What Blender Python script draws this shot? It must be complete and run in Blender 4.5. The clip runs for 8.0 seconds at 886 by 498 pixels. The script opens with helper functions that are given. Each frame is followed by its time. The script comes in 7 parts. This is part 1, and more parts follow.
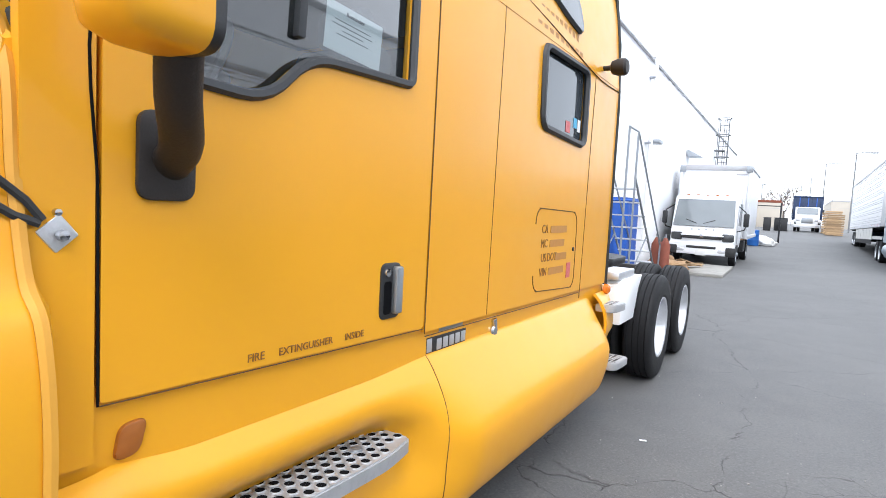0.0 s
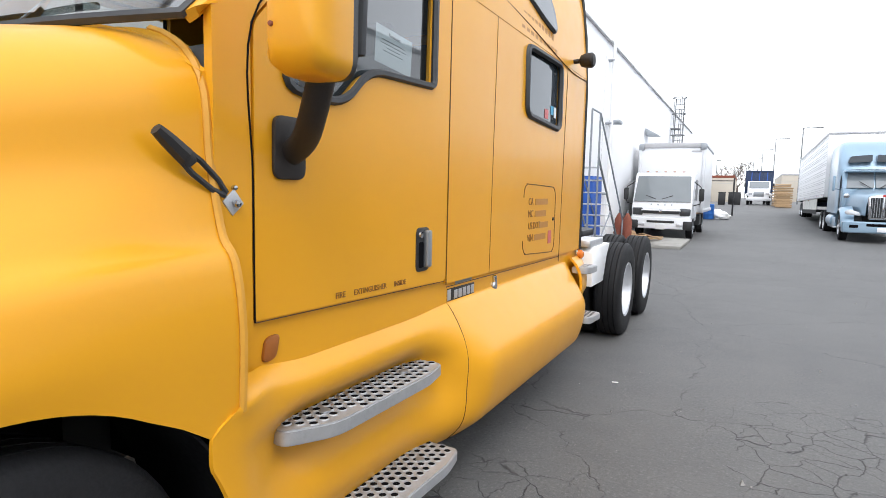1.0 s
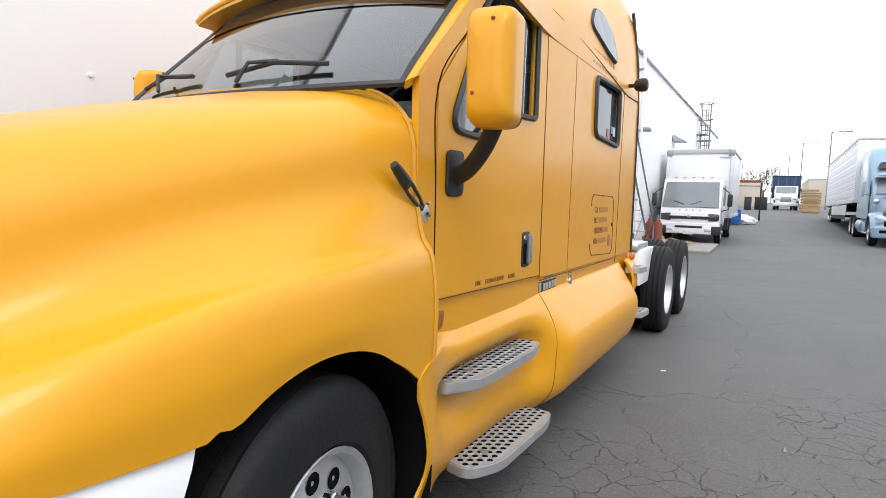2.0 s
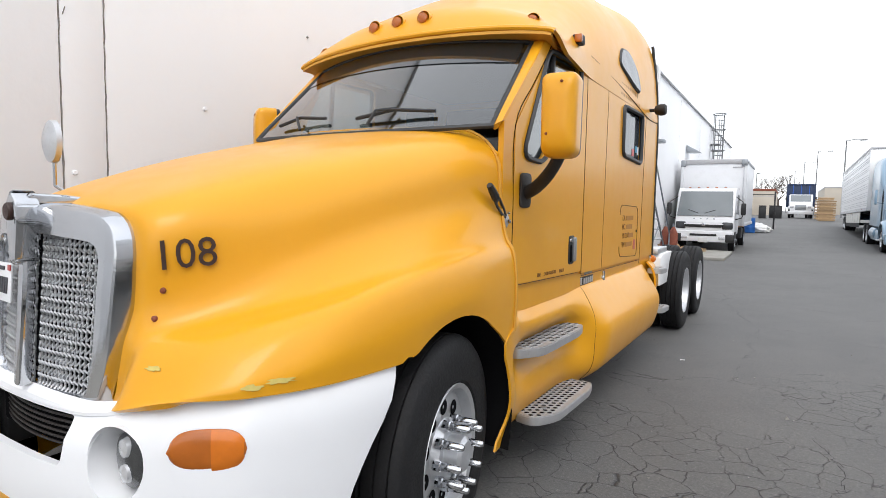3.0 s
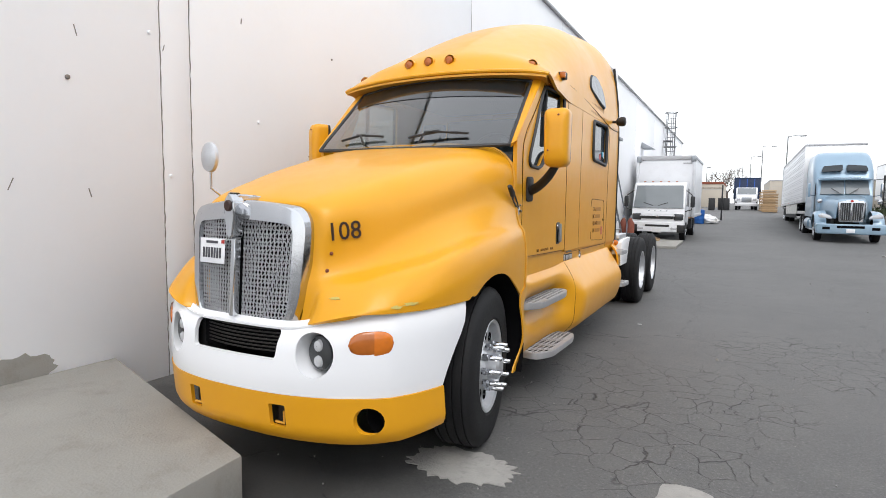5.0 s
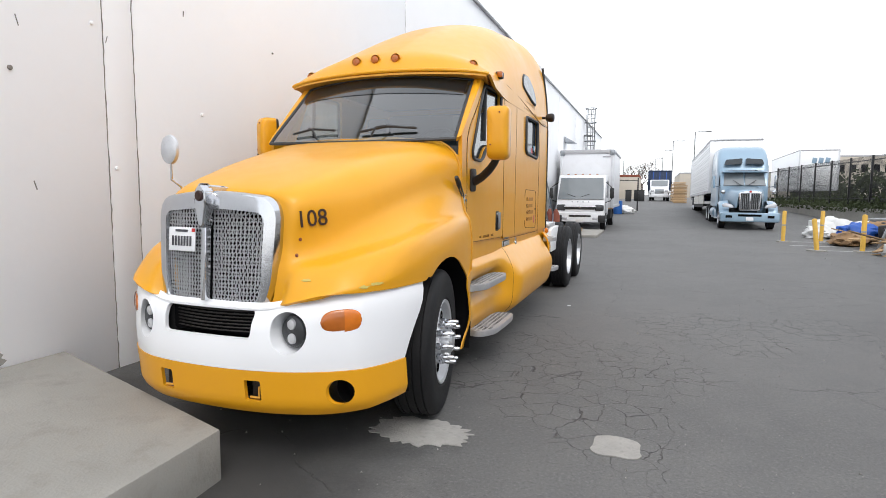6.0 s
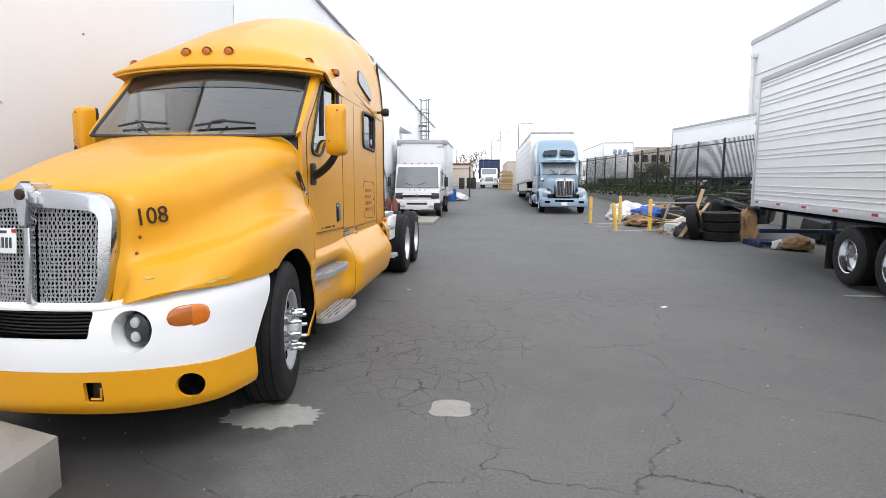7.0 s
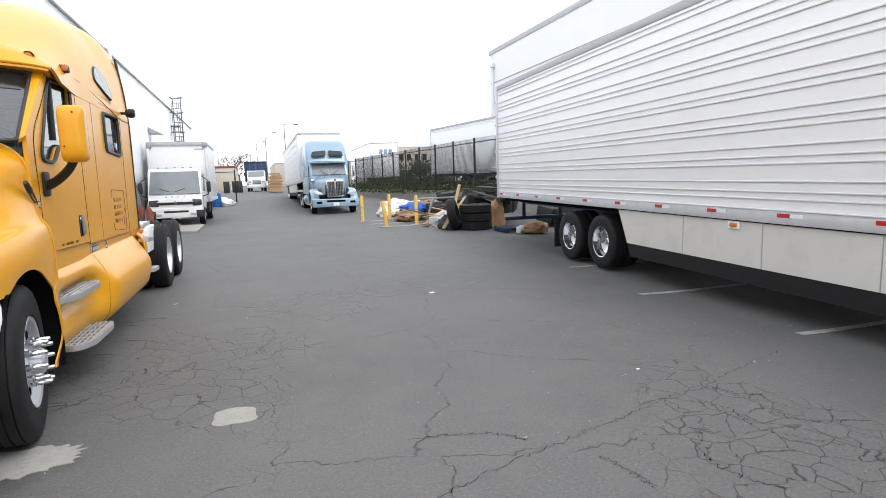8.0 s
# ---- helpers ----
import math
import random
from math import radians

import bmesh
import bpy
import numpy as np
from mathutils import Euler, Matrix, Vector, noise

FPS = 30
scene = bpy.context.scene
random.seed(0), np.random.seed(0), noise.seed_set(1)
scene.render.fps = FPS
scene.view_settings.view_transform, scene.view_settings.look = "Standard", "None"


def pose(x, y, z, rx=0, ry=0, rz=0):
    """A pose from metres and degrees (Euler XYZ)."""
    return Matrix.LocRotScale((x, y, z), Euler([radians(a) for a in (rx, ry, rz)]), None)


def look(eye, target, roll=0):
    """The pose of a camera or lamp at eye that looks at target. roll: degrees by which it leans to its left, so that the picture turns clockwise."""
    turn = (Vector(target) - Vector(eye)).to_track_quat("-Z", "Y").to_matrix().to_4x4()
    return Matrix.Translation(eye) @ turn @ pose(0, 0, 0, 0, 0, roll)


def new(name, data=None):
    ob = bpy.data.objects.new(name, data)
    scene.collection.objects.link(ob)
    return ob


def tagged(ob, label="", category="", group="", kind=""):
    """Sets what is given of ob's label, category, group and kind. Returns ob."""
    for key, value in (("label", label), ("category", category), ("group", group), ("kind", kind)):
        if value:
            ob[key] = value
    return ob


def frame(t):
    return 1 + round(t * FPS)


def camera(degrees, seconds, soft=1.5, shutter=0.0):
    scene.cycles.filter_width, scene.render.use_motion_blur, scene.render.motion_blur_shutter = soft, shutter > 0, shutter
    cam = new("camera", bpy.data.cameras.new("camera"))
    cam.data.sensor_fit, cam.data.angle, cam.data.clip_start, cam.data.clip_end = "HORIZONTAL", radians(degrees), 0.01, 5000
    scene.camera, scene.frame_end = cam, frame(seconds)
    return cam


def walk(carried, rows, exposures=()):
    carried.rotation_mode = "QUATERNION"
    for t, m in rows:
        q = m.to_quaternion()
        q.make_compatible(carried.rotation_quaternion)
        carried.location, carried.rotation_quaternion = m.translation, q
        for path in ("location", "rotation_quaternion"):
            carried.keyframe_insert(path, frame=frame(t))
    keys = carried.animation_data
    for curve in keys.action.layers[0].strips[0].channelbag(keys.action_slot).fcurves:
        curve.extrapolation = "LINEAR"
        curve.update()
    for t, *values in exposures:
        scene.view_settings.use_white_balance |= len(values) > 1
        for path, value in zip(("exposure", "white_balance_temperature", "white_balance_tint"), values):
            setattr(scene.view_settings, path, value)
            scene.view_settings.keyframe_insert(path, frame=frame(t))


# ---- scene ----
cam = camera(76.2, 8.0, 0.6, 0.0)
PATH = [
    (0, (-0.117, 0.133, 1.638), (-1.168, 1.827, 1.483), 2.99),
    (0.5, (-0.067, -0.134, 1.611), (-1.010, 1.621, 1.429), 1.86),
    (1, (-0.030, -0.470, 1.591), (-0.973, 1.282, 1.386), 1.28),
    (1.5, (-0.100, -0.820, 1.582), (-1.066, 0.918, 1.373), 1.45),
    (2, (-0.120, -1.247, 1.622), (-1.124, 0.472, 1.430), 1.35),
    (3.5, (0.048, -2.486, 1.627), (-0.998, -0.788, 1.476), 1.04),
    (4, (0.093, -2.827, 1.628), (-0.923, -1.111, 1.477), 0.48),
    (5.5, (0.185, -3.636, 1.622), (-0.655, -1.831, 1.432), 0.77),
    (6, (0.149, -3.791, 1.600), (-0.543, -1.925, 1.403), 0.39),
    (6.5, (0.132, -3.929, 1.600), (-0.314, -1.991, 1.387), 0.83),
    (7, (0.223, -4.128, 1.649), (0.077, -2.148, 1.412), 0.11),
    (7.5, (0.281, -4.285, 1.647), (0.523, -2.315, 1.400), -0.97),
    (8, (0.227, -4.361, 1.654), (0.850, -2.476, 1.406), -1.91),
]
EXPO = [(0.0, 0.70, 6050, 10), (0.5, 0.50, 6150, 10), (1.0, 0.36, 6300, 10), (2.0, 0.22, 6400, 10), (3.5, 0.0, 6450, 10), (7.0, 0.08, 6450, 10), (8.0, 0.20, 6450, 10)]
walk(cam, [(t, look(eye, target, roll)) for t, eye, target, roll in PATH], EXPO)

# overcast daylight: a bright, nearly even dome and a very soft sun
SUN_EL, SUN_ROT = radians(52), radians(148)
world = bpy.data.worlds.new("sky")
scene.world = world
world.use_nodes = True
wn, wl = world.node_tree.nodes, world.node_tree.links
sky = wn.new("ShaderNodeTexSky")
sky.sky_type, sky.sun_disc = "NISHITA", False
sky.sun_elevation, sky.sun_rotation = SUN_EL, SUN_ROT
sky.dust_density = 3.0
bg_sky, bg_cloud, add = wn["Background"], wn.new("ShaderNodeBackground"), wn.new("ShaderNodeAddShader")
bg_sky.inputs[1].default_value = 0.05
cloud = wn.new("ShaderNodeTexNoise")
cloud.inputs["Scale"].default_value, cloud.inputs["Detail"].default_value = 1.6, 4
ramp = wn.new("ShaderNodeValToRGB")
ramp.color_ramp.elements[0].color = (0.86, 0.90, 0.95, 1)
ramp.color_ramp.elements[1].color = (1.0, 1.0, 1.0, 1)
wl.new(cloud.outputs["Fac"], ramp.inputs[0])
wl.new(ramp.outputs[0], bg_cloud.inputs[0])
bg_cloud.inputs[1].default_value = 1.45
wl.new(sky.outputs[0], bg_sky.inputs[0])
wl.new(bg_sky.outputs[0], add.inputs[0])
wl.new(bg_cloud.outputs[0], add.inputs[1])
wl.new(add.outputs[0], wn["World Output"].inputs[0])
sun = new("sun", bpy.data.lights.new("sun", "SUN"))
sun.data.energy, sun.data.angle, sun.data.color = 0.9, radians(25), (1.0, 0.97, 0.92)
sun.matrix_world = look((0, 0, 0), (-math.cos(SUN_EL) * math.sin(SUN_ROT), -math.cos(SUN_EL) * math.cos(SUN_ROT), -math.sin(SUN_EL)))


# ---- materials ----
def mat(name, base, rough=0.5, metal=0.0, var=0.12, scale=3.0, bump=0.0, bscale=60.0, coat=0.0, dirt=0.0, dirtcol=(0.05, 0.045, 0.04), island=0.0, spec=0.5):
    m = bpy.data.materials.new(name)
    m.use_nodes = True
    n, l = m.node_tree.nodes, m.node_tree.links
    b = n["Principled BSDF"]
    b.inputs["Metallic"].default_value = metal
    b.inputs["Coat Weight"].default_value = coat
    b.inputs["Coat Roughness"].default_value = 0.08
    b.inputs["Specular IOR Level"].default_value = spec
    co = n.new("ShaderNodeTexCoord")
    big, fine = n.new("ShaderNodeTexNoise"), n.new("ShaderNodeTexNoise")
    big.inputs["Scale"].default_value, big.inputs["Detail"].default_value = scale, 5
    fine.inputs["Scale"].default_value, fine.inputs["Detail"].default_value = bscale, 3
    for t in (big, fine):
        l.new(co.outputs["Object"], t.inputs["Vector"])
    mix = n.new("ShaderNodeMix")
    mix.data_type, mix.blend_type = "RGBA", "MIX"
    mix.inputs[6].default_value = (*[c * (1 - var) for c in base], 1)
    mix.inputs[7].default_value = (*[min(1, c * (1 + var)) for c in base], 1)
    l.new(big.outputs["Fac"], mix.inputs[0])
    out = mix.outputs[2]
    if island:
        info = n.new("ShaderNodeObjectInfo")
        hs = n.new("ShaderNodeHueSaturation")
        mr = n.new("ShaderNodeMapRange")
        mr.inputs["To Min"].default_value, mr.inputs["To Max"].default_value = 1 - island, 1 + island
        l.new(info.outputs["Random"], mr.inputs["Value"])
        l.new(mr.outputs[0], hs.inputs["Value"])
        l.new(out, hs.inputs["Color"])
        out = hs.outputs[0]
    if dirt:
        stain = n.new("ShaderNodeTexNoise")
        stain.inputs["Scale"].default_value, stain.inputs["Detail"].default_value, stain.inputs["Roughness"].default_value = scale * 2.3, 8, 0.7
        l.new(co.outputs["Object"], stain.inputs["Vector"])
        r = n.new("ShaderNodeMapRange")
        r.inputs["From Min"].default_value, r.inputs["From Max"].default_value, r.inputs["To Max"].default_value = 0.52, 0.75, dirt
        l.new(stain.outputs["Fac"], r.inputs["Value"])
        m2 = n.new("ShaderNodeMix")
        m2.data_type = "RGBA"
        m2.inputs[7].default_value = (*dirtcol, 1)
        l.new(out, m2.inputs[6])
        l.new(r.outputs[0], m2.inputs[0])
        out = m2.outputs[2]
    l.new(out, b.inputs["Base Color"])
    rr = n.new("ShaderNodeMapRange")
    rr.inputs["To Min"].default_value, rr.inputs["To Max"].default_value = max(0.02, rough * 0.8), min(1, rough * 1.2)
    l.new(fine.outputs["Fac"], rr.inputs["Value"])
    l.new(rr.outputs[0], b.inputs["Roughness"])
    if bump:
        bp = n.new("ShaderNodeBump")
        bp.inputs["Strength"].default_value, bp.inputs["Distance"].default_value = bump, 0.01
        l.new(fine.outputs["Fac"], bp.inputs["Height"])
        l.new(bp.outputs[0], b.inputs["Normal"])
    return m


def glass(name, tint, alpha, rough=0.02, mirror=0.10):
    """A tinted pane: mirrors more at a slant, else lets tinted light through."""
    m = bpy.data.materials.new(name)
    m.use_nodes = True
    n, l = m.node_tree.nodes, m.node_tree.links
    n.remove(n["Principled BSDF"])
    tr, gl, di = n.new("ShaderNodeBsdfTransparent"), n.new("ShaderNodeBsdfGlossy"), n.new("ShaderNodeBsdfDiffuse")
    tr.inputs[0].default_value = (*tint, 1)
    di.inputs[0].default_value = (*[c * 0.25 for c in tint], 1)
    gl.inputs["Roughness"].default_value = rough
    body, mx, lw = n.new("ShaderNodeMixShader"), n.new("ShaderNodeMixShader"), n.new("ShaderNodeLayerWeight")
    lw.inputs[0].default_value = 0.5
    pw, fr = n.new("ShaderNodeMath"), n.new("ShaderNodeMapRange")
    pw.operation, pw.inputs[1].default_value = "POWER", 3.0
    fr.inputs["To Min"].default_value, fr.inputs["To Max"].default_value = mirror, 0.95
    l.new(lw.outputs["Facing"], pw.inputs[0])
    l.new(pw.outputs[0], fr.inputs["Value"])
    body.inputs[0].default_value = alpha
    l.new(tr.outputs[0], body.inputs[1])
    l.new(di.outputs[0], body.inputs[2])
    l.new(fr.outputs[0], mx.inputs[0])
    l.new(body.outputs[0], mx.inputs[1])
    l.new(gl.outputs[0], mx.inputs[2])
    l.new(mx.outputs[0], n["Material Output"].inputs[0])
    return m


YELLOW = mat("yellow_paint", (0.72, 0.335, 0.012), 0.34, 0, 0.06, 1.3, 0.012, 8, 0.20, spec=0.30)
YELLOW_OLD = mat("yellow_sealer", (0.62, 0.30, 0.03), 0.6, 0, 0.15, 6)
TRUCKWHITE = mat("white_truck_paint", (0.70, 0.71, 0.73), 0.4, 0, 0.06, 1.5, 0, 60, 0.1, 0.15, (0.38, 0.37, 0.35))
WHITE = mat("white_gelcoat", (0.80, 0.81, 0.83), 0.35, 0, 0.03, 2, 0, 60, 0.15)
CHROME = mat("worn_chrome", (0.56, 0.57, 0.59), 0.12, 1, 0.12, 9, 0.03, 30)
TREAD = mat("step_aluminium", (0.46, 0.465, 0.475), 0.48, 0.6, 0.15, 14, 0.08, 120, 0, 0.3, (0.22, 0.22, 0.22))
ALU = mat("brushed_aluminium", (0.62, 0.63, 0.65), 0.42, 0.75, 0.12, 14, 0.08, 120, 0, 0.25, (0.3, 0.3, 0.3))
STEEL = mat("grey_steel", (0.33, 0.35, 0.37), 0.45, 0.8, 0.15, 10)
BLACK = mat("black_plastic", (0.018, 0.018, 0.019), 0.5, 0, 0.2, 9, 0.1, 200)
BROWNBLACK = mat("faded_black_plastic", (0.017, 0.013, 0.011), 0.6, 0, 0.3, 9, 0.1, 200)
# near-black for hollows, gaps and undersides: their shade put into the colour
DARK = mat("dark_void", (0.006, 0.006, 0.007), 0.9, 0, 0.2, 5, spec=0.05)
RUBBER = mat("tyre_rubber", (0.011, 0.011, 0.012), 0.68, 0, 0.25, 12, 0.2, 90, 0, 0.12, (0.05, 0.046, 0.042), spec=0.28)
SEAL = mat("window_rubber", (0.028, 0.030, 0.033), 0.55, 0, 0.15, 20)
SEAM = mat("panel_gap", (0.09, 0.045, 0.010), 0.8, 0, 0.2, 20)
LETTER = mat("dark_brown_letter", (0.030, 0.010, 0.006), 0.5, 0, 0.1, 30)
LETTER_FADED = mat("faded_letter", (0.42, 0.19, 0.035), 0.6, 0, 0.15, 30)
LETTER_DIM = mat("dim_letter", (0.20, 0.085, 0.015), 0.6, 0, 0.2, 30)
PAPER = mat("paper", (0.85, 0.85, 0.84), 0.8, 0, 0.03, 8)
INK = mat("ink", (0.06, 0.06, 0.07), 0.7)
AMBER = mat("amber_lens", (0.62, 0.16, 0.008), 0.18, 0, 0.18, 25, 0.05, 70, 0.5)
AMBER_DEEP = mat("dark_amber_lens", (0.42, 0.11, 0.008), 0.22, 0, 0.2, 25, 0.05, 70, 0.5)
AMBER_DULL = mat("dull_amber_lens", (0.30, 0.095, 0.012), 0.4, 0, 0.25, 25, 0.05, 70, 0.1)
CHIP = mat("chipped_paint", (0.52, 0.42, 0.12), 0.8, 0, 0.3, 30)
RED = mat("red_lens", (0.45, 0.02, 0.015), 0.3, 0, 0.1, 20, 0, 60, 0.4)
LENS = mat("clear_lens", (0.55, 0.56, 0.58), 0.08, 0.3, 0.1, 30, 0, 60, 1.0)
LAMPGREY = mat("lamp_body", (0.045, 0.048, 0.052), 0.25, 0.4, 0.2, 30, 0, 60, 0.6)
GLASS = glass("tinted_windshield", (0.46, 0.54, 0.55), 0.06, 0.02, 0.15)
GLASS_DOOR = glass("tinted_door_glass", (0.50, 0.58, 0.60), 0.07, 0.02, 0.16)
GLASS_DARK = mat("dark_tinted_glass", (0.045, 0.055, 0.065), 0.05, 0, 0.1, 2, 0, 60, 0.0, spec=0.45)
# far windshields: the sky's reflection is put into the grey base colour
GLASS_GREY = mat("sky_grey_glass", (0.17, 0.19, 0.20), 0.06, 0, 0.15, 1.5, 0, 60, 0.8)
MIRROR = mat("mirror_glass", (0.8, 0.82, 0.84), 0.03, 1, 0.02)
INTERIOR = mat("cab_grey_trim", (0.075, 0.078, 0.080), 0.85, 0, 0.25, 4, 0.2, 150)
SEATCLOTH = mat("seat_cloth", (0.10, 0.13, 0.16), 0.9, 0, 0.2, 12, 0.3, 180)
WALLPAINT = mat("painted_tiltup_concrete", (0.86, 0.868, 0.885), 0.85, 0, 0.035, 0.7, 0.12, 22, 0, 0.06, (0.6, 0.58, 0.56))
WALLWHITE = mat("white_painted_wall", (0.78, 0.78, 0.78), 0.85, 0, 0.04, 0.4, 0.1, 18, 0, 0.06, (0.5, 0.5, 0.5))
JOINT = mat("joint_sealant", (0.20, 0.185, 0.17), 0.9, 0, 0.6, 5)
CONCRETE = mat("worn_concrete", (0.29, 0.28, 0.255), 0.9, 0, 0.22, 1.7, 0.4, 70, 0, 0.5, (0.15, 0.135, 0.115))
CONCRETE_PATCH = mat("patch_concrete", (0.31, 0.30, 0.28), 0.92, 0, 0.25, 7, 0.6, 60, 0, 0.5, (0.13, 0.125, 0.12))
TRAILER = mat("white_trailer_paint", (0.88, 0.885, 0.89), 0.4, 0, 0.04, 1.2, 0.03, 20, 0, 0.08, (0.5, 0.49, 0.47))
TRAILER_DIRTY = mat("dirty_white_skirt", (0.62, 0.61, 0.57), 0.6, 0, 0.08, 1.5, 0.05, 40, 0, 0.3, (0.38, 0.36, 0.32))
TRAILRIB = mat("trailer_rib", (0.62, 0.63, 0.64), 0.45, 0.2, 0.08, 3, 0, 60, 0, 0.2, (0.4, 0.39, 0.37))
TRAILGREY = mat("trailer_grey_cap", (0.42, 0.42, 0.43), 0.5, 0.3, 0.1, 5)
TRAILALU = mat("trailer_rail", (0.62, 0.63, 0.65), 0.5, 0.4, 0.12, 6, 0.05, 60)
BLUE = mat("pale_blue_paint", (0.25, 0.36, 0.46), 0.30, 0.25, 0.05, 2, 0, 60, 0.5)
BLUEDEEP = mat("deep_blue_plastic", (0.012, 0.10, 0.36), 0.5, 0, 0.2, 5, 0.1, 30)
TARPBLUE = mat("blue_tarp", (0.015, 0.085, 0.38), 0.55, 0, 0.3, 6, 0.3, 20)
NAVY = mat("navy_paint", (0.012, 0.028, 0.075), 0.45, 0, 0.2, 6)
BOLLARD = mat("bollard_yellow", (0.74, 0.45, 0.08), 0.6, 0, 0.12, 8, 0.1, 60, 0, 0.3, (0.45, 0.30, 0.10))
LINEPAINT = mat("faded_line_paint", (0.34, 0.34, 0.335), 0.9, 0, 0.25, 8, 0.2, 90, 0, 0.9, (0.10, 0.10, 0.10))
WOOD = mat("raw_timber", (0.36, 0.24, 0.13), 0.85, 0, 0.3, 6, 0.2, 60, 0, 0, island=0.35)
CARD = mat("cardboard", (0.36, 0.22, 0.11), 0.9, 0, 0.2, 5, 0.1, 60, island=0.3)
RAG = mat("white_plastic_sheet", (0.62, 0.62, 0.61), 0.6, 0, 0.12, 7, 0.4, 15, island=0.2)
SCRAP = mat("dark_scrap", (0.030, 0.030, 0.032), 0.7, 0.2, 0.4, 6, 0.3, 30, island=0.4)
RUST = mat("rust_red", (0.20, 0.055, 0.03), 0.8, 0, 0.3, 8)
FENCE = mat("black_fence_paint", (0.012, 0.012, 0.013), 0.5, 0, 0.2, 8)
HEDGE = mat("hedge_leaf", (0.045, 0.060, 0.022), 0.8, 0, 0.4, 3, 0, 60, island=0.2)
TWIG = mat("bare_twig", (0.11, 0.085, 0.07), 0.9, 0, 0.3, 5)
POLE = mat("galvanised_pole", (0.22, 0.225, 0.23), 0.6, 0.5, 0.1, 5)
TAN = mat("tan_stucco", (0.50, 0.45, 0.38), 0.9, 0, 0.08, 0.6, 0.1, 20)
SUNSTRIP = mat("windshield_shade_band", (0.012, 0.016, 0.018), 0.08, 0, 0.1, 8, 0, 60, 0.6)
STICKER_R = mat("red_white_sticker", (0.55, 0.12, 0.12), 0.5, 0, 0.4, 70)
STICKER_B = mat("blue_sticker", (0.10, 0.38, 0.58), 0.5, 0, 0.4, 70)


def asphalt():
    m = bpy.data.materials.new("old_asphalt")
    m.use_nodes = True
    n, l = m.node_tree.nodes, m.node_tree.links
    b = n["Principled BSDF"]
    co = n.new("ShaderNodeTexCoord")

    def noise_node(s, d=5, r=0.6):
        t = n.new("ShaderNodeTexNoise")
        t.inputs["Scale"].default_value, t.inputs["Detail"].default_value, t.inputs["Roughness"].default_value = s, d, r
        l.new(co.outputs["Object"], t.inputs["Vector"])
        return t

    def rng(src, a, c, lo=0.0, hi=1.0):
        r = n.new("ShaderNodeMapRange")
        r.inputs["From Min"].default_value, r.inputs["From Max"].default_value = a, c
        r.inputs["To Min"].default_value, r.inputs["To Max"].default_value = lo, hi
        l.new(src, r.inputs["Value"])
        return r.outputs[0]

    def blend(fac, a, c, kind="MIX"):
        x = n.new("ShaderNodeMix")
        x.data_type, x.blend_type = "RGBA", kind
        for sock, v in ((0, fac), (6, a), (7, c)):
            if isinstance(v, (int, float)):
                x.inputs[sock].default_value = v
            elif isinstance(v, tuple):
                x.inputs[sock].default_value = v
            else:
                l.new(v, x.inputs[sock])
        return x.outputs[2]

    def mul(a, c):
        x = n.new("ShaderNodeMath")
        x.operation = "MULTIPLY"
        l.new(a, x.inputs[0])
        l.new(c, x.inputs[1])
        return x.outputs[0]

    def crack(scale, width, warp):
        w = noise_node(2.2, 4)
        off = n.new("ShaderNodeVectorMath")
        off.operation = "MULTIPLY_ADD"
        off.inputs[1].default_value = (warp, warp, 0)
        l.new(w.outputs["Color"], off.inputs[0])
        l.new(co.outputs["Object"], off.inputs[2])
        flat = n.new("ShaderNodeVectorMath")
        flat.operation = "MULTIPLY"
        flat.inputs[1].default_value = (1, 1, 0)
        l.new(off.outputs[0], flat.inputs[0])
        v = n.new("ShaderNodeTexVoronoi")
        v.feature = "DISTANCE_TO_EDGE"
        v.inputs["Scale"].default_value = scale
        l.new(flat.outputs[0], v.inputs["Vector"])
        return rng(v.outputs["Distance"], 0.0, width, 1.0, 0.0)

    patches, mid, grain = noise_node(0.35, 6), noise_node(2.5, 6), noise_node(110, 3, 0.75)
    where = noise_node(0.42, 3)
    col = blend(rng(patches.outputs["Fac"], 0.3, 0.7), (0.055, 0.055, 0.055, 1), (0.106, 0.105, 0.102, 1))
    col = blend(rng(mid.outputs["Fac"], 0.4, 0.75, 0.0, 0.55), col, (0.120, 0.117, 0.111, 1))
    col = blend(rng(grain.outputs["Fac"], 0.35, 0.68, 0.0, 0.6), col, (0.145, 0.142, 0.138, 1))
    speck = noise_node(48, 2, 0.8)
    col = blend(rng(speck.outputs["Fac"], 0.56, 0.70, 0.0, 0.55), col, (0.20, 0.197, 0.19, 1))
    col = blend(rng(speck.outputs["Fac"], 0.44, 0.30, 0.0, 0.55), col, (0.035, 0.035, 0.035, 1))
    oil = n.new("ShaderNodeVectorMath")
    oil.operation = "DISTANCE"
    oil.inputs[1].default_value = (-2.9, -1.2, 0)
    l.new(co.outputs["Object"], oil.inputs[0])
    ragged_oil = n.new("ShaderNodeMath")
    ragged_oil.operation = "MULTIPLY_ADD"
    ragged_oil.inputs[1].default_value = 1.6
    l.new(mid.outputs["Fac"], ragged_oil.inputs[0])
    l.new(oil.outputs["Value"], ragged_oil.inputs[2])
    col = blend(rng(ragged_oil.outputs[0], 2.0, 2.9, 0.75, 0.0), col, (0.030, 0.029, 0.028, 1))
    zone = None
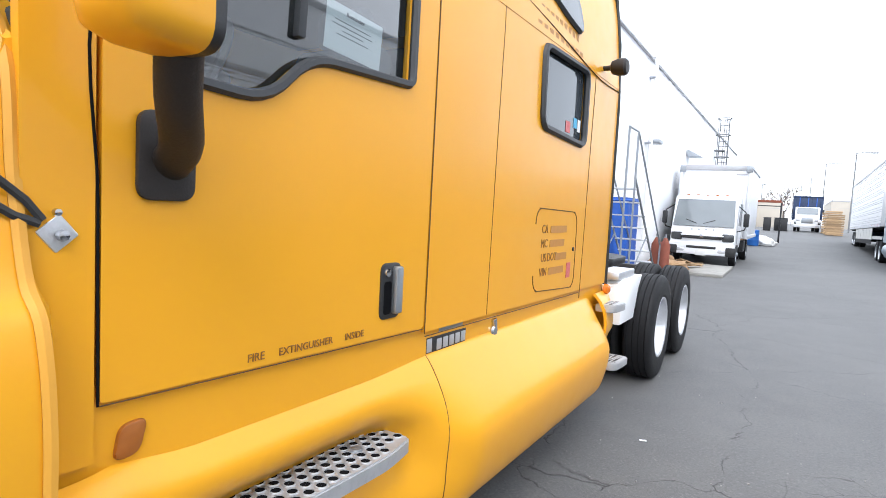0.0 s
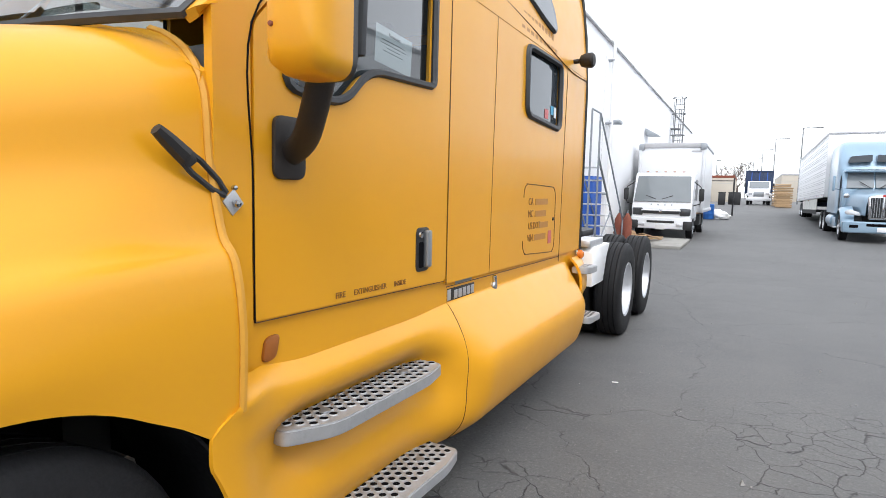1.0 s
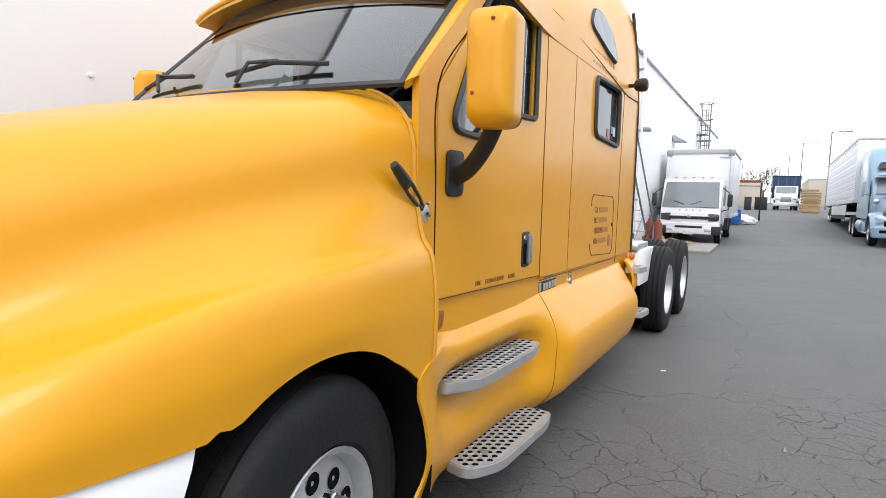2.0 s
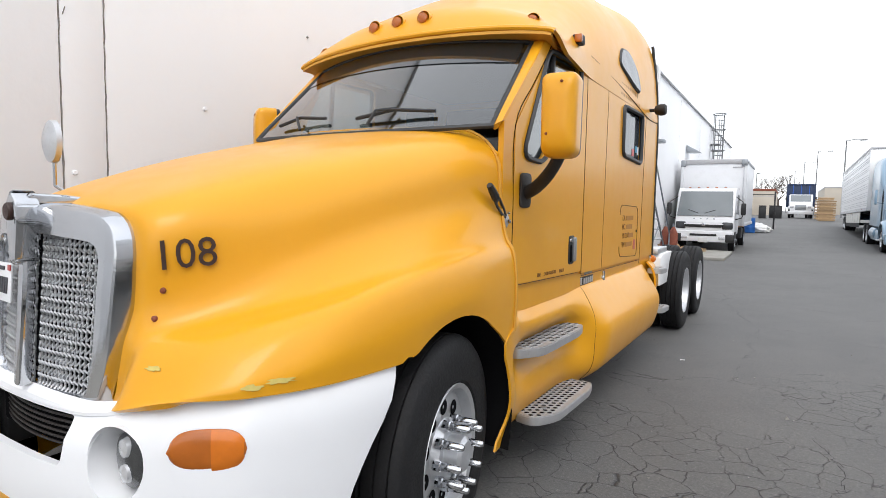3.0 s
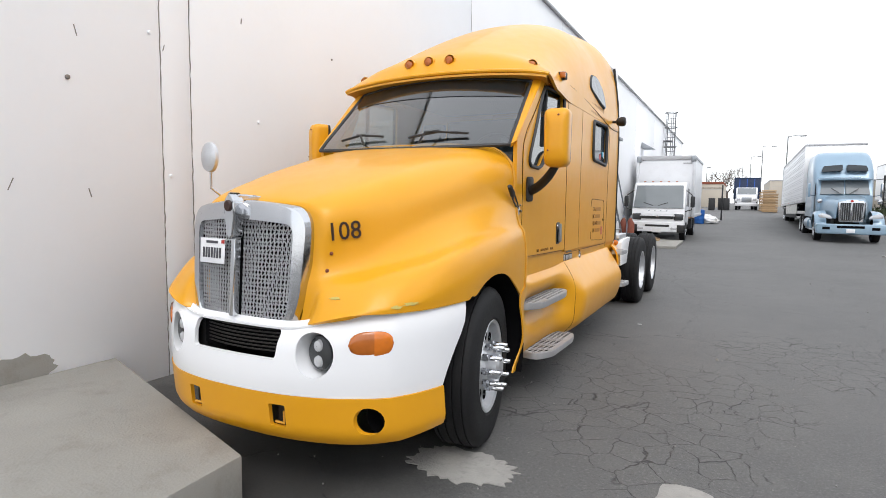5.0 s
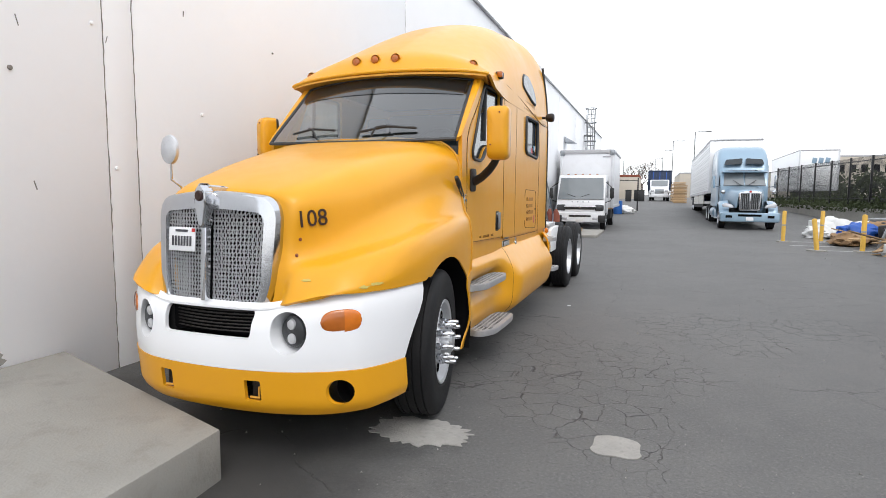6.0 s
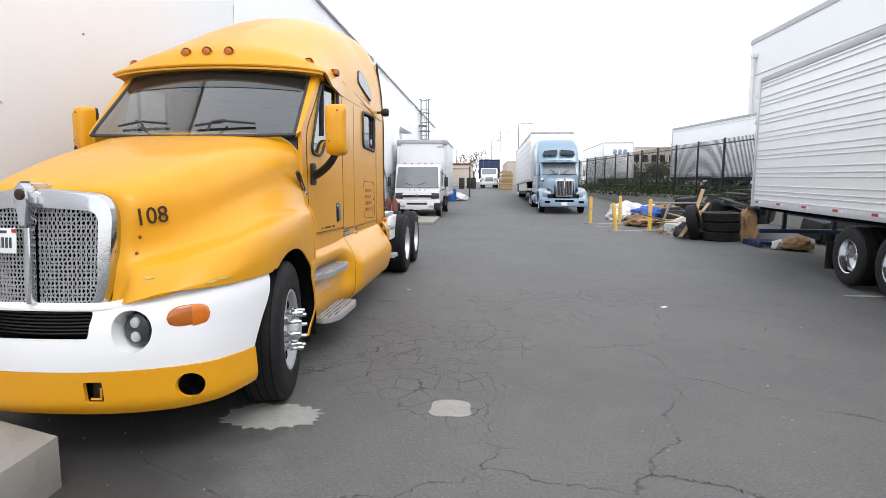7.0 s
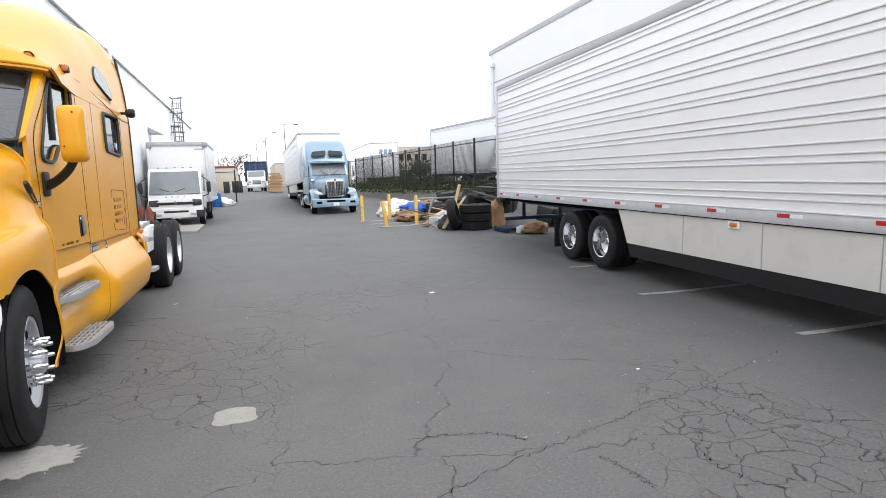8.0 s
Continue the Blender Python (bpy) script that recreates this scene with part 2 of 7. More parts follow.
    for cx, cy, rad in ((1.0, 3.6, 1.5), (2.1, 3.9, 1.3), (3.3, -2.1, 1.4), (-0.5, 1.5, 1.7), (-0.2, 0.4, 1.0)):
        dist = n.new("ShaderNodeVectorMath")
        dist.operation = "DISTANCE"
        dist.inputs[1].default_value = (cx, cy, 0)
        l.new(co.outputs["Object"], dist.inputs[0])
        near = rng(dist.outputs["Value"], rad * 0.35, rad, 1.0, 0.0)
        if zone is None:
            zone = near
        else:
            mx = n.new("ShaderNodeMath")
            mx.operation = "MAXIMUM"
            l.new(zone, mx.inputs[0])
            l.new(near, mx.inputs[1])
            zone = mx.outputs[0]
    spread = n.new("ShaderNodeMath")
    spread.operation = "ADD"
    l.new(where.outputs["Fac"], spread.inputs[0])
    l.new(mul(zone, rng(mid.outputs["Fac"], 0.25, 0.6, 0.0, 0.5)), spread.inputs[1])
    fine = mul(crack(4.6, 0.021, 0.30), rng(spread.outputs[0], 0.62, 0.74, 0.0, 1.0))
    wide = mul(crack(0.42, 0.0032, 0.45), rng(mid.outputs["Fac"], 0.42, 0.52, 0.0, 0.8))
    lines = n.new("ShaderNodeMath")
    lines.operation = "MAXIMUM"
    l.new(fine, lines.inputs[0])
    l.new(wide, lines.inputs[1])
    col = blend(lines.outputs[0], col, (0.022, 0.021, 0.020, 1))
    l.new(col, b.inputs["Base Color"])
    b.inputs["Roughness"].default_value = 0.68
    h = n.new("ShaderNodeMath")
    h.operation = "MULTIPLY_ADD"
    h.inputs[1].default_value = -3.0
    l.new(lines.outputs[0], h.inputs[0])
    l.new(grain.outputs["Fac"], h.inputs[2])
    bp = n.new("ShaderNodeBump")
    bp.inputs["Strength"].default_value, bp.inputs["Distance"].default_value = 0.5, 0.006
    l.new(h.outputs[0], bp.inputs["Height"])
    l.new(bp.outputs[0], b.inputs["Normal"])
    return m


ASPHALT = asphalt()


# ---- mesh helpers ----
def thing(name, loc, label, category, group="", rz=0.0, kind=""):
    ob = new(name)
    ob.matrix_world = pose(loc[0], loc[1], loc[2], 0, 0, rz)
    return tagged(ob, label, category, group, kind)


def part(name, bm, material, parent=None, label="", smooth=35, loc=None):
    """Links a bmesh as one mesh object, under a thing or a part. Coordinates are the parent's."""
    me = bpy.data.meshes.new(name)
    bmesh.ops.recalc_face_normals(bm, faces=bm.faces)
    bm.to_mesh(me)
    bm.free()
    me.materials.append(material)
    if smooth:
        me.polygons.foreach_set("use_smooth", [True] * len(me.polygons))
        me.set_sharp_from_angle(angle=radians(smooth))
    ob = new(name, me)
    if parent:
        ob.parent = parent
    if loc:
        ob.location = loc
    return tagged(ob, label)


def again(ob, m, parent=None):
    """Another object on the same mesh, at m in its parent's space."""
    c = new(ob.name.split(".")[0], ob.data)
    c.parent = parent or ob.parent
    c.matrix_local = m
    return tagged(c, ob.get("label", ""))


def box(bm, size, at=(0, 0, 0), bev=0.0, m=None, seg=2):
    r = bmesh.ops.create_cube(bm, size=1.0)
    v = r["verts"]
    bmesh.ops.scale(bm, vec=size, verts=v)
    if bev:
        e = list({e for q in v for e in q.link_edges})
        r2 = bmesh.ops.bevel(bm, geom=e, offset=min(bev, min(size) * 0.45), segments=seg, affect="EDGES", profile=0.5)
        v = list({q for f in r2["faces"] for q in f.verts} | {q for q in v if q.is_valid})
        seen = set(v)
        stack = list(v)
        while stack:
            for e in stack.pop().link_edges:
                for q in e.verts:
                    if q not in seen:
                        seen.add(q)
                        stack.append(q)
        v = list(seen)
    if m:
        bmesh.ops.transform(bm, matrix=m, verts=v)
    bmesh.ops.translate(bm, vec=at, verts=v)
    return bm


def B(size, at=(0, 0, 0), bev=0.0, m=None):
    return box(bmesh.new(), size, at, bev, m)


def lathe(bm, profile, seg=32, axis="x", at=(0, 0, 0), cap=False):
    """profile: (along, radius) pairs, turned about the axis."""
    rings = []
    for a, r in profile:
        ring = []
        for i in range(seg):
            t = 2 * math.pi * i / seg
            c, s = r * math.cos(t), r * math.sin(t)
            p = {"x": (a, c, s), "y": (c, a, s), "z": (c, s, a)}[axis]
            ring.append(bm.verts.new((p[0] + at[0], p[1] + at[1], p[2] + at[2])))
        rings.append(ring)
    for p, q in zip(rings, rings[1:]):
        for i in range(seg):
            bm.faces.new((p[i], p[(i + 1) % seg], q[(i + 1) % seg], q[i]))
    if cap:
        bm.faces.new(rings[0])
        bm.faces.new(rings[-1])
    return bm


def L(profile, seg=32, axis="x", at=(0, 0, 0), cap=False):
    return lathe(bmesh.new(), profile, seg, axis, at, cap)


def cyl(r, length, axis="z", at=(0, 0, 0), seg=20, bev=0.0):
    h = length / 2
    if bev:
        return L([(-h, r - bev), (-h + bev, r), (h - bev, r), (h, r - bev)], seg, axis, at, True)
    return L([(-h, r), (h, r)], seg, axis, at, True)


def tube(bm, pts, r, seg=8, closed=False, cap=True):
    pts = [Vector(p) for p in pts]
    rings, up = [], None
    n = len(pts)
    for i, p in enumerate(pts):
        d = (pts[(i + 1) % n] - pts[i - 1]) if closed else (pts[min(i + 1, n - 1)] - pts[max(i - 1, 0)])
        d.normalize()
        if up is None:
            up = d.orthogonal().normalized()
        up = (up - d * up.dot(d)).normalized()
        s = d.cross(up)
        rr = r(i / max(1, n - 1)) if callable(r) else r
        rings.append([bm.verts.new(p + (up * math.cos(2 * math.pi * k / seg) + s * math.sin(2 * math.pi * k / seg)) * rr) for k in range(seg)])
    pairs = list(zip(rings, rings[1:])) + ([(rings[-1], rings[0])] if closed else [])
    for a, b in pairs:
        for k in range(seg):
            bm.faces.new((a[k], a[(k + 1) % seg], b[(k + 1) % seg], b[k]))
    if cap and not closed:
        bm.faces.new(rings[0])
        bm.faces.new(rings[-1])
    return bm


def T(pts, r, seg=8, closed=False):
    return tube(bmesh.new(), pts, r, seg, closed)


def surf(bm, fn, nu, nv, wrap=False):
    """A grid of faces through fn(u, v), u and v from 0 to 1. Returns the rows of vertices."""
    rows = [[bm.verts.new(fn(i / (nu - 1), j / (nv - 1))) for j in range(nv)] for i in range(nu)]
    for i in range(nu - 1):
        for j in range(nv - 1 + int(wrap)):
            bm.faces.new((rows[i][j], rows[i + 1][j], rows[i + 1][(j + 1) % nv], rows[i][(j + 1) % nv]))
    return rows


def thicken(bm, d):
    bmesh.ops.recalc_face_normals(bm, faces=bm.faces)
    bmesh.ops.solidify(bm, geom=list(bm.faces), thickness=d)
    return bm


def prism(bm, outline, axis, a, b):
    """A flat outline of (p, q) pairs pushed from a to b along an axis: x takes (y, z), y takes (x, z), z takes (x, y)."""
    def at(p, q, h):
        return {"x": (h, p, q), "y": (p, h, q), "z": (p, q, h)}[axis]
    lo = [bm.verts.new(at(p, q, a)) for p, q in outline]
    hi = [bm.verts.new(at(p, q, b)) for p, q in outline]
    n = len(outline)
    bm.faces.new(lo)
    bm.faces.new(hi[::-1])
    for i in range(n):
        bm.faces.new((lo[i], hi[i], hi[(i + 1) % n], lo[(i + 1) % n]))
    return bm


def P(outline, axis, a, b, bev=0.0):
    bm = prism(bmesh.new(), outline, axis, a, b)
    if bev:
        bmesh.ops.recalc_face_normals(bm, faces=bm.faces)
        bmesh.ops.bevel(bm, geom=list(bm.edges), offset=bev, segments=2, affect="EDGES", profile=0.5)
    return bm


def rounded(pts, r, seg=5):
    """The outline with its corners rounded by r (a number, or one for each corner)."""
    out, n = [], len(pts)
    for i, p in enumerate(pts):
        p = Vector(p)
        a, b = Vector(pts[i - 1]) - p, Vector(pts[(i + 1) % n]) - p
        k = r[i] if isinstance(r, (list, tuple)) else r
        k = min(k, a.length * 0.49, b.length * 0.49)
        a, b = p + a.normalized() * k, p + b.normalized() * k
        for j in range(seg + 1):
            t = j / seg
            q = a * (1 - t) ** 2 + p * 2 * t * (1 - t) + b * t * t
            out.append((q.x, q.y))
    return out


def spline(pts, n):
    """n points along a Catmull-Rom curve through pts (tuples of any size)."""
    pts = [np.array(p, float) for p in pts]
    e = [2 * pts[0] - pts[1]] + pts + [2 * pts[-1] - pts[-2]]
    out = []
    for i in range(n):
        s = i / (n - 1) * (len(pts) - 1)
        k = min(int(s), len(pts) - 2)
        t = s - k
        a, b, c, d = e[k:k + 4]
        out.append(0.5 * (2 * b + (c - a) * t + (2 * a - 5 * b + 4 * c - d) * t * t + (3 * b - a - 3 * c + d) * t ** 3))
    return out


def lerp(a, b, t):
    return a + (b - a) * t


def step(a, b, x):
    t = min(1, max(0, (x - a) / (b - a)))
    return t * t * (3 - 2 * t)


def cut(ob, *bms):
    """Cuts the closed meshes out of ob, for good."""
    for bm in bms:
        me = bpy.data.meshes.new("cutter")
        bmesh.ops.recalc_face_normals(bm, faces=bm.faces)
        bm.to_mesh(me)
        bm.free()
        k = new("cutter", me)
        k.parent = ob.parent
        k.matrix_basis = ob.matrix_basis
        md = ob.modifiers.new("cut", "BOOLEAN")
        md.operation, md.object, md.solver = "DIFFERENCE", k, "EXACT"
        bpy.context.view_layer.update()
        res = bpy.data.meshes.new_from_object(ob.evaluated_get(bpy.context.evaluated_depsgraph_get()))
        ob.modifiers.clear()
        old = ob.data
        ob.data = res
        bpy.data.meshes.remove(old)
        bpy.data.objects.remove(k)
        bpy.data.meshes.remove(me)
    ob.data.polygons.foreach_set("use_smooth", [True] * len(ob.data.polygons))
    ob.data.set_sharp_from_angle(angle=radians(30))
    return ob


def words(name, text, size, material, parent, m, label="", depth=0.001):
    """Writing in the built-in font, as a mesh."""
    cu = bpy.data.curves.new(name, "FONT")
    cu.body, cu.size, cu.extrude, cu.align_x, cu.align_y = text, size, depth, "CENTER", "CENTER"
    cu.resolution_u = 3
    tmp = new(name, cu)
    bpy.context.view_layer.update()
    me = bpy.data.meshes.new_from_object(tmp.evaluated_get(bpy.context.evaluated_depsgraph_get()))
    bpy.data.objects.remove(tmp)
    me.materials.clear()
    me.materials.append(material)
    ob = new(name, me)
    ob.parent = parent
    ob.matrix_local = m
    return tagged(ob, label)


# ---- ground, walls, buildings ----
def ground_z(x, y):
    """The yard is flat, dips a little where the white trailer stands, and rises gently at its far end."""
    dip = -0.14 * step(3.2, 6.3, x) * (1 - step(5.0, 12.0, y)) * (1 - step(14, 30, x)) * (1 - step(8, 25, -y))
    return dip + 0.9 * step(22, 66, y)


def build_ground():
    xs = [-600, -200, -60, -20, -10] + [-6 + 0.5 * i for i in range(45)] + [18, 22, 30, 60, 200, 600]
    ys = [-600, -200, -60, -25, -14] + [-10 + 0.5 * i for i in range(61)] + [22, 24, 27, 30, 33, 36, 39, 42, 45, 48, 52, 56, 60, 64, 68, 80, 100, 200, 400, 900]
    bm = bmesh.new()
    rows = [[bm.verts.new((x, y, ground_z(x, y))) for y in ys] for x in xs]
    for i in range(len(xs) - 1):
        for j in range(len(ys) - 1):
            bm.faces.new((rows[i][j], rows[i + 1][j], rows[i + 1][j + 1], rows[i][j + 1]))
    return tagged(part("ground", bm, ASPHALT, smooth=60), "cracked grey asphalt yard between the warehouses", "ground", kind="structure")


ground = build_ground()


def ragged(cx, cy, rx, ry, seed, n=22, rough=0.22, sq=2.0):
    rnd = random.Random(seed)
    out = []
    for i in range(n):
        t = 2 * math.pi * i / n
        k = 1 + rnd.uniform(-rough, rough)
        c, s = math.cos(t), math.sin(t)
        q = (abs(c) ** sq + abs(s) ** sq) ** (-1 / sq)
        out.append((cx + rx * c * q * k, cy + ry * s * q * k))
    return out


def patch(outline, name, label, h=0.006):
    bm = P(outline, "z", -0.02, h, 0)
    return tagged(part(name, bm, CONCRETE_PATCH, smooth=0), label, "concrete patch")


patch(ragged(-0.01, -0.17, 0.15, 0.15, 4, 26, 0.07, 4.0), "concrete_patch", "small square grey concrete patch set in the asphalt")
patch(ragged(-1.26, -0.40, 0.34, 0.21, 9, 60, 0.13, 2.2), "concrete_patch", "ragged pale concrete patch beneath the front tyre", 0.005)


def parking_line(x0, x1, y, w=0.10):
    bm = bmesh.new()
    n = 12
    def fn(u, v):
        x = lerp(x0, x1, u)
        return (x, y + (v - 0.5) * w, ground_z(x, y) + 0.004)
    surf(bm, fn, n, 2)
    thicken(bm, 0.003)
    tagged(part("parking_line", bm, LINEPAINT, smooth=0), "faded white parking bay line on the asphalt", "parking line", "parking bay lines", "structure")


def long_crack(pts, seed, w=0.0026):
    """An open crack that wanders across the asphalt."""
    rnd = random.Random(seed)
    line = [tuple(q) for q in spline(pts, 18 * len(pts))]
    line = [(x + rnd.uniform(-0.025, 0.025), y + rnd.uniform(-0.025, 0.025)) for x, y in line]
    bm = bmesh.new()
    prev = None
    for i, (x, y) in enumerate(line):
        a, b = line[max(0, i - 1)], line[min(len(line) - 1, i + 1)]
        d = Vector((b[0] - a[0], b[1] - a[1])).normalized()
        k = w * rnd.uniform(0.3, 1.0) * min(1, i / 4 + 0.1, (len(line) - 1 - i) / 4 + 0.1)
        z = ground_z(x, y) + 0.0022
        row = [bm.verts.new((x - d.y * k, y + d.x * k, z)), bm.verts.new((x + d.y * k, y - d.x * k, z))]
        if prev:
            bm.faces.new((prev[0], row[0], row[1], prev[1]))
        prev = row
    tagged(part("asphalt_crack", bm, DARK, smooth=0), "long open crack wandering across the asphalt", "crack", "asphalt cracks", "structure")


for i, pts in enumerate(([(0.9, -1.75), (1.48, -1.54), (2.02, -1.38), (2.55, -1.23), (3.01, -1.08), (3.43, -1.01), (4.15, -0.7), (4.92, -0.4)],
                        [(3.43, -1.01), (3.52, -1.2), (3.66, -1.32), (3.51, -1.63), (3.63, -1.78), (3.91, -1.83)],
                        [(2.96, -1.14), (2.94, -1.49), (2.64, -1.83), (2.61, -2.09), (2.74, -2.33)],
                        [(1.05, -1.02), (1.34, -1.05), (1.63, -1.16), (1.74, -1.3)], [(2.06, -1.63), (2.11, -1.88), (2.13, -2.04)],
                        [(3.01, -1.08), (3.25, -1.4), (3.2, -1.75), (3.5, -2.1)], [(0.1, 1.3), (0.35, 2.0), (0.2, 2.7)], [(2.3, 4.4), (3.2, 3.4), (4.0, 3.1), (4.6, 2.2)])):
    long_crack(pts, i + 3)
for x, y in ((5.6, -5.2), (5.6, -2.6), (5.65, 0.02), (5.45, 2.4), (5.9, 5.1)):
    parking_line(x, x + 3.0, y)


def build_warehouse():
    """The long white tilt-up wall beside the lorry, in panels with open joints."""
    X, H = -4.34, 6.45
    shell = bmesh.new()
    box(shell, (12, 62, H - 0.02), (X - 6.22, 17, H / 2 - 0.05))
    house = tagged(part("wall_west", shell, WALLPAINT, smooth=0), "long pale warehouse wall of painted tilt-up concrete panels", "wall", kind="structure")
    seams = [-14.0, -7.0, -0.12, 0.18, 6.2, 12.0, 18.2, 24.4, 30.6, 36.8, 43.0, 48.0]
    for a, b in zip(seams, seams[1:]):
        part("panel", B((0.2, b - a - 0.010, H), (X - 0.1, (a + b) / 2, H / 2), 0.004), WALLPAINT, house)
    for y in seams[1:-1]:
        bm = bmesh.new()
        rnd = random.Random(int(y * 10))
        pts = [(X - 0.003 + rnd.uniform(-0.004, 0.003), y + rnd.uniform(-0.007, 0.007), z * H / 90) for z in range(91)]
        tube(bm, pts, 0.0045, 6)
        part("joint_sealant", bm, JOINT, house)
    part("coping", B((0.36, 62, 0.06), (X - 0.1, 17, H + 0.03), 0.01), TRAILGREY, house)
    # rust stains, lifting sockets and bumps left in the paint
    rnd = random.Random(5)
    for y, z in ((-0.22, 3.0), (-1.5, 1.75), (-0.05, 1.8), (2.2, 3.3), (1.0, 2.4), (-0.9, 2.5), (-2.6, 2.9), (-3.2, 2.1)):
        part("socket", cyl(0.011 + rnd.uniform(0, 0.008), 0.03, "x", (X, y, z), 10, 0.004), JOINT if rnd.random() < 0.6 else WALLPAINT, house)
    for i in range(26):
        y, z = rnd.uniform(-4.5, 2.5), rnd.uniform(0.3, 3.6)
        part("scuff", B((0.003, rnd.uniform(0.006, 0.012), rnd.uniform(0.03, 0.10)), (X + 0.0015, y, z), 0, pose(0, 0, 0, rnd.uniform(-25, 25), 0, 0)), JOINT, house)
    part("spalled_patch", P(ragged(-1.30, 0.36, 0.22, 0.11, 3, 30, 0.16), "x", X - 0.01, X + 0.004), CONCRETE, house, "bare grey spot where the paint has come off")
    return house


warehouse = build_warehouse()


def build_ledge():
    bm = P([(-4.33, -0.62), (-2.05, -1.39), (-1.99, -2.4), (-1.90, -6.5), (-4.33, -6.5)], "z", -0.05, 0.29, 0.012)
    return tagged(part("concrete_ledge", bm, CONCRETE), "low stained concrete ledge against the warehouse wall", "concrete ledge", kind="structure")


build_ledge()


def downpipe():
    t = thing("downpipe", (-4.25, 18.6, 0), "thin white downpipe on the warehouse wall", "downpipe")
    part("pipe", T([(-0.05, 0, 6.55), (0.05, 0, 6.53), (0.08, 0, 6.4), (0.08, 0, 0.4)], 0.06, 10), WALLWHITE, t)
    for z in (1.6, 3.9, 5.9):
        part("bracket", B((0.2, 0.22, 0.05), (0.0, 0, z), 0.01), STEEL, t)
    part("wall_lamp", B((0.35, 0.5, 0.12), (0.1, 0.6, 4.0), 0.03), STEEL, t)


downpipe()


def roof_ladder():
    t = thing("roof_ladder", (-4.3, 35.2, -1.75), "grey steel roof ladder with a safety cage on the warehouse wall", "ladder")
    for x in (0.15, 0.6):
        part("rail", T([(x, 0, 2.4), (x, 0, 8.9)], 0.035, 6), POLE, t)
    for i in range(22):
        part("rung", T([(0.15, 0, 2.5 + 0.29 * i), (0.6, 0, 2.5 + 0.29 * i)], 0.02, 5), POLE, t)
    for z in (4.4, 5.6, 6.8, 8.0, 8.9):
        part("hoop", T([(0.38 + 0.36 * math.cos(a), -0.35 + 0.36 * math.sin(a), z) for a in [2 * math.pi * k / 14 for k in range(14)]], 0.03, 5, True), POLE, t)
    for a in (0.8, 1.6, 4.0, 5.2):
        part("cage_strap", T([(0.38 + 0.36 * math.cos(a), -0.35 + 0.36 * math.sin(a), 4.4), (0.38 + 0.36 * math.cos(a), -0.35 + 0.36 * math.sin(a), 8.9)], 0.022, 5), POLE, t)
    part("platform", B((0.5, 0.6, 0.06), (0.2, 0, 7.2), 0.01), POLE, t)


roof_ladder()


def awning():
    t = thing("wall_awning", (-4.3, 26.6, 4.3), "dark small awning over a warehouse door", "awning")
    part("hood", P([(0, 0.25), (0.0, -0.06), (0.55, -0.06)], "y", -0.5, 0.5, 0.02), STEEL, t)


awning()


def far_building(name, label, x0, x1, y0, y1, h, material, cap=None, stripes=0):
    t = thing(name, ((x0 + x1) / 2, (y0 + y1) / 2, 0), label, "building")
    w, d = x1 - x0, y1 - y0
    part("wall", B((w, d, h), (0, 0, h / 2 - 0.05), 0.03), material, t)
    part("roof", B((w + 0.1, d + 0.1, 0.35), (0, 0, h - 0.05), 0.02), cap or TRAILGREY, t)
    for i in range(stripes):
        part("reveal", B((w + 0.03, d + 0.03, 0.05), (0, 0, h * (0.78 - 0.2 * i)), 0), TRAILGREY, t)
    return t


# the tall white warehouse behind the parked trailer
big = far_building("white_warehouse", "tall white warehouse behind the fence with grey roof edge", 18.6, 70, -23.5, 38.0, 11.3, WALLWHITE, TRAILGREY, 0)
part("reveal", B((0.05, 61.0, 0.05), (-25.72, 0, 8.9), 0), TRAILGREY, big)
part("downpipe", T([(-25.85, 29.9, 10.3), (-25.85, 29.9, 0.2)], 0.09, 8), WALLWHITE, big)
part("gutter_head", B((0.3, 0.5, 0.3), (-25.85, 29.9, 10.2), 0.03), WALLWHITE, big)
part("roof_unit", B((14, 12, 1.3), (-15, -8, 11.4), 0.05), WALLWHITE, big)
far_building("far_building", "low white building at the far end of the yard", -24, -6.0, 78, 110, 5.2, WALLWHITE, TRAILGREY, 1)
far_building("far_building", "low tan building at the far end of the yard", -5.6, -2.2, 92, 110, 4.6, TAN, RUST, 1)
far_building("far_building", "pale low building beyond the parked lorries", 6, 40, 150, 190, 7.0, TAN, TRAILGREY, 1)
bk = far_building("far_block", "pale apartment block beyond the fence", 26, 50, 130, 150, 9.5, TAN, TRAILGREY)
for i in range(12):
    for z in (3.2, 7.0):
        part("window", B((1.1, 0.15, 1.5), (-11 + 1.95 * i, -10.02, z), 0), DARK, bk)


def lamp_post(x, y, h, arm=1.6):
    t = thing("street_lamp", (x, y, 0), "tall grey street lamp beyond the yard", "street lamp", "row of street lamps")
    part("pole", T([(0, 0, 0), (0, 0, h)], lambda s: 0.11 - 0.05 * s, 8), POLE, t)
    part("arm", T([(0, 0, h - 0.08), (arm * 0.5, 0, h + 0.05), (arm, 0, h)], 0.04, 6), POLE, t)
    part("head", B((0.7, 0.3, 0.14), (arm + 0.3, 0, h - 0.02), 0.04), POLE, t)


for x, y, h in ((4.9, 78, 9.8), (3.0, 105, 11.0), (1.7, 135, 11.5), (0.2, 165, 11.5), (-1.5, 190, 11.0)):
    lamp_post(x, y, h, 1.3)
lamp_post(-6.0, 120, 8.5, 0.0)


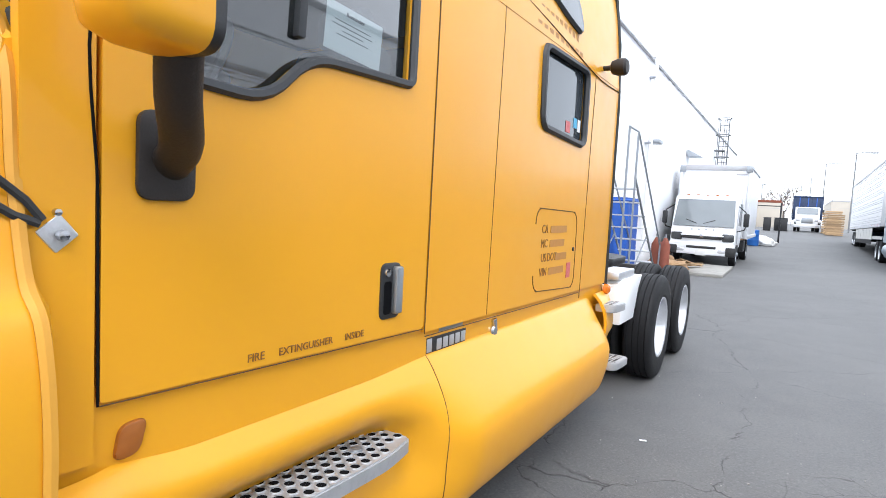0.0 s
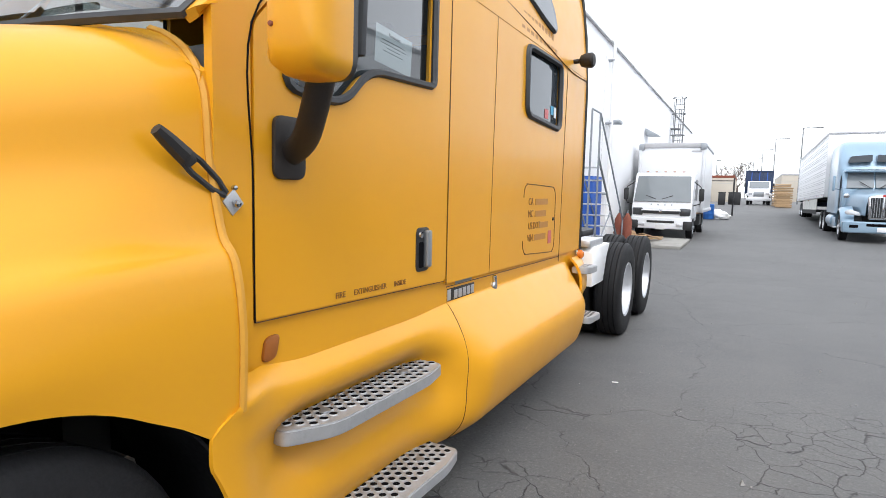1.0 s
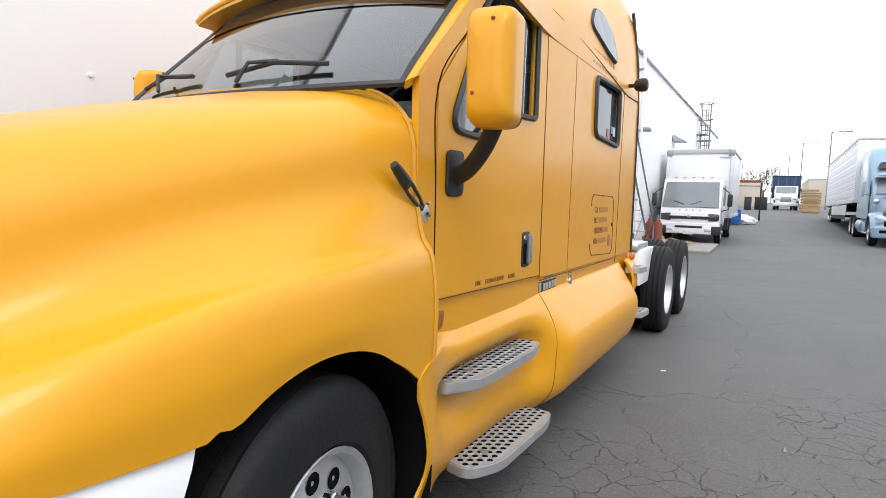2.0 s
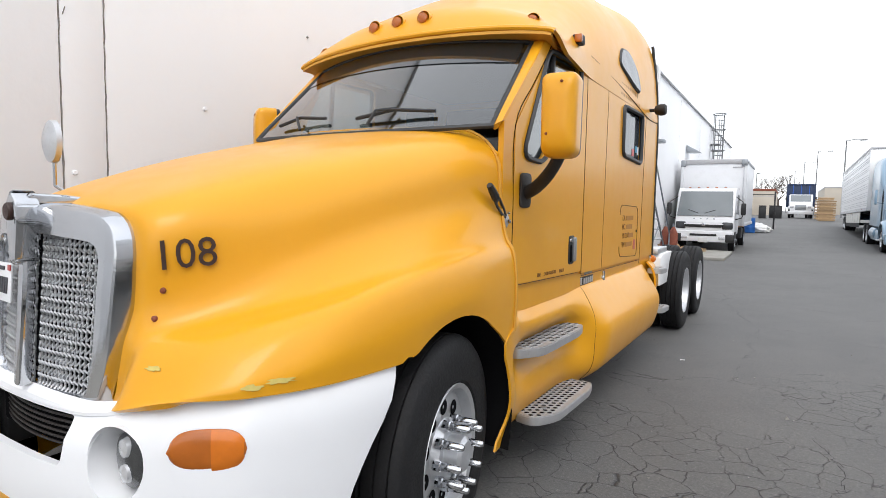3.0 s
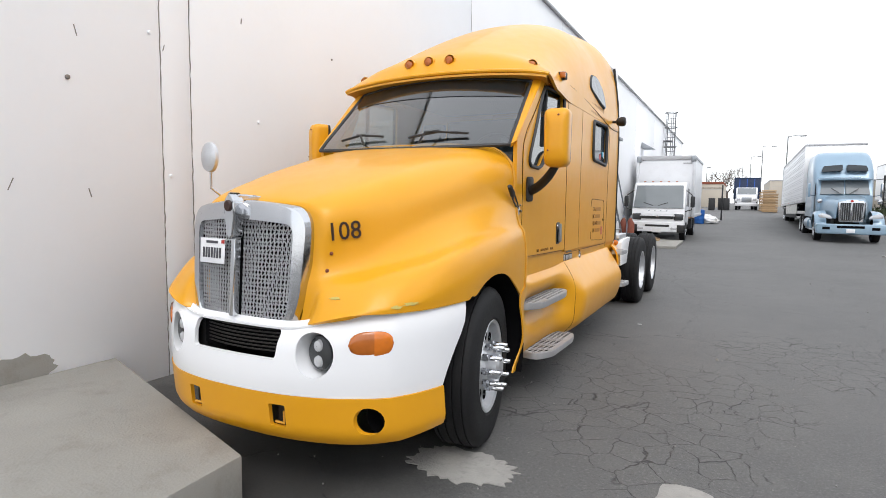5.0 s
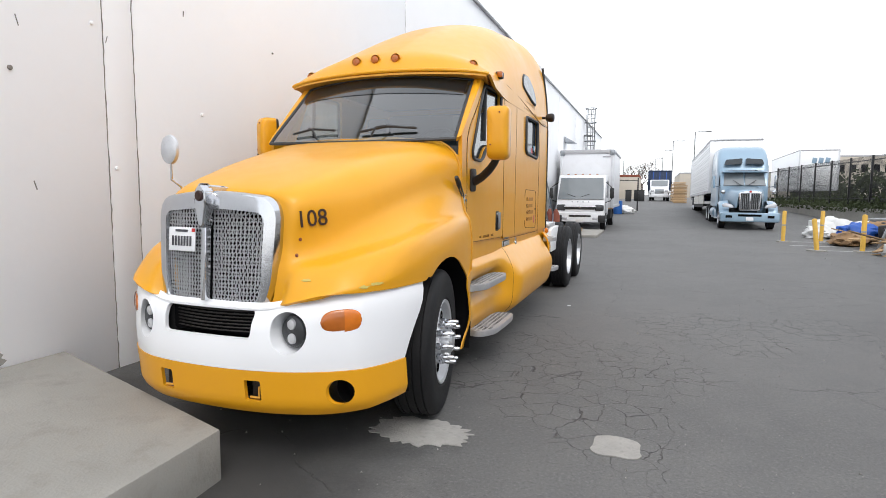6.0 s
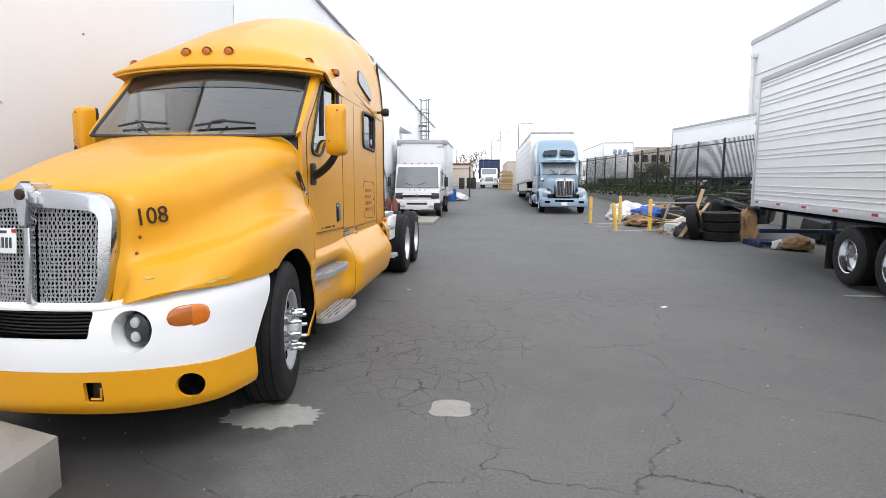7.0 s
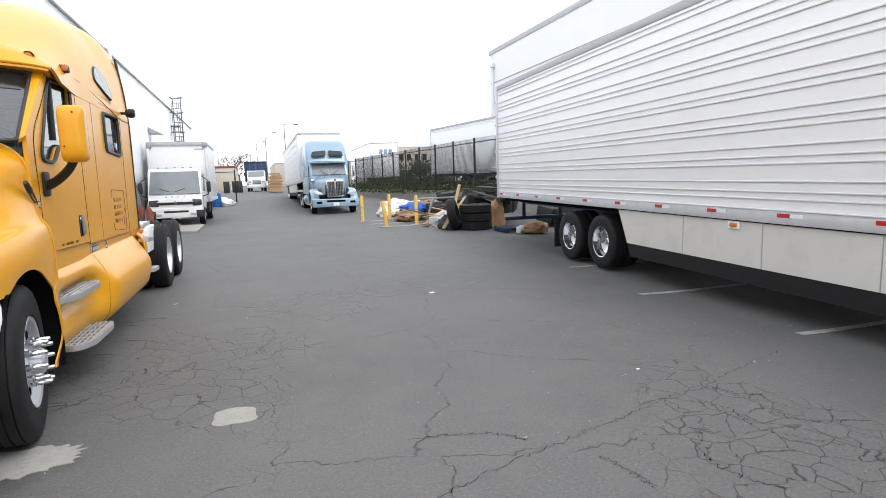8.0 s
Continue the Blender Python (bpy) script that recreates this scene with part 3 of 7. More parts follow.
def bare_tree(x, y, h, seed):
    rnd = random.Random(seed)
    t = thing("bare_tree", (x, y, 0), "bare leafless tree at the end of the yard", "tree")
    bm = bmesh.new()
    tube(bm, [(0, 0, 0), (0.05, 0, h * 0.2), (0, 0.05, h * 0.42)], lambda s: 0.28 - 0.12 * s, 7)
    part("trunk", bm, TWIG, t)
    bm = bmesh.new()

    def grow(p, d, length, r, depth):
        q = p + d * length
        mid = (p + q) / 2 + Vector((rnd.uniform(-1, 1), rnd.uniform(-1, 1), rnd.uniform(-1, 1))) * length * 0.08
        tube(bm, [p, mid, q], lambda s: r * (1 - 0.45 * s), 4, cap=False)
        if depth:
            for _ in range(3):
                nd = (d + Vector((rnd.uniform(-0.8, 0.8), rnd.uniform(-0.8, 0.8), rnd.uniform(-0.15, 0.6)))).normalized()
                grow(q, nd, length * rnd.uniform(0.62, 0.85), r * 0.6, depth - 1)

    for i in range(6):
        a = i * 1.05
        grow(Vector((0, 0, h * 0.38)), Vector((math.cos(a) * 0.7, math.sin(a) * 0.7, 0.8)).normalized(), h * 0.19, 0.11, 4)
    part("crown", bm, TWIG, t)


bare_tree(-2.2, 118, 9.0, 3)
bare_tree(-4.2, 126, 8.0, 8)


# ---- fence line behind the junk ----
FX0, FY0, FX1, FY1 = 8.9, 49.5, 12.0, 15.5


def build_fence():
    t = thing("iron_fence", (0, 0, 0), "black iron picket fence along the yard's edge", "fence")
    a, b = Vector((FX0, FY0, 0)), Vector((FX1, FY1, 0))
    n = 13
    d = (b - a)
    yaw = math.degrees(math.atan2(d.y, d.x))
    for i in range(n + 1):
        p = a + d * i / n
        part("post", B((0.09, 0.09, 2.55), (p.x, p.y, 1.15 + 1.27), 0.006), FENCE, t)
    seg = d.length / n
    rail = None
    for i in range(n):
        c = a + d * (i + 0.5) / n
        for z in (1.45, 3.45):
            if rail is None:
                rail = part("rail", B((seg, 0.045, 0.05)), FENCE, t, smooth=0)
                rail.matrix_local = pose(c.x, c.y, z, 0, 0, yaw)
            else:
                again(rail, pose(c.x, c.y, z, 0, 0, yaw))
    picket = None
    total = 290
    for i in range(total):
        p = a + d * (1 - i / total * 0.92)
        if picket is None:
            picket = part("picket", B((0.016, 0.016, 2.35)), FENCE, t, smooth=0)
            picket.matrix_local = pose(p.x, p.y, 2.48, 0, 0, yaw)
        else:
            again(picket, pose(p.x, p.y, 2.48, 0, 0, yaw))
    wall = part("retaining_wall", B((d.length + 1, 0.30, 1.0)), CONCRETE, t, "low stained concrete kerb wall beneath the pickets")
    wall.matrix_local = pose((a.x + b.x) / 2 + 0.02, (a.y + b.y) / 2, 0.45, 0, 0, yaw)
    return t


build_fence()


def hedge():
    rnd = random.Random(11)
    bm = bmesh.new()
    a, b = Vector((FX0 + 0.7, FY0, 0)), Vector((FX1 + 0.8, FY1, 0))
    for i in range(9000):
        p = a.lerp(b, rnd.random()) + Vector((rnd.uniform(-1.0, 0.4), 0, 0.75 + abs(rnd.gauss(0, 0.35))))
        s = rnd.uniform(0.04, 0.11)
        m = pose(p.x, p.y, min(p.z, 1.7), rnd.uniform(0, 360), rnd.uniform(0, 360), rnd.uniform(0, 360))
        q = [bm.verts.new(m @ Vector(c)) for c in ((-s, -s * 0.4, 0), (s, -s * 0.4, 0), (s * 0.7, s * 0.5, 0.01), (-s * 0.7, s * 0.5, 0.01))]
        bm.faces.new(q)
    tagged(part("ivy_hedge", bm, HEDGE, smooth=0), "dark low ivy hedge behind the iron fence", "hedge", kind="stuff")


hedge()


def far_bushes():
    """Dull green growth on the raised lot beyond the fence."""
    rnd = random.Random(31)
    bm = bmesh.new()
    clumps = [(rnd.uniform(12.8, 22.5), rnd.uniform(57, 63), rnd.uniform(0.9, 3.6), rnd.uniform(0.5, 1.1)) for _ in range(46)]
    for cx, cy, cz, r in clumps:
        for _ in range(95):
            d = Vector((rnd.gauss(0, 1), rnd.gauss(0, 1), rnd.gauss(0, 0.8))).normalized() * r * rnd.uniform(0.3, 1.1)
            m = pose(cx + d.x, cy + d.y, max(0.3, cz + d.z), rnd.uniform(0, 360), rnd.uniform(0, 360), 0)
            k = rnd.uniform(0.08, 0.2)
            bm.faces.new([bm.verts.new(m @ Vector(c)) for c in ((-k, -k * 0.5, 0), (k, -k * 0.5, 0), (k * 0.6, k * 0.6, 0.02), (-k * 0.6, k * 0.6, 0.02))])
    tagged(part("far_bushes", bm, HEDGE, smooth=0), "dull green bushes on the raised lot beyond the fence", "bushes", kind="stuff")


far_bushes()

# ---- wheels ----
def wheel(parent, x, y, z, side, r=0.52, w=0.28, steer=0.0, rim_mat=None, nuts=True, dual=False, detail=True, hub_out=0.0):
    """One road wheel; side is +1 where its outer face looks to +x. Its parts hang from a tyre mesh under the vehicle."""
    rim_mat = rim_mat or ALU
    m = pose(x, y, z, 0, 0, steer) @ Matrix.Diagonal((side, 1, 1, 1))
    h = w / 2
    rr = r * 0.555
    seg = 56 if detail else 28
    prof = [(-h * 0.78, rr), (-h * 0.98, rr + 0.03), (-h, r * 0.8), (-h * 0.93, r * 0.94), (-h * 0.78, r * 0.985)]
    if detail:
        for k in range(4):
            c = -h * 0.6 + k * h * 0.4
            prof += [(c - h * 0.13, r), (c - h * 0.035, r), (c - h * 0.03, r - 0.014), (c + h * 0.03, r - 0.014), (c + h * 0.035, r)]
    prof += [(h * 0.78, r * 0.985), (h * 0.93, r * 0.94), (h, r * 0.8), (h * 0.985, r * 0.74), (h, r * 0.70), (h * 0.98, rr + 0.03), (h * 0.78, rr)]
    bm = L(prof, seg)
    if dual:
        lathe(bm, [(a - w * 1.12, q) for a, q in prof], seg)
    bm.transform(m)
    tyre = part("tyre", bm, RUBBER, parent)
    d = h * (0.15 if dual else 0.62)
    bm = L([(h * 0.86, rr * 0.99), (h * 0.92, rr * 1.05), (h * 0.96, rr * 1.04), (h * 0.9, rr * 0.97), (h * 0.55, rr * 0.93), (d * (1 if not dual else -1), rr * 0.86), (d if not dual else -h * 0.55, rr * 0.5), ((d + 0.035) if not dual else -h * 0.4, rr * 0.42), ((d + 0.04) if not dual else -h * 0.4, 0.001)], seg)
    bm.transform(m)
    part("rim", bm, rim_mat, tyre)
    face = d if not dual else -h * 0.55
    # hand holes are not cut: near-black discs paint their shade on the rim
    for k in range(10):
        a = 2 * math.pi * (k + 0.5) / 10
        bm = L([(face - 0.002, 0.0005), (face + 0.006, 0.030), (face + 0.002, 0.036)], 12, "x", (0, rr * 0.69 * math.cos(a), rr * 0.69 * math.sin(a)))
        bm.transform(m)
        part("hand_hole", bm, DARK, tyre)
    bm = L([(face, rr * 0.30), (face + 0.07 + hub_out, rr * 0.28), (face + 0.085 + hub_out, rr * 0.22), (face + 0.09 + hub_out, 0.001)], 20)
    bm.transform(m)
    part("hub", bm, rim_mat if rim_mat != WHITE else STEEL, tyre)
    if nuts:
        for k in range(10):
            a = 2 * math.pi * k / 10
            c = (0, rr * 0.49 * math.cos(a), rr * 0.49 * math.sin(a))
            bm = L([(face + 0.02, 0.024), (face + 0.05, 0.024), (face + 0.055, 0.019), (face + 0.135, 0.016), (face + 0.145, 0.011), (face + 0.148, 0.001)], 10, "x", c)
            bm.transform(m)
            part("lug_nut_cover", bm, CHROME, tyre)
    return tyre


# ---- the yellow lorry ----
CX = -2.35
lorry = thing("semi_truck", (CX, 0, 0), "yellow semi truck tractor with white front bumper and sleeper cab", "truck")


def bumper_plan(t):
    """Half outline of the front bumper seen from above; t from 0 (middle) to 1 (the side), and straight back past 1."""
    if t > 1:
        return 1.255, -0.53 + (t - 1) * 0.9
    a = t * math.pi / 2
    return 1.255 * max(0.0, math.sin(a)) ** 0.84, -0.53 - 0.80 * max(0.0, math.cos(a)) ** 0.84


HOOD_FOOT = [(0.46, -1.15), (0.60, -1.23), (0.79, -1.205), (0.945, -1.138), (1.12, -0.958), (1.208, -0.785), (1.242, -0.53), (1.255, -0.2), (1.25, 0.15), (1.19, 0.60)]


def hood_section(s):
    """Half cross-section of the hood, from the middle of its top down to the edge over bumper and wheel."""
    xb, yb = spline(HOOD_FOOT, 91)[int(round(s * 90))]
    y = -1.085 + 1.665 * s
    zt = 1.600 + 0.470 * s ** 0.76
    wt = lerp(0.52, 0.985, 0.75 * s ** 0.5 + 0.25 * s)
    zf = 1.17 + 0.24 * step(0.0, 0.95, s)
    if yb < -0.43:
        zb = 1.038 - 0.085 * (1 - step(0.15, 0.5, math.asin(min(1, xb / 1.255) ** 1.19) * 2 / math.pi))
    else:
        zb = 0.54 + math.sqrt(max(0.04, 0.605 ** 2 - (min(yb, 0.5) + 0.02) ** 2))
        zb = lerp(1.06, zb, step(-0.43, -0.30, yb)) + 0.14 * step(0.30, 0.71, yb)
    e = step(0.0, 0.3, s)
    pts = [(0, y, zt), (0.45 * wt, y, zt - 0.010), (0.82 * wt, y, zt - lerp(0.028, 0.055, e)), (wt, lerp(y, yb, 0.03), zt - lerp(0.12, 0.19, e)),
           (lerp(wt, xb, lerp(0.18, 0.03, e)) + 0.025 * e, lerp(y, yb, 0.12), lerp(zt - 0.19, zf, 0.5)),
           (lerp(wt, xb, lerp(0.26, 0.40, e)) + 0.01 * e, lerp(y, yb, 0.34), zf + 0.05), (lerp(wt, xb, lerp(0.36, 0.82, e)), lerp(y, yb, 0.72), zf - 0.03),
           (lerp(wt, xb, lerp(0.62, 1.0, e)), lerp(y, yb, 0.95), lerp(zf - 0.16, zb, 0.15)), (xb - 0.012 * e, yb, zb)]
    return [tuple(q) for q in spline(pts, 36)]


def build_hood():
    bm = bmesh.new()
    rows = []
    N = 91
    for i in range(-1, N):
        half = [(x * 0.9, y + 0.004, z - 0.02 * (z > 1.5)) for x, y, z in hood_section(0.0)] if i < 0 else hood_section(i / (N - 1))
        rows.append([bm.verts.new(q) for q in [(-x, y, z) for x, y, z in half[::-1]] + half[1:]])
    for a, b in zip(rows, rows[1:]):
        for k in range(len(a) - 1):
            bm.faces.new((a[k], b[k], b[k + 1], a[k + 1]))
    thicken(bm, 0.02)
    return part("hood", bm, YELLOW, lorry, smooth=60)


def hood_spot(x, z, tilt=0.0, out=0.004):
    """A matrix on the hood's flank nearest to where it has this x and z: z out of the paint, x along it to the rear."""
    best = None
    for i in range(3, 84):
        sec = hood_section(i / 90)
        for k in range(6, 33):
            d = math.hypot(sec[k][0] - x, sec[k][2] - z) + (0.5 if sec[k][1] > 0 else 0)
            if best is None or d < best[0]:
                best = (d, i, k)
    _, i, k = best
    c = Vector(hood_section(i / 90)[k])
    du = Vector(hood_section((i + 3) / 90)[k]) - Vector(hood_section((i - 3) / 90)[k])
    dv = Vector(hood_section(i / 90)[k - 3]) - Vector(hood_section(i / 90)[k + 3])
    n = du.cross(dv).normalized()
    if n.x < 0:
        n = -n
    ax = Vector((0, 0, 1)).cross(n).normalized()
    m = Matrix.Identity(4)
    for r in range(3):
        m[r][0], m[r][1], m[r][2], m[r][3] = ax[r], n.cross(ax)[r], n[r], (c + n * out)[r]
    return m @ pose(0, 0, 0, 0, 0, tilt)


hood = build_hood()


def bumper_shell(z0, z1, inset0, inset1, end0, end1, n=81, rows=8, sag=0.0):
    """The bumper between two heights; end0 and end1 say how far round it reaches at its lower and upper edge."""
    bm = bmesh.new()

    def fn(u, v):
        q = u * 2 - 1
        t = abs(q) * lerp(end0, end1, v ** 1.3)
        x, y = bumper_plan(t)
        ins = inset0 * max(0, 1 - v * 3) ** 2 + inset1 * max(0, v * 3 - 2) ** 2
        d = math.hypot(x / 1.255, (y + 0.53) / 0.8) or 1
        x -= ins * (x / 1.255) / d
        y += ins * min(1, max(0, -(y + 0.53) / 0.8)) / d
        z = lerp(z0, z1, v) - sag * v * (1 - step(0.15, 0.5, t)) + 0.04 * (1 - v) * step(0.4, 1.0, t) * (z1 < 0.7)
        return (math.copysign(x, q), y + 0.05 * (v - 0.3) * max(0, 1 - t) * (z1 > 0.7) + 0.03 * (1 - v) * (z1 < 0.7), z)

    surf(bm, fn, n, rows)
    bmesh.ops.remove_doubles(bm, verts=bm.verts, dist=1e-5)
    return thicken(bm, 0.025)


upper = part("bumper", bumper_shell(0.60, 1.055, 0.015, 0.07, 0.885, 1.10, sag=0.085), WHITE, lorry, "white painted upper bumper with chips")
lower = part("lower_bumper", bumper_shell(0.33, 0.598, 0.05, 0.0, 0.885, 0.885), YELLOW, lorry)
shelf = bmesh.new()
surf(shelf, lambda u, v: (math.copysign(bumper_plan(abs(2 * u - 1) * 1.0)[0] * lerp(0.955, 0.60, v), 2 * u - 1), lerp(bumper_plan(abs(2 * u - 1))[1] + 0.05, -0.55, v), 0.945 + 0.075 * step(0.15, 0.5, abs(2 * u - 1)) - 0.01 * v), 41, 3)
thicken(shelf, 0.01)
part("bumper_shelf", shelf, WHITE, lorry)
HX, HZ = 0.635, 0.82
cut(upper, P(rounded([(-0.37, 0.78), (0.37, 0.78), (0.39, 0.93), (-0.39, 0.93)], 0.03), "y", -1.7, -0.95),
    L([(-1.7, 0.118), (-0.9, 0.118)], 28, "y", (HX, 0, HZ), True), L([(-1.7, 0.118), (-0.9, 0.118)], 28, "y", (-HX, 0, HZ), True))
slots = []
for sx in (-1, 1):
    slots.append(P(rounded([(sx * 0.38 - 0.06, 0.42), (sx * 0.38 + 0.06, 0.42), (sx * 0.38 + 0.06, 0.54), (sx * 0.38 - 0.06, 0.54)], 0.012), "y", -1.7, -1.1))
    slots.append(L([(-1.7, 0.075), (-0.95, 0.075)], 20, "y", (sx * 0.93, 0, 0.475), True))
cut(lower, *slots)
part("grille_slot", P(rounded([(-0.40, 0.77), (0.40, 0.77), (0.41, 0.94), (-0.41, 0.94)], 0.03), "y", -1.20, -1.16), DARK, lorry)
for i in range(7):
    part("slot_bar", T([(x / 10 * 0.385, -1.24 + 0.05 * (x / 10) ** 2, 0.795 + 0.02 * i) for x in range(-10, 11)], 0.005, 5), BROWNBLACK, lorry)
for sx in (-1, 1):
    # dish, lamp and two clear eyes
    bm = bmesh.new()

    def dish(u, v, sx=sx):
        a, r = 2 * math.pi * v, lerp(0.120, 0.106, u)
        x = HX + r * math.cos(a)
        front = min((bumper_plan(k / 400) for k in range(401)), key=lambda q: abs(q[0] - x))[1] + 0.012
        return (sx * x, lerp(front, -1.10, u), HZ + r * math.sin(a))

    surf(bm, dish, 5, 41)
    lamp = part("headlight_bowl", bm, WHITE, lorry)
    part("headlight", L([(-1.06, 0.110), (-1.12, 0.106), (-1.175, 0.100), (-1.20, 0.088), (-1.21, 0.05), (-1.213, 0.001)], 28, "y", (sx * HX, 0, HZ)), LAMPGREY, lamp, "round grey headlight with two clear lenses")
    for dz in (-0.038, 0.042):
        part("lens", L([(-1.203, 0.034), (-1.220, 0.028), (-1.226, 0.001)], 16, "y", (sx * HX, 0, HZ + dz)), LENS, lamp)
    part("slot_lining", B((0.10, 0.05, 0.10), (sx * 0.38, -1.22, 0.48), 0.005), BROWNBLACK, lorry)
    part("slot_frame", T([(sx * 0.38 + dx, -1.275, 0.48 + dz) for dx, dz in ((-0.035, -0.045), (0.035, -0.045), (0.035, 0.02))], 0.008, 5), YELLOW_OLD, lorry)
    part("fog_hole", L([(-1.03, 0.09), (-0.94, 0.085), (-0.92, 0.001)], 20, "y", (sx * 0.93, 0, 0.475)), DARK, lorry)

# turn signals wrapped round the bumper's corner
for sx in (-1, 1):
    bm = bmesh.new()

    def sig(u, v, sx=sx):
        t = lerp(0.425, 0.60, u)
        x, y = bumper_plan(t)
        h = 0.066 * max(0, 1 - abs(2 * u - 1) ** 3.0) ** 0.5
        a = (v - 0.5) * math.pi
        push = 0.018 * math.cos(a) + 0.012
        nx, ny = (math.sin(t * 1.5), -math.cos(t * 1.5))
        return (sx * (x + nx * push - 0.018), y + ny * push + 0.02, 0.878 + h * math.sin(a) + 0.01 * u)

    surf(bm, sig, 26, 9)
    lens = part("turn_signal", bm, AMBER_DEEP, lorry, "oval amber turn signal")
    bm = bmesh.new()
    surf(bm, lambda u, v: tuple(Vector(sig(lerp(0.55, 0.97, u), lerp(0.06, 0.94, v))) + Vector((sx * 0.003, -0.003, 0))), 14, 7)
    part("bright_lens", bm, AMBER, lens)


def build_grille():
    """Chrome shell, centre bar, two woven mesh panels, emblem and ornament."""
    outer = rounded([(-0.44, 0.945), (0.44, 0.945), (0.497, 1.10), (0.53, 1.59), (0.0, 1.64), (-0.53, 1.59), (-0.497, 1.10)], [0.05, 0.05, 0.07, 0.15, 0.45, 0.15, 0.07], 7)
    inner = rounded([(-0.385, 0.99), (0.385, 0.99), (0.412, 1.10), (0.43, 1.50), (0.0, 1.53), (-0.43, 1.50), (-0.412, 1.10)], [0.05, 0.05, 0.05, 0.07, 0.40, 0.07, 0.05], 7)
    bm = bmesh.new()
    n = len(outer)
    loops = []
    for pts, y, k in ((outer, -1.09, 1.0), (outer, -1.16, 1.012), (outer, -1.21, 1.008), (outer, -1.243, 0.985), (outer, -1.25, 0.96), (inner, -1.245, 1.02), (inner, -1.232, 1.0), (inner, -1.17, 0.99)):
        loops.append([bm.verts.new((p * k, y + 0.07 * (z - 1.0) + 0.12 * (p / 0.7) ** 2, 1.3 + (z - 1.3) * k)) for p, z in pts])
    for a, b in zip(loops, loops[1:]):
        for i in range(n):
            bm.faces.new((a[i], a[(i + 1) % n], b[(i + 1) % n], b[i]))
    g = part("grille_shell", bm, CHROME, lorry, "dented chrome radiator grille shell", smooth=40)
    part("grille_bar", B((0.045, 0.05, 0.56), (0, -1.235, 1.27), 0.012, pose(0, 0, 0, -4, 0, 0)), CHROME, g)
    part("grille_backing", P(inner, "y", -1.115, -1.10), DARK, g)
    wires = bmesh.new()
    step_z, step_x = 0.0225, 0.030
    for sx in (-1, 1):
        for i in range(24):
            z = 1.0 + i * step_z
            lim = 0.02, 0.395 + 0.045 * (z - 1.0) / 0.5
            pts = []
            m = 30
            for k in range(m + 1):
                x = lerp(lim[0], lim[1], k / m)
                pts.append((sx * x, -1.213 + 0.07 * (z - 1.0) + 0.12 * (x / 0.7) ** 2 + 0.004 * (-1) ** k, z + 0.0075 * (-1) ** (k + i)))
            tube(wires, pts, 0.0040, 4, cap=False)
        for k in range(14):
            x = 0.03 + k * step_x
            top, foot = 1.52, (0.99 if x < 0.37 else 1.08)
            pts = [(sx * (x + 0.002 * (-1) ** i + 0.065 * max(0, (x - 0.2) / 0.33) * (i / 20 - 0.5) * 0.9), -1.207 + 0.07 * (i / 20 * 0.46) + 0.12 * (x / 0.7) ** 2, lerp(foot, top, i / 20)) for i in range(21)]
            tube(wires, pts, 0.0036, 4, cap=False)
    part("grille_mesh", wires, ALU, g, "woven bare metal mesh")
    # emblem and ornament over the middle of the shell
    orn = part("ornament", P(rounded([(-0.022, 1.42), (0.022, 1.42), (0.052, 1.57), (0.046, 1.63), (0.0, 1.675), (-0.046, 1.63), (-0.052, 1.57)], 0.015), "y", -1.275, -1.19, 0.012), CHROME, g)
    part("emblem", L([(-1.29, 0.001), (-1.288, 0.026), (-1.282, 0.031), (-1.27, 0.031)], 20, "y", (0, 0, 1.60)), LETTER, orn, "round red badge, worn")
    part("ornament_tail", P(rounded([(-1.25, 1.62), (-1.22, 1.665), (-1.10, 1.66), (-0.98, 1.645), (-0.98, 1.615)], 0.015), "x", -0.03, 0.03, 0.01), CHROME, orn)
    plate = part("number_plate", B((0.26, 0.006, 0.14), (-0.20, -1.245, 1.345), 0.004, pose(0, 0, 0, -4, 0, -4)), WHITE, g, "white number plate on the grille mesh")
    for k in range(7):
        part("plate_bar", B((0.017, 0.003, 0.058), (-0.287 + 0.029 * k, -1.245 - 0.002 * k, 1.335), 0, pose(0, 0, 0, -4, 0, -4)), INK, plate)
    part("plate_heading", B((0.12, 0.003, 0.014), (-0.20, -1.247, 1.395), 0, pose(0, 0, 0, -4, 0, -4)), INK, plate)
    part("plate_sticker", B((0.03, 0.003, 0.02), (-0.085, -1.255, 1.40), 0, pose(0, 0, 0, -4, 0, -4)), RED, plate)
    return g


grille = build_grille()
for z in (1.335, 1.235):
    bm = L([(-0.004, 0.011), (0.004, 0.009), (0.008, 0.001)], 10, "z")
    bm.transform(hood_spot(0.56, z))
    part("hood_bolt", bm, RUST, hood)
words("hood_number", "108", 0.14, LETTER, hood, hood_spot(0.617, 1.445, 4.0, 0.006), "dark red-brown fleet number", 0.004)


def w_side(z):
    """Half width of the cab at a height."""
    return 1.03 - 0.17 * max(0, (z - 2.5) / 1.3) ** 1.7


def on_side(y, z, out=0.0):
    return (w_side(z) + out, y, z)


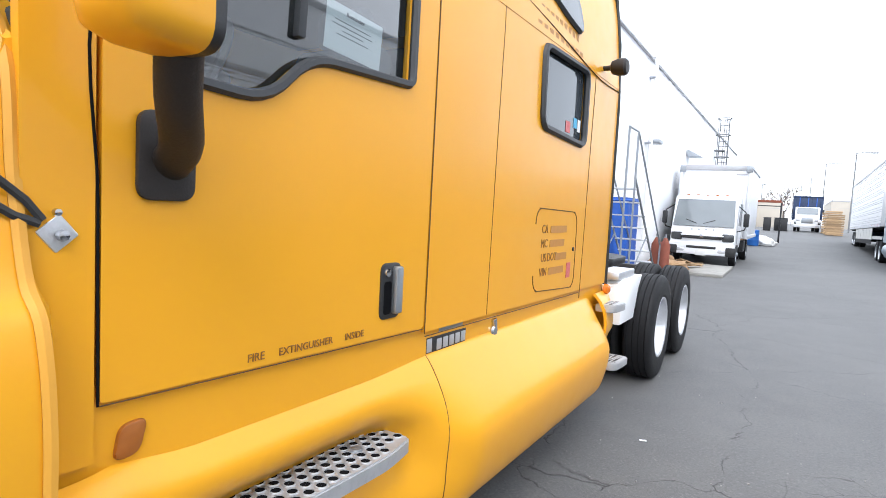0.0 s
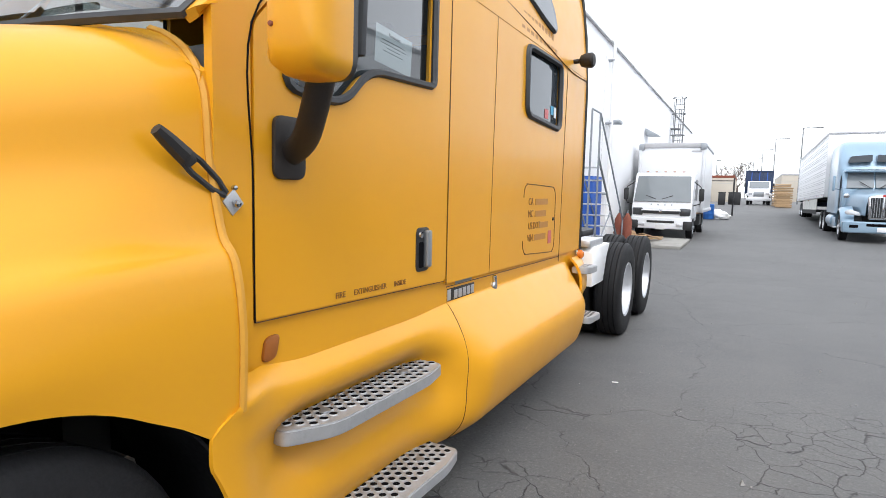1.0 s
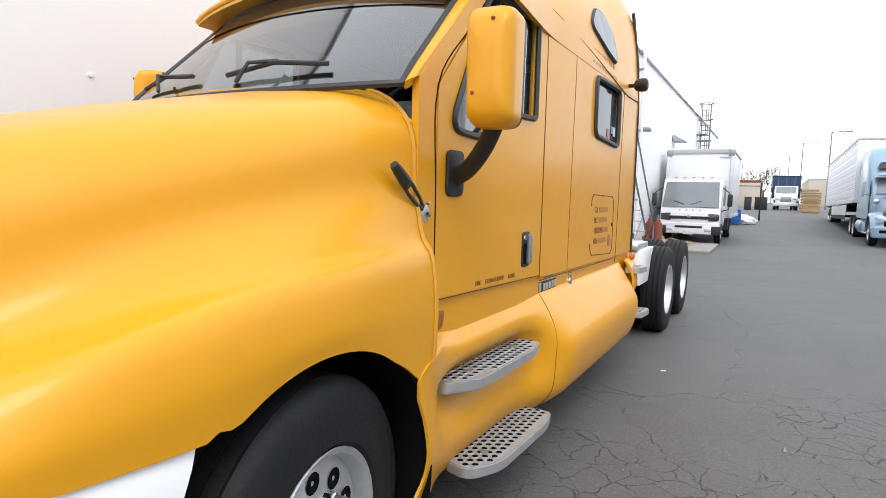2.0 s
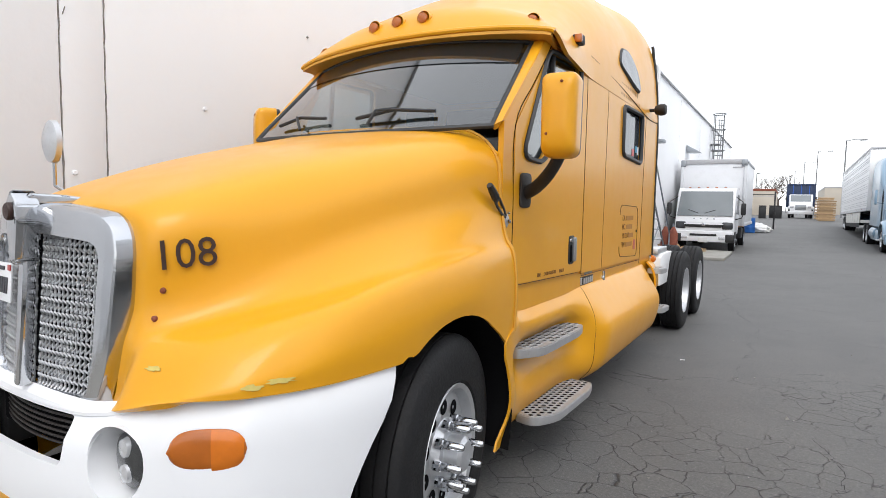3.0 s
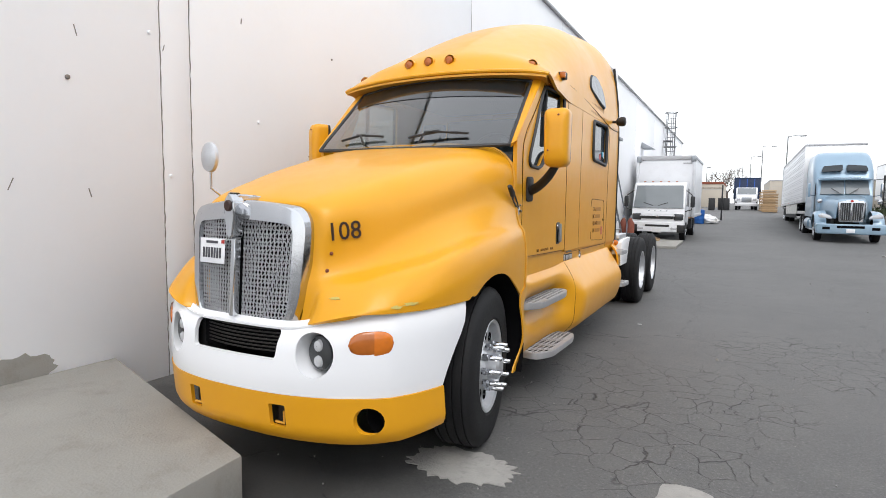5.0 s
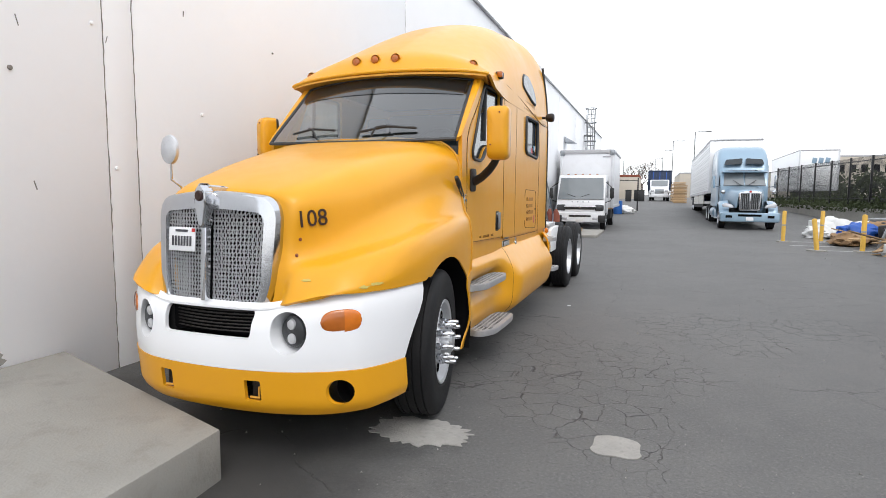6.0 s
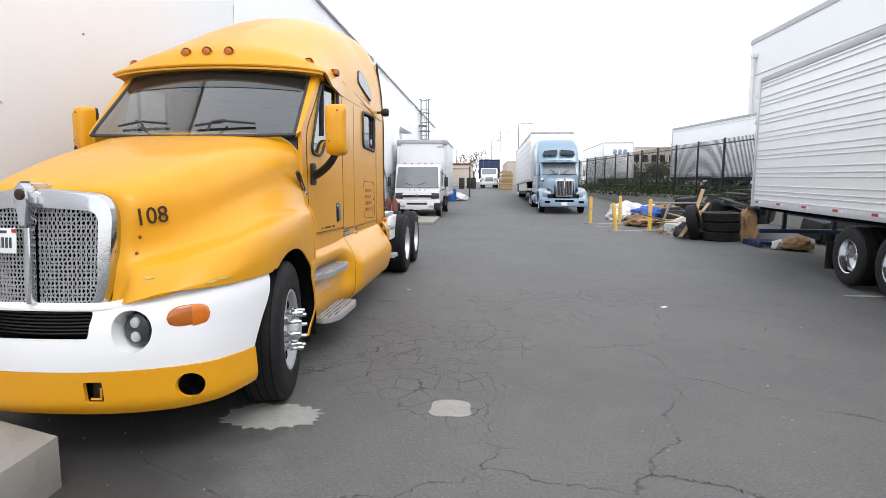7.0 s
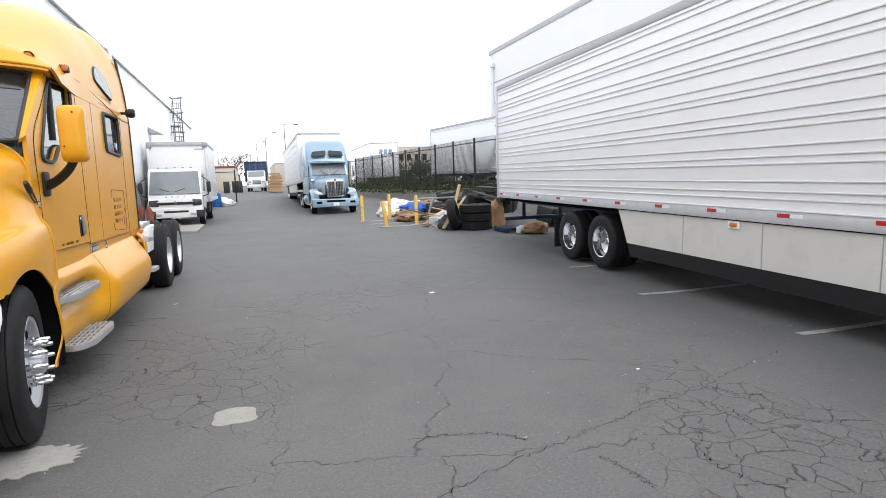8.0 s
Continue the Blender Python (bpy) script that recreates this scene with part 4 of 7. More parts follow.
def side_panel(name, outline, holes=(), thick=0.035, material=None, parent=None, sx=1, off=0.0, label=""):
    """A body panel that follows the cab's side; outline and holes in (y, z)."""
    ys, zs = [p[0] for p in outline], [p[1] for p in outline]
    sh = bmesh.new()
    surf(sh, lambda u, v: on_side(lerp(min(ys) - 0.05, max(ys) + 0.05, u), lerp(min(zs) - 0.05, max(zs) + 0.05, v), off), 3, 24)
    bmesh.ops.recalc_face_normals(sh, faces=sh.faces)
    bmesh.ops.solidify(sh, geom=list(sh.faces), thickness=thick)
    ob = part(name, sh, material or YELLOW, parent or lorry, label)
    keep = prism(bmesh.new(), outline, "x", 0.5, 1.5)
    k_me = bpy.data.meshes.new("k")
    bmesh.ops.recalc_face_normals(keep, faces=keep.faces)
    keep.to_mesh(k_me)
    k = new("cutter", k_me)
    k.parent = lorry
    md = ob.modifiers.new("keep", "BOOLEAN")
    md.operation, md.object, md.solver = "INTERSECT", k, "EXACT"
    bpy.context.view_layer.update()
    res = bpy.data.meshes.new_from_object(ob.evaluated_get(bpy.context.evaluated_depsgraph_get()))
    ob.modifiers.clear()
    ob.data = res
    bpy.data.objects.remove(k)
    if holes:
        cut(ob, *[prism(bmesh.new(), h, "x", 0.5, 1.5) for h in holes])
    if sx < 0:
        ob.data.transform(Matrix.Diagonal((-1, 1, 1, 1)))
        ob.data.flip_normals()
    ob.data.polygons.foreach_set("use_smooth", [True] * len(ob.data.polygons))
    ob.data.set_sharp_from_angle(angle=radians(30))
    return ob


DOOR_WIN = rounded([(0.84, 1.90), (1.16, 1.885), (1.30, 2.035), (1.80, 2.055), (1.81, 2.66), (1.25, 2.64), (1.17, 2.58)], [0.10, 0.12, 0.10, 0.03, 0.05, 0.05, 0.05])
DOOR = rounded([(0.742, 1.185), (1.955, 1.155), (1.962, 2.69), (1.27, 2.69), (0.745, 2.06)], [0.012, 0.02, 0.06, 0.06, 0.03])
PILLAR = [(0.60, 1.06), (0.73, 1.06), (0.733, 2.06), (1.26, 2.70), (1.96, 2.70), (1.96, 2.74), (1.20, 2.74), (0.60, 2.09)]
SLEEPER = [(1.968, 1.135), (4.43, 1.11), (4.45, 2.72), (1.968, 2.74)]
ROCKER = [(0.66, 0.96), (4.40, 0.96), (4.43, 1.105), (1.99, 1.128), (1.99, 1.22), (0.66, 1.22)]
SWIN = rounded([(3.00, 2.09), (3.705, 2.06), (3.70, 2.585), (2.985, 2.57)], 0.075)


def outline_tube(outline, r, out, sx=1, n=1):
    return T([(sx * (w_side(z) + out), y, z) for y, z in outline], r, 6, True)


doors = {}
for sx in (1, -1):
    d = side_panel("door", DOOR, [DOOR_WIN], 0.045, sx=sx)
    doors[sx] = d
    part("window_seal", outline_tube(DOOR_WIN, 0.016, 0.004, sx), SEAL, d)
    pane = bmesh.new()
    pane.faces.new([pane.verts.new((1.003 * sx, y, z)) for y, z in DOOR_WIN])
    part("door_glass", pane, GLASS_DOOR, d, smooth=0).visible_shadow = False
    part("window_divider", B((0.03, 0.03, 0.54), (sx * (1.015), 1.29, 2.35), 0.006, pose(0, 0, 0, -3, 0, 0)), SEAL, d)
    side_panel("cowl_pillar", PILLAR, sx=sx)
    sl = side_panel("sleeper_side", SLEEPER, [SWIN], sx=sx)
    part("sleeper_window", prism(bmesh.new(), SWIN, "x", sx * 1.0, sx * 1.008), GLASS_DARK, sl, smooth=0)
    part("sleeper_window_seal", outline_tube(SWIN, 0.022, 0.004, sx), SEAL, sl)
    side_panel("rocker_panel", ROCKER, off=-0.02, sx=sx)

driver = doors[1]
sleeper = [c for c in lorry.children if c.name.startswith("sleeper_side")][0]
for y, z in ((3.06, 2.50), (3.62, 2.50), (3.10, 2.16), (3.60, 2.13)):
    part("window_screw", L([(1.008, 0.011), (1.014, 0.008), (1.016, 0.001)], 8, "x", (0, y, z)), BLACK, sleeper)
for y, z, w, h, mt in ((3.46, 2.155, 0.075, 0.075, STICKER_R), (3.585, 2.20, 0.06, 0.07, STICKER_B), (3.655, 2.19, 0.05, 0.085, PAPER)):
    part("sticker", B((0.002, w, h), (1.0105, y, z)), mt, sleeper)

# the notice taped inside the door glass
notice = part("notice", B((0.002, 0.265, 0.165), (0.992, 1.53, 2.165), 0, pose(0, 0, 0, -4, 0, 0)), PAPER, driver, "white sheet of paper taped inside the door glass")
words("notice_heading", "Reminder", 0.022, INK, notice, pose(0.9945, 1.53, 2.222, 90, 0, 90) @ pose(0, 0, 0, 0, 0, -4))
for i, w in enumerate((0.17, 0.19, 0.10, 0.15)):
    part("notice_line", B((0.001, w, 0.003), (0.9938, 1.52, 2.192 - 0.016 * i), 0, pose(0, 0, 0, -4, 0, 0)), INK, notice)


def seam_line(pts, parent, r=0.0025, sx=1, mt=None):
    fine = [tuple(p) for p in spline(pts, max(8, len(pts) * 5))]
    return part("panel_gap", T([(sx * (w_side(z) + 0.0005), y, z) for y, z in fine], r, 5), mt or SEAM, parent)


for sx in (1, -1):
    body = doors[sx]
    seam_line([(0.738, 1.18), (0.737, 1.6), (0.739, 2.06), (1.0, 2.385), (1.265, 2.698)], body, 0.0032, sx, DARK)
    seam_line([(1.27, 2.698), (1.6, 2.70), (1.962, 2.70)], body, 0.003, sx)
    seam_line([(0.742, 1.180), (1.3, 1.166), (1.962, 1.150)], body, 0.0018, sx)
    seam_line([(1.965, 1.13), (1.966, 1.9), (1.966, 2.70)], body, 0.0025, sx)
    sl = [c for c in lorry.children if c.name.startswith("sleeper_side")][0 if sx > 0 else 1]
    seam_line([(2.49, 1.135), (2.50, 1.9), (2.515, 2.66)], sl, 0.002, sx)
    seam_line([(1.97, 1.118), (3.2, 1.105), (3.82, 1.10)], sl, 0.0025, sx)
    seam_line([(3.84, 1.06), (3.86, 1.9), (3.88, 2.6)], sl, 0.003, sx)
    seam_line(rounded([(3.02, 1.185), (3.70, 1.15), (3.69, 1.635), (3.015, 1.65)], 0.09), sl, 0.0035, sx)

# service hatch writing, faded
hatch_m = lambda y, z: pose(1.032, y, z, 90, 0, 90)
for i, (txt, y, bar) in enumerate((("CA", 3.155, 0.28), ("MC", 3.155, 0.25), ("US DOT", 3.21, 0.20), ("VIN", 3.16, 0.26))):
    z = 1.53 - 0.082 * i
    for k, wd in enumerate(txt.split()):
        words("hatch_letters", wd, 0.068, LETTER_DIM, sleeper, hatch_m(y + (k - 0.5) * 0.11 * (len(txt.split()) - 1) + 0.02 * k, z))
    y0 = 3.235 if txt != "US DOT" else 3.335
    part("hatch_bar", B((0.002, bar * 0.95, 0.042), (1.0315, y0 + bar / 2, z)), LETTER_FADED, sleeper)
part("hatch_lock", L([(1.03, 0.014), (1.037, 0.012), (1.038, 0.001)], 10, "x", (0, 3.65, 1.40)), BROWNBLACK, sleeper)
part("sticker", B((0.002, 0.07, 0.095), (1.0325, 3.58, 1.27)), STICKER_R, sleeper)
# faded company lettering beside the upper window, as bars
for i, (y, z, w, h) in enumerate(((3.22, 2.745, 0.62, 0.085), (3.24, 2.655, 0.74, 0.06))):
    for k in range(9):
        part("faded_letter", B((0.002, w / 9 * 0.62, h), (w_side(z) + 0.002, y - w / 2 + w / 9 * (k + 0.5), z)), LETTER_FADED, sleeper)
for wd, y in (("FIRE", 1.145), ("EXTINGUISHER", 1.333), ("INSIDE", 1.545)):
    words("door_letters", wd, 0.032, LETTER_DIM, driver, pose(1.0315, y, 1.200 - 0.02 * (y - 1.3), 90, 0, 90) @ pose(0, 0, 0, 0, 0, -0.8))

# door handle: dark cup, grip and lock
cup = part("door_handle", P(rounded([(1.67, 1.225), (1.785, 1.225), (1.785, 1.425), (1.67, 1.425)], 0.03), "x", 1.02, 1.036, 0.004), BLACK, driver, "black recessed door handle with a grey grip")
part("grip", P(rounded([(1.733, 1.243), (1.773, 1.243), (1.773, 1.412), (1.733, 1.412)], 0.012), "x", 1.032, 1.058, 0.006), STEEL, cup)
part("lock", L([(1.034, 0.016), (1.043, 0.014), (1.044, 0.001)], 14, "x", (0, 1.702, 1.392)), CHROME, cup)
# near-black plate on the cup paints the shade of its hollow
part("cup_hollow", P(rounded([(1.688, 1.243), (1.728, 1.243), (1.728, 1.36), (1.688, 1.36)], 0.012), "x", 1.03, 1.0375), DARK, cup)
# model badge as plain shapes, and the lock knob behind it
bd = part("badge", P([(2.01, 1.035), (2.33, 1.028), (2.33, 1.095), (2.01, 1.10)], "x", 0.99, 1.012, 0.003), BLACK, lorry, "black and chrome badge plate")
for k in range(5):
    part("badge_stroke", B((0.004, 0.036, 0.045), (1.013, 2.105 + 0.05 * k, 1.062), 0.001), ALU, bd)
part("badge_stroke", B((0.004, 0.035, 0.055), (1.013, 2.03, 1.067), 0.001), ALU, bd)
part("badge_top", B((0.012, 0.20, 0.035), (1.006, 2.20, 1.125), 0.004), STEEL, bd)
kn = part("locker_latch", L([(0.99, 0.03), (1.02, 0.03), (1.03, 0.022), (1.032, 0.001)], 14, "x", (0, 2.60, 1.035)), CHROME, lorry)
part("keeper", B((0.03, 0.03, 0.08), (1.015, 2.605, 1.06), 0.006, pose(0, 0, 0, 12, 0, 0)), CHROME, kn)
part("latch_slot", B((0.006, 0.06, 0.018), (1.004, 2.60, 1.112), 0.002), BROWNBLACK, kn)


def build_roof():
    """Roof fairing with its visor; one shell that swells from the visor to the back of the sleeper."""
    bm = bmesh.new()

    def fn(u, v):
        a = (v - 0.5) * math.pi
        y0 = lerp(0.90, 4.45, u)
        zt = 2.765 + 0.11 * step(0, 0.035, u) + 1.085 * (1 - (1 - min(1, u / 0.80)) ** 1.75) - 0.05 * step(0.88, 1, u)
        zb = lerp(2.69, 2.60, step(0.0, 0.1, u))
        n = lerp(2.1, 2.6, step(0.0, 0.75, u)) + 1.6 * step(0.7, 1.0, u)
        c, s = max(0.0, math.cos(a)), math.sin(a)
        w = 1.115 - 0.085 * step(0.02, 0.35, u)
        x = math.copysign(abs(s) ** (2 / n) * w, s)
        rise = (c ** (2 / n)) if c > 0 else 0.0
        z = zb + 0.02 + (zt - zb - 0.02) * rise
        x *= 1 - 0.10 * rise * step(0.3, 1, u)
        yy = y0 + 0.15 * (x / 1.1) ** 2 * (1 - u) ** 3
        return (x, yy, z)

    rows = surf(bm, fn, 46, 61)
    thicken(bm, 0.025)
    r = part("roof_fairing", bm, YELLOW, lorry, smooth=60)
    bm = bmesh.new()
    bm.faces.new([bm.verts.new(tuple(Vector(fn(0.992, k / 60)) * 1.0)) for k in range(61)])
    thicken(bm, 0.02)
    part("roof_back", bm, YELLOW, r)
    # visor underside, from the lip back to the glass
    bm = bmesh.new()

    def under(u, v):
        x, y, z = fn(0.0, lerp(0.04, 0.96, v))
        return (x * lerp(0.99, 0.93, u), lerp(y + 0.004, 1.35, u), lerp(z - 0.022, 2.735 - 0.06 * (x / 1.1) ** 2, u))

    surf(bm, under, 4, 25)
    thicken(bm, 0.02)
    part("visor_underside", bm, YELLOW_OLD, r)
    part("visor_lip", T([Vector(fn(0.004, lerp(0.03, 0.97, k / 40))) + Vector((0, 0.004, -0.010)) for k in range(41)], 0.020, 8), YELLOW, r)
    return r, fn


roof, roof_at = build_roof()
# the upper sleeper windows
UWIN = rounded([(2.86, 2.955), (3.30, 2.84), (3.56, 2.80), (3.53, 3.02), (3.30, 3.16), (3.02, 3.14)], [0.09, 0.1, 0.07, 0.1, 0.1, 0.1])
for sx in (1, -1):
    ww = lambda z: 1.028 - 0.19 * max(0, z - 2.62) ** 1.5
    bm = bmesh.new()
    vs = [bm.verts.new((sx * (ww(z) + 0.012), y, z)) for y, z in UWIN]
    bm.faces.new(vs)
    thicken(bm, 0.02)
    up = part("upper_window", bm, GLASS_DARK, roof, smooth=0)
    part("upper_window_seal", T([(sx * (ww(z) + 0.012), y, z) for y, z in UWIN], 0.018, 6, True), SEAL, up)
    for y, z in ((2.98, 3.03), (3.28, 3.08), (3.22, 2.93), (3.48, 2.88)):
        part("window_screw", L([(0, 0.010), (sx * 0.008, 0.007), (sx * 0.009, 0.001)], 8, "x", (sx * (ww(z) + 0.013), y, z)), BLACK, up)
    # seam between the fairing and the cab side
    part("roof_gap", T([(sx * (ww(z) + 0.004), y, z) for y, z in [tuple(p) for p in spline([(1.45, 2.84), (2.2, 2.80), (3.0, 2.72), (3.9, 2.60), (4.44, 2.60)], 24)]], 0.004, 5), SEAM, roof)
    # side marker and the black convex mirror at the back
    mk = part("side_marker", B((0.07, 0.085, 0.075), (sx * 1.045, 1.68, 2.83), 0.012), BROWNBLACK, roof)
    part("marker_lens", B((0.05, 0.03, 0.06), (sx * 1.06, 1.635, 2.83), 0.008), AMBER_DEEP, mk)
# clearance lamps in their teardrop pods
for want in (-0.27, -0.05, 0.17, 0.93, -0.93):
    x, y, z = min((roof_at(0.03 if abs(want) < 0.5 else 0.05, k / 400) for k in range(60, 341)), key=lambda q: abs(q[0] - want))
    z -= 0.034
    pod = part("lamp_pod", L([(-0.035, 0.052), (-0.03, 0.056), (0.05, 0.05), (0.16, 0.022), (0.19, 0.001)], 18, "y", (x, y, z)), YELLOW, roof)
    part("clearance_lamp", L([(-0.034, 0.040), (-0.048, 0.036), (-0.055, 0.018), (-0.056, 0.001)], 16, "y", (x, y, z)), AMBER_DEEP, pod)
spot = part("rear_lamp", L([(0.02, 0.018), (0.09, 0.02), (0.105, 0.05), (0.15, 0.066), (0.19, 0.064), (0.205, 0.05), (0.21, 0.001)], 18, "x", (0.98, 4.05, 2.70)), BROWNBLACK, roof, "black work lamp on a short stalk")


def build_windshield():
    def glass_at(u, v, out=0.0):
        x = lerp(-1.0, 1.0, v)
        k = x * x
        y = lerp(0.32 + 0.22 * k, 0.99 + 0.14 * k, u)
        z = lerp(2.005 + 0.03 * k, 2.72 - 0.05 * k, u)
        return (x * lerp(0.985, 0.935, u), y - out, z + out * 0.8)

    bm = bmesh.new()
    surf(bm, glass_at, 12, 31)
    g = part("windshield", bm, GLASS, lorry, "tinted wrap-round windshield")
    g.visible_shadow = False
    bm = bmesh.new()
    surf(bm, lambda u, v: glass_at(lerp(0.72, 0.995, u), lerp(0.02, 0.98, v), 0.004), 4, 31)
    part("shade_band", bm, SUNSTRIP, g, "dark shade band along the top of the glass")
    edge = [glass_at(0, v / 20) for v in range(21)] + [glass_at(u / 8, 1) for u in range(1, 9)] + [glass_at(1, 1 - v / 20) for v in range(1, 21)] + [glass_at(1 - u / 8, 0) for u in range(1, 8)]
    part("windshield_seal", T(edge, 0.016, 6, True), SEAL, g)
    for sx, y0 in ((1, 0.4), (-1, 0.4)):
        foot = Vector(glass_at(0.02, 0.5 + sx * 0.06, 0.03))
        arm_end = Vector(glass_at(0.17, 0.5 - 0.02 + sx * 0.22, 0.03))
        arm = part("wiper", T([foot + Vector((sx * 0.16, 0, 0)), (foot + arm_end) / 2 + Vector((sx * 0.06, -0.03, 0.03)), arm_end], 0.009, 6), BLACK, g)
        b0, b1 = Vector(glass_at(0.10, 0.5 + sx * 0.20 - 0.13, 0.022)), Vector(glass_at(0.13, 0.5 + sx * 0.20 + 0.13, 0.022))
        part("wiper_blade", T([b0, (b0 + b1) / 2 + Vector((0, -0.01, 0.03)), b1], 0.011, 6), BLACK, arm)
    # A pillars beside the glass
    for sx in (1, -1):
        bm = bmesh.new()

        def pil(u, v, sx=sx):
            p = Vector(glass_at(u, 1.0 if sx > 0 else 0.0))
            q = Vector((sx * w_side(lerp(2.08, 2.72, u)), lerp(0.63, 1.22, u), lerp(2.08, 2.73, u)))
            r = p.lerp(q, v)
            return (r.x + sx * 0.018 * math.sin(v * math.pi), r.y - 0.02 * math.sin(v * math.pi), r.z)

        surf(bm, pil, 9, 6)
        thicken(bm, 0.03)
        part("windshield_pillar", bm, YELLOW, lorry)
    # cowl behind the hood
    bm = bmesh.new()
    surf(bm, lambda u, v: (lerp(-1.0, 1.0, v), lerp(0.54, 0.30 + 0.25 * (2 * v - 1) ** 2, u) + 0.04, 1.985 + 0.03 * u - 0.12 * (2 * v - 1) ** 6), 3, 21)
    thicken(bm, 0.02)
    part("cowl", bm, YELLOW, lorry)


build_windshield()


def build_cabin():
    """What shows through the glass."""
    t = part("cab_floor", B((1.98, 2.6, 0.04), (0, 1.95, 1.05)), INTERIOR, lorry)
    part("bulkhead", B((1.96, 0.04, 1.5), (0, 3.0, 1.9)), INTERIOR, lorry)
    part("headliner", B((1.94, 1.9, 0.03), (0, 2.0, 2.73)), INTERIOR, lorry)
    dash = P(rounded([(0.62, 1.55), (0.95, 1.5), (1.02, 1.85), (0.95, 2.0), (0.62, 1.99)], 0.05), "x", -0.98, 0.98, 0.01)
    part("dashboard", dash, INTERIOR, lorry)
    ring = [Vector((0.52 + 0.23 * math.cos(a), 1.20 + 0.10 * math.sin(a), 2.02 + 0.20 * math.sin(a))) for a in [2 * math.pi * k / 28 for k in range(28)]]
    sw = part("steering_wheel", T(ring, 0.014, 7, True), BLACK, lorry)
    part("steering_hub", L([(0, 0.07), (0.05, 0.06), (0.06, 0.001)], 14, "y", (0.52, 1.18, 2.02)), BLACK, sw)
    for x in (0.55, -0.55):
        seat = part("seat", B((0.52, 0.5, 0.14), (x, 1.55, 1.55), 0.05), SEATCLOTH, lorry)
        part("backrest", B((0.50, 0.14, 0.68), (x, 1.86, 1.93), 0.05, pose(0, 0, 0, -10, 0, 0)), SEATCLOTH, seat)
        part("headrest", B((0.28, 0.10, 0.18), (x, 1.92, 2.36), 0.04), SEATCLOTH, seat)


build_cabin()
part("rear_wall", B((2.02, 0.05, 1.75), (0, 4.42, 1.85), 0.02), YELLOW, lorry)
for sx in (1, -1):
    part("rear_edge_trim", T([(sx * 1.025, 4.455, 1.1), (sx * 1.025, 4.457, 2.5), (sx * 1.0, 4.457, 3.0), (sx * 0.93, 4.45, 3.55)], 0.02, 6), BLACK, lorry)
    # added dark block that stands in for the shade below the cab
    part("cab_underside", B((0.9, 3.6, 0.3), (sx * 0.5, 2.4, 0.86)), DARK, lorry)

# ---- mirrors ----
for sx in (1, -1):
    base = part("mirror_base", P(rounded([(0.81, 1.615), (0.945, 1.615), (0.945, 1.81), (0.81, 1.81)], 0.035), "x", sx * 1.03, sx * 1.05, 0.006), BROWNBLACK, doors[sx], "black mirror mount")
    bm = bmesh.new()

    def arm(u, v, sx=sx):
        c = [tuple(p) for p in spline([(1.045, 0.885, 1.70), (1.12, 0.86, 1.735), (1.23, 0.78, 1.82), (1.31, 0.73, 1.93)], 12)][int(round(u * 11))]
        a = 2 * math.pi * v
        wy, wz = lerp(0.040, 0.038, u), lerp(0.040, 0.036, u)
        return (sx * (c[0] + 0.022 * math.cos(a) * (1 - 0.2 * u)), c[1] + wy * math.cos(a), c[2] + wz * math.sin(a))

    rows = surf(bm, arm, 12, 17)
    bmesh.ops.contextual_create(bm, geom=rows[-1])
    part("mirror_arm", bm, BROWNBLACK, base)
    shell = rounded([(-0.088, -0.225), (0.088, -0.225), (0.092, 0.225), (-0.092, 0.225)], 0.055, 6)
    bm = bmesh.new()
    loops = []
    for k, yy in ((0.35, -0.105), (0.72, -0.098), (0.93, -0.075), (1.0, -0.03), (1.0, 0.05)):
        loops.append([bm.verts.new((p * k + (0.0 if k > 0.9 else 0), yy, q * (k if k > 0.95 else k * 1.02))) for p, q in shell])
    for a, b in zip(loops, loops[1:]):
        for i in range(len(a)):
            bm.faces.new((a[i], a[(i + 1) % len(a)], b[(i + 1) % len(b)], b[i]))
    bm.faces.new(loops[0])
    head_m = pose(1.31, 0.68, 2.095, 0, 0, 6) if sx > 0 else pose(-1.28, 0.86, 2.12, 0, 0, -28)
    bm.transform(head_m)
    hd = part("mirror_housing", bm, YELLOW, base, "rounded yellow mirror shell", smooth=60)
    bm = prism(bmesh.new(), [(p * 0.985, q * 0.985) for p, q in shell], "y", 0.035, 0.075)
    bm.transform(head_m)
    part("mirror_rim", bm, BLACK, base)
    bm = prism(bmesh.new(), [(p * 0.9, q * 0.9) for p, q in shell], "y", 0.075, 0.079)
    bm.transform(head_m)
    part("mirror_glass", bm, MIRROR, base)
    for dx, dz in ((-0.05, -0.11), (0.02, 0.16)):
        bm = L([(-0.108, 0.001), (-0.107, 0.006), (-0.098, 0.008)], 8, "y", (dx, 0, dz))
        bm.transform(head_m)
        part("screw", bm, RUST, base)

# round convex mirror on the passenger side of the hood
dm = part("fender_mirror", T([(-0.80, -0.75, 1.55), (-0.80, -0.76, 1.63), (-0.84, -0.82, 1.68), (-0.84, -0.82, 1.86)], 0.010, 7), CHROME, hood, "round convex mirror on a thin stalk")
part("mirror_disc", L([(-0.86, 0.001), (-0.855, 0.06), (-0.84, 0.095), (-0.815, 0.10), (-0.812, 0.001)], 24, "y", (-0.84, 0, 1.88)), ALU, dm)


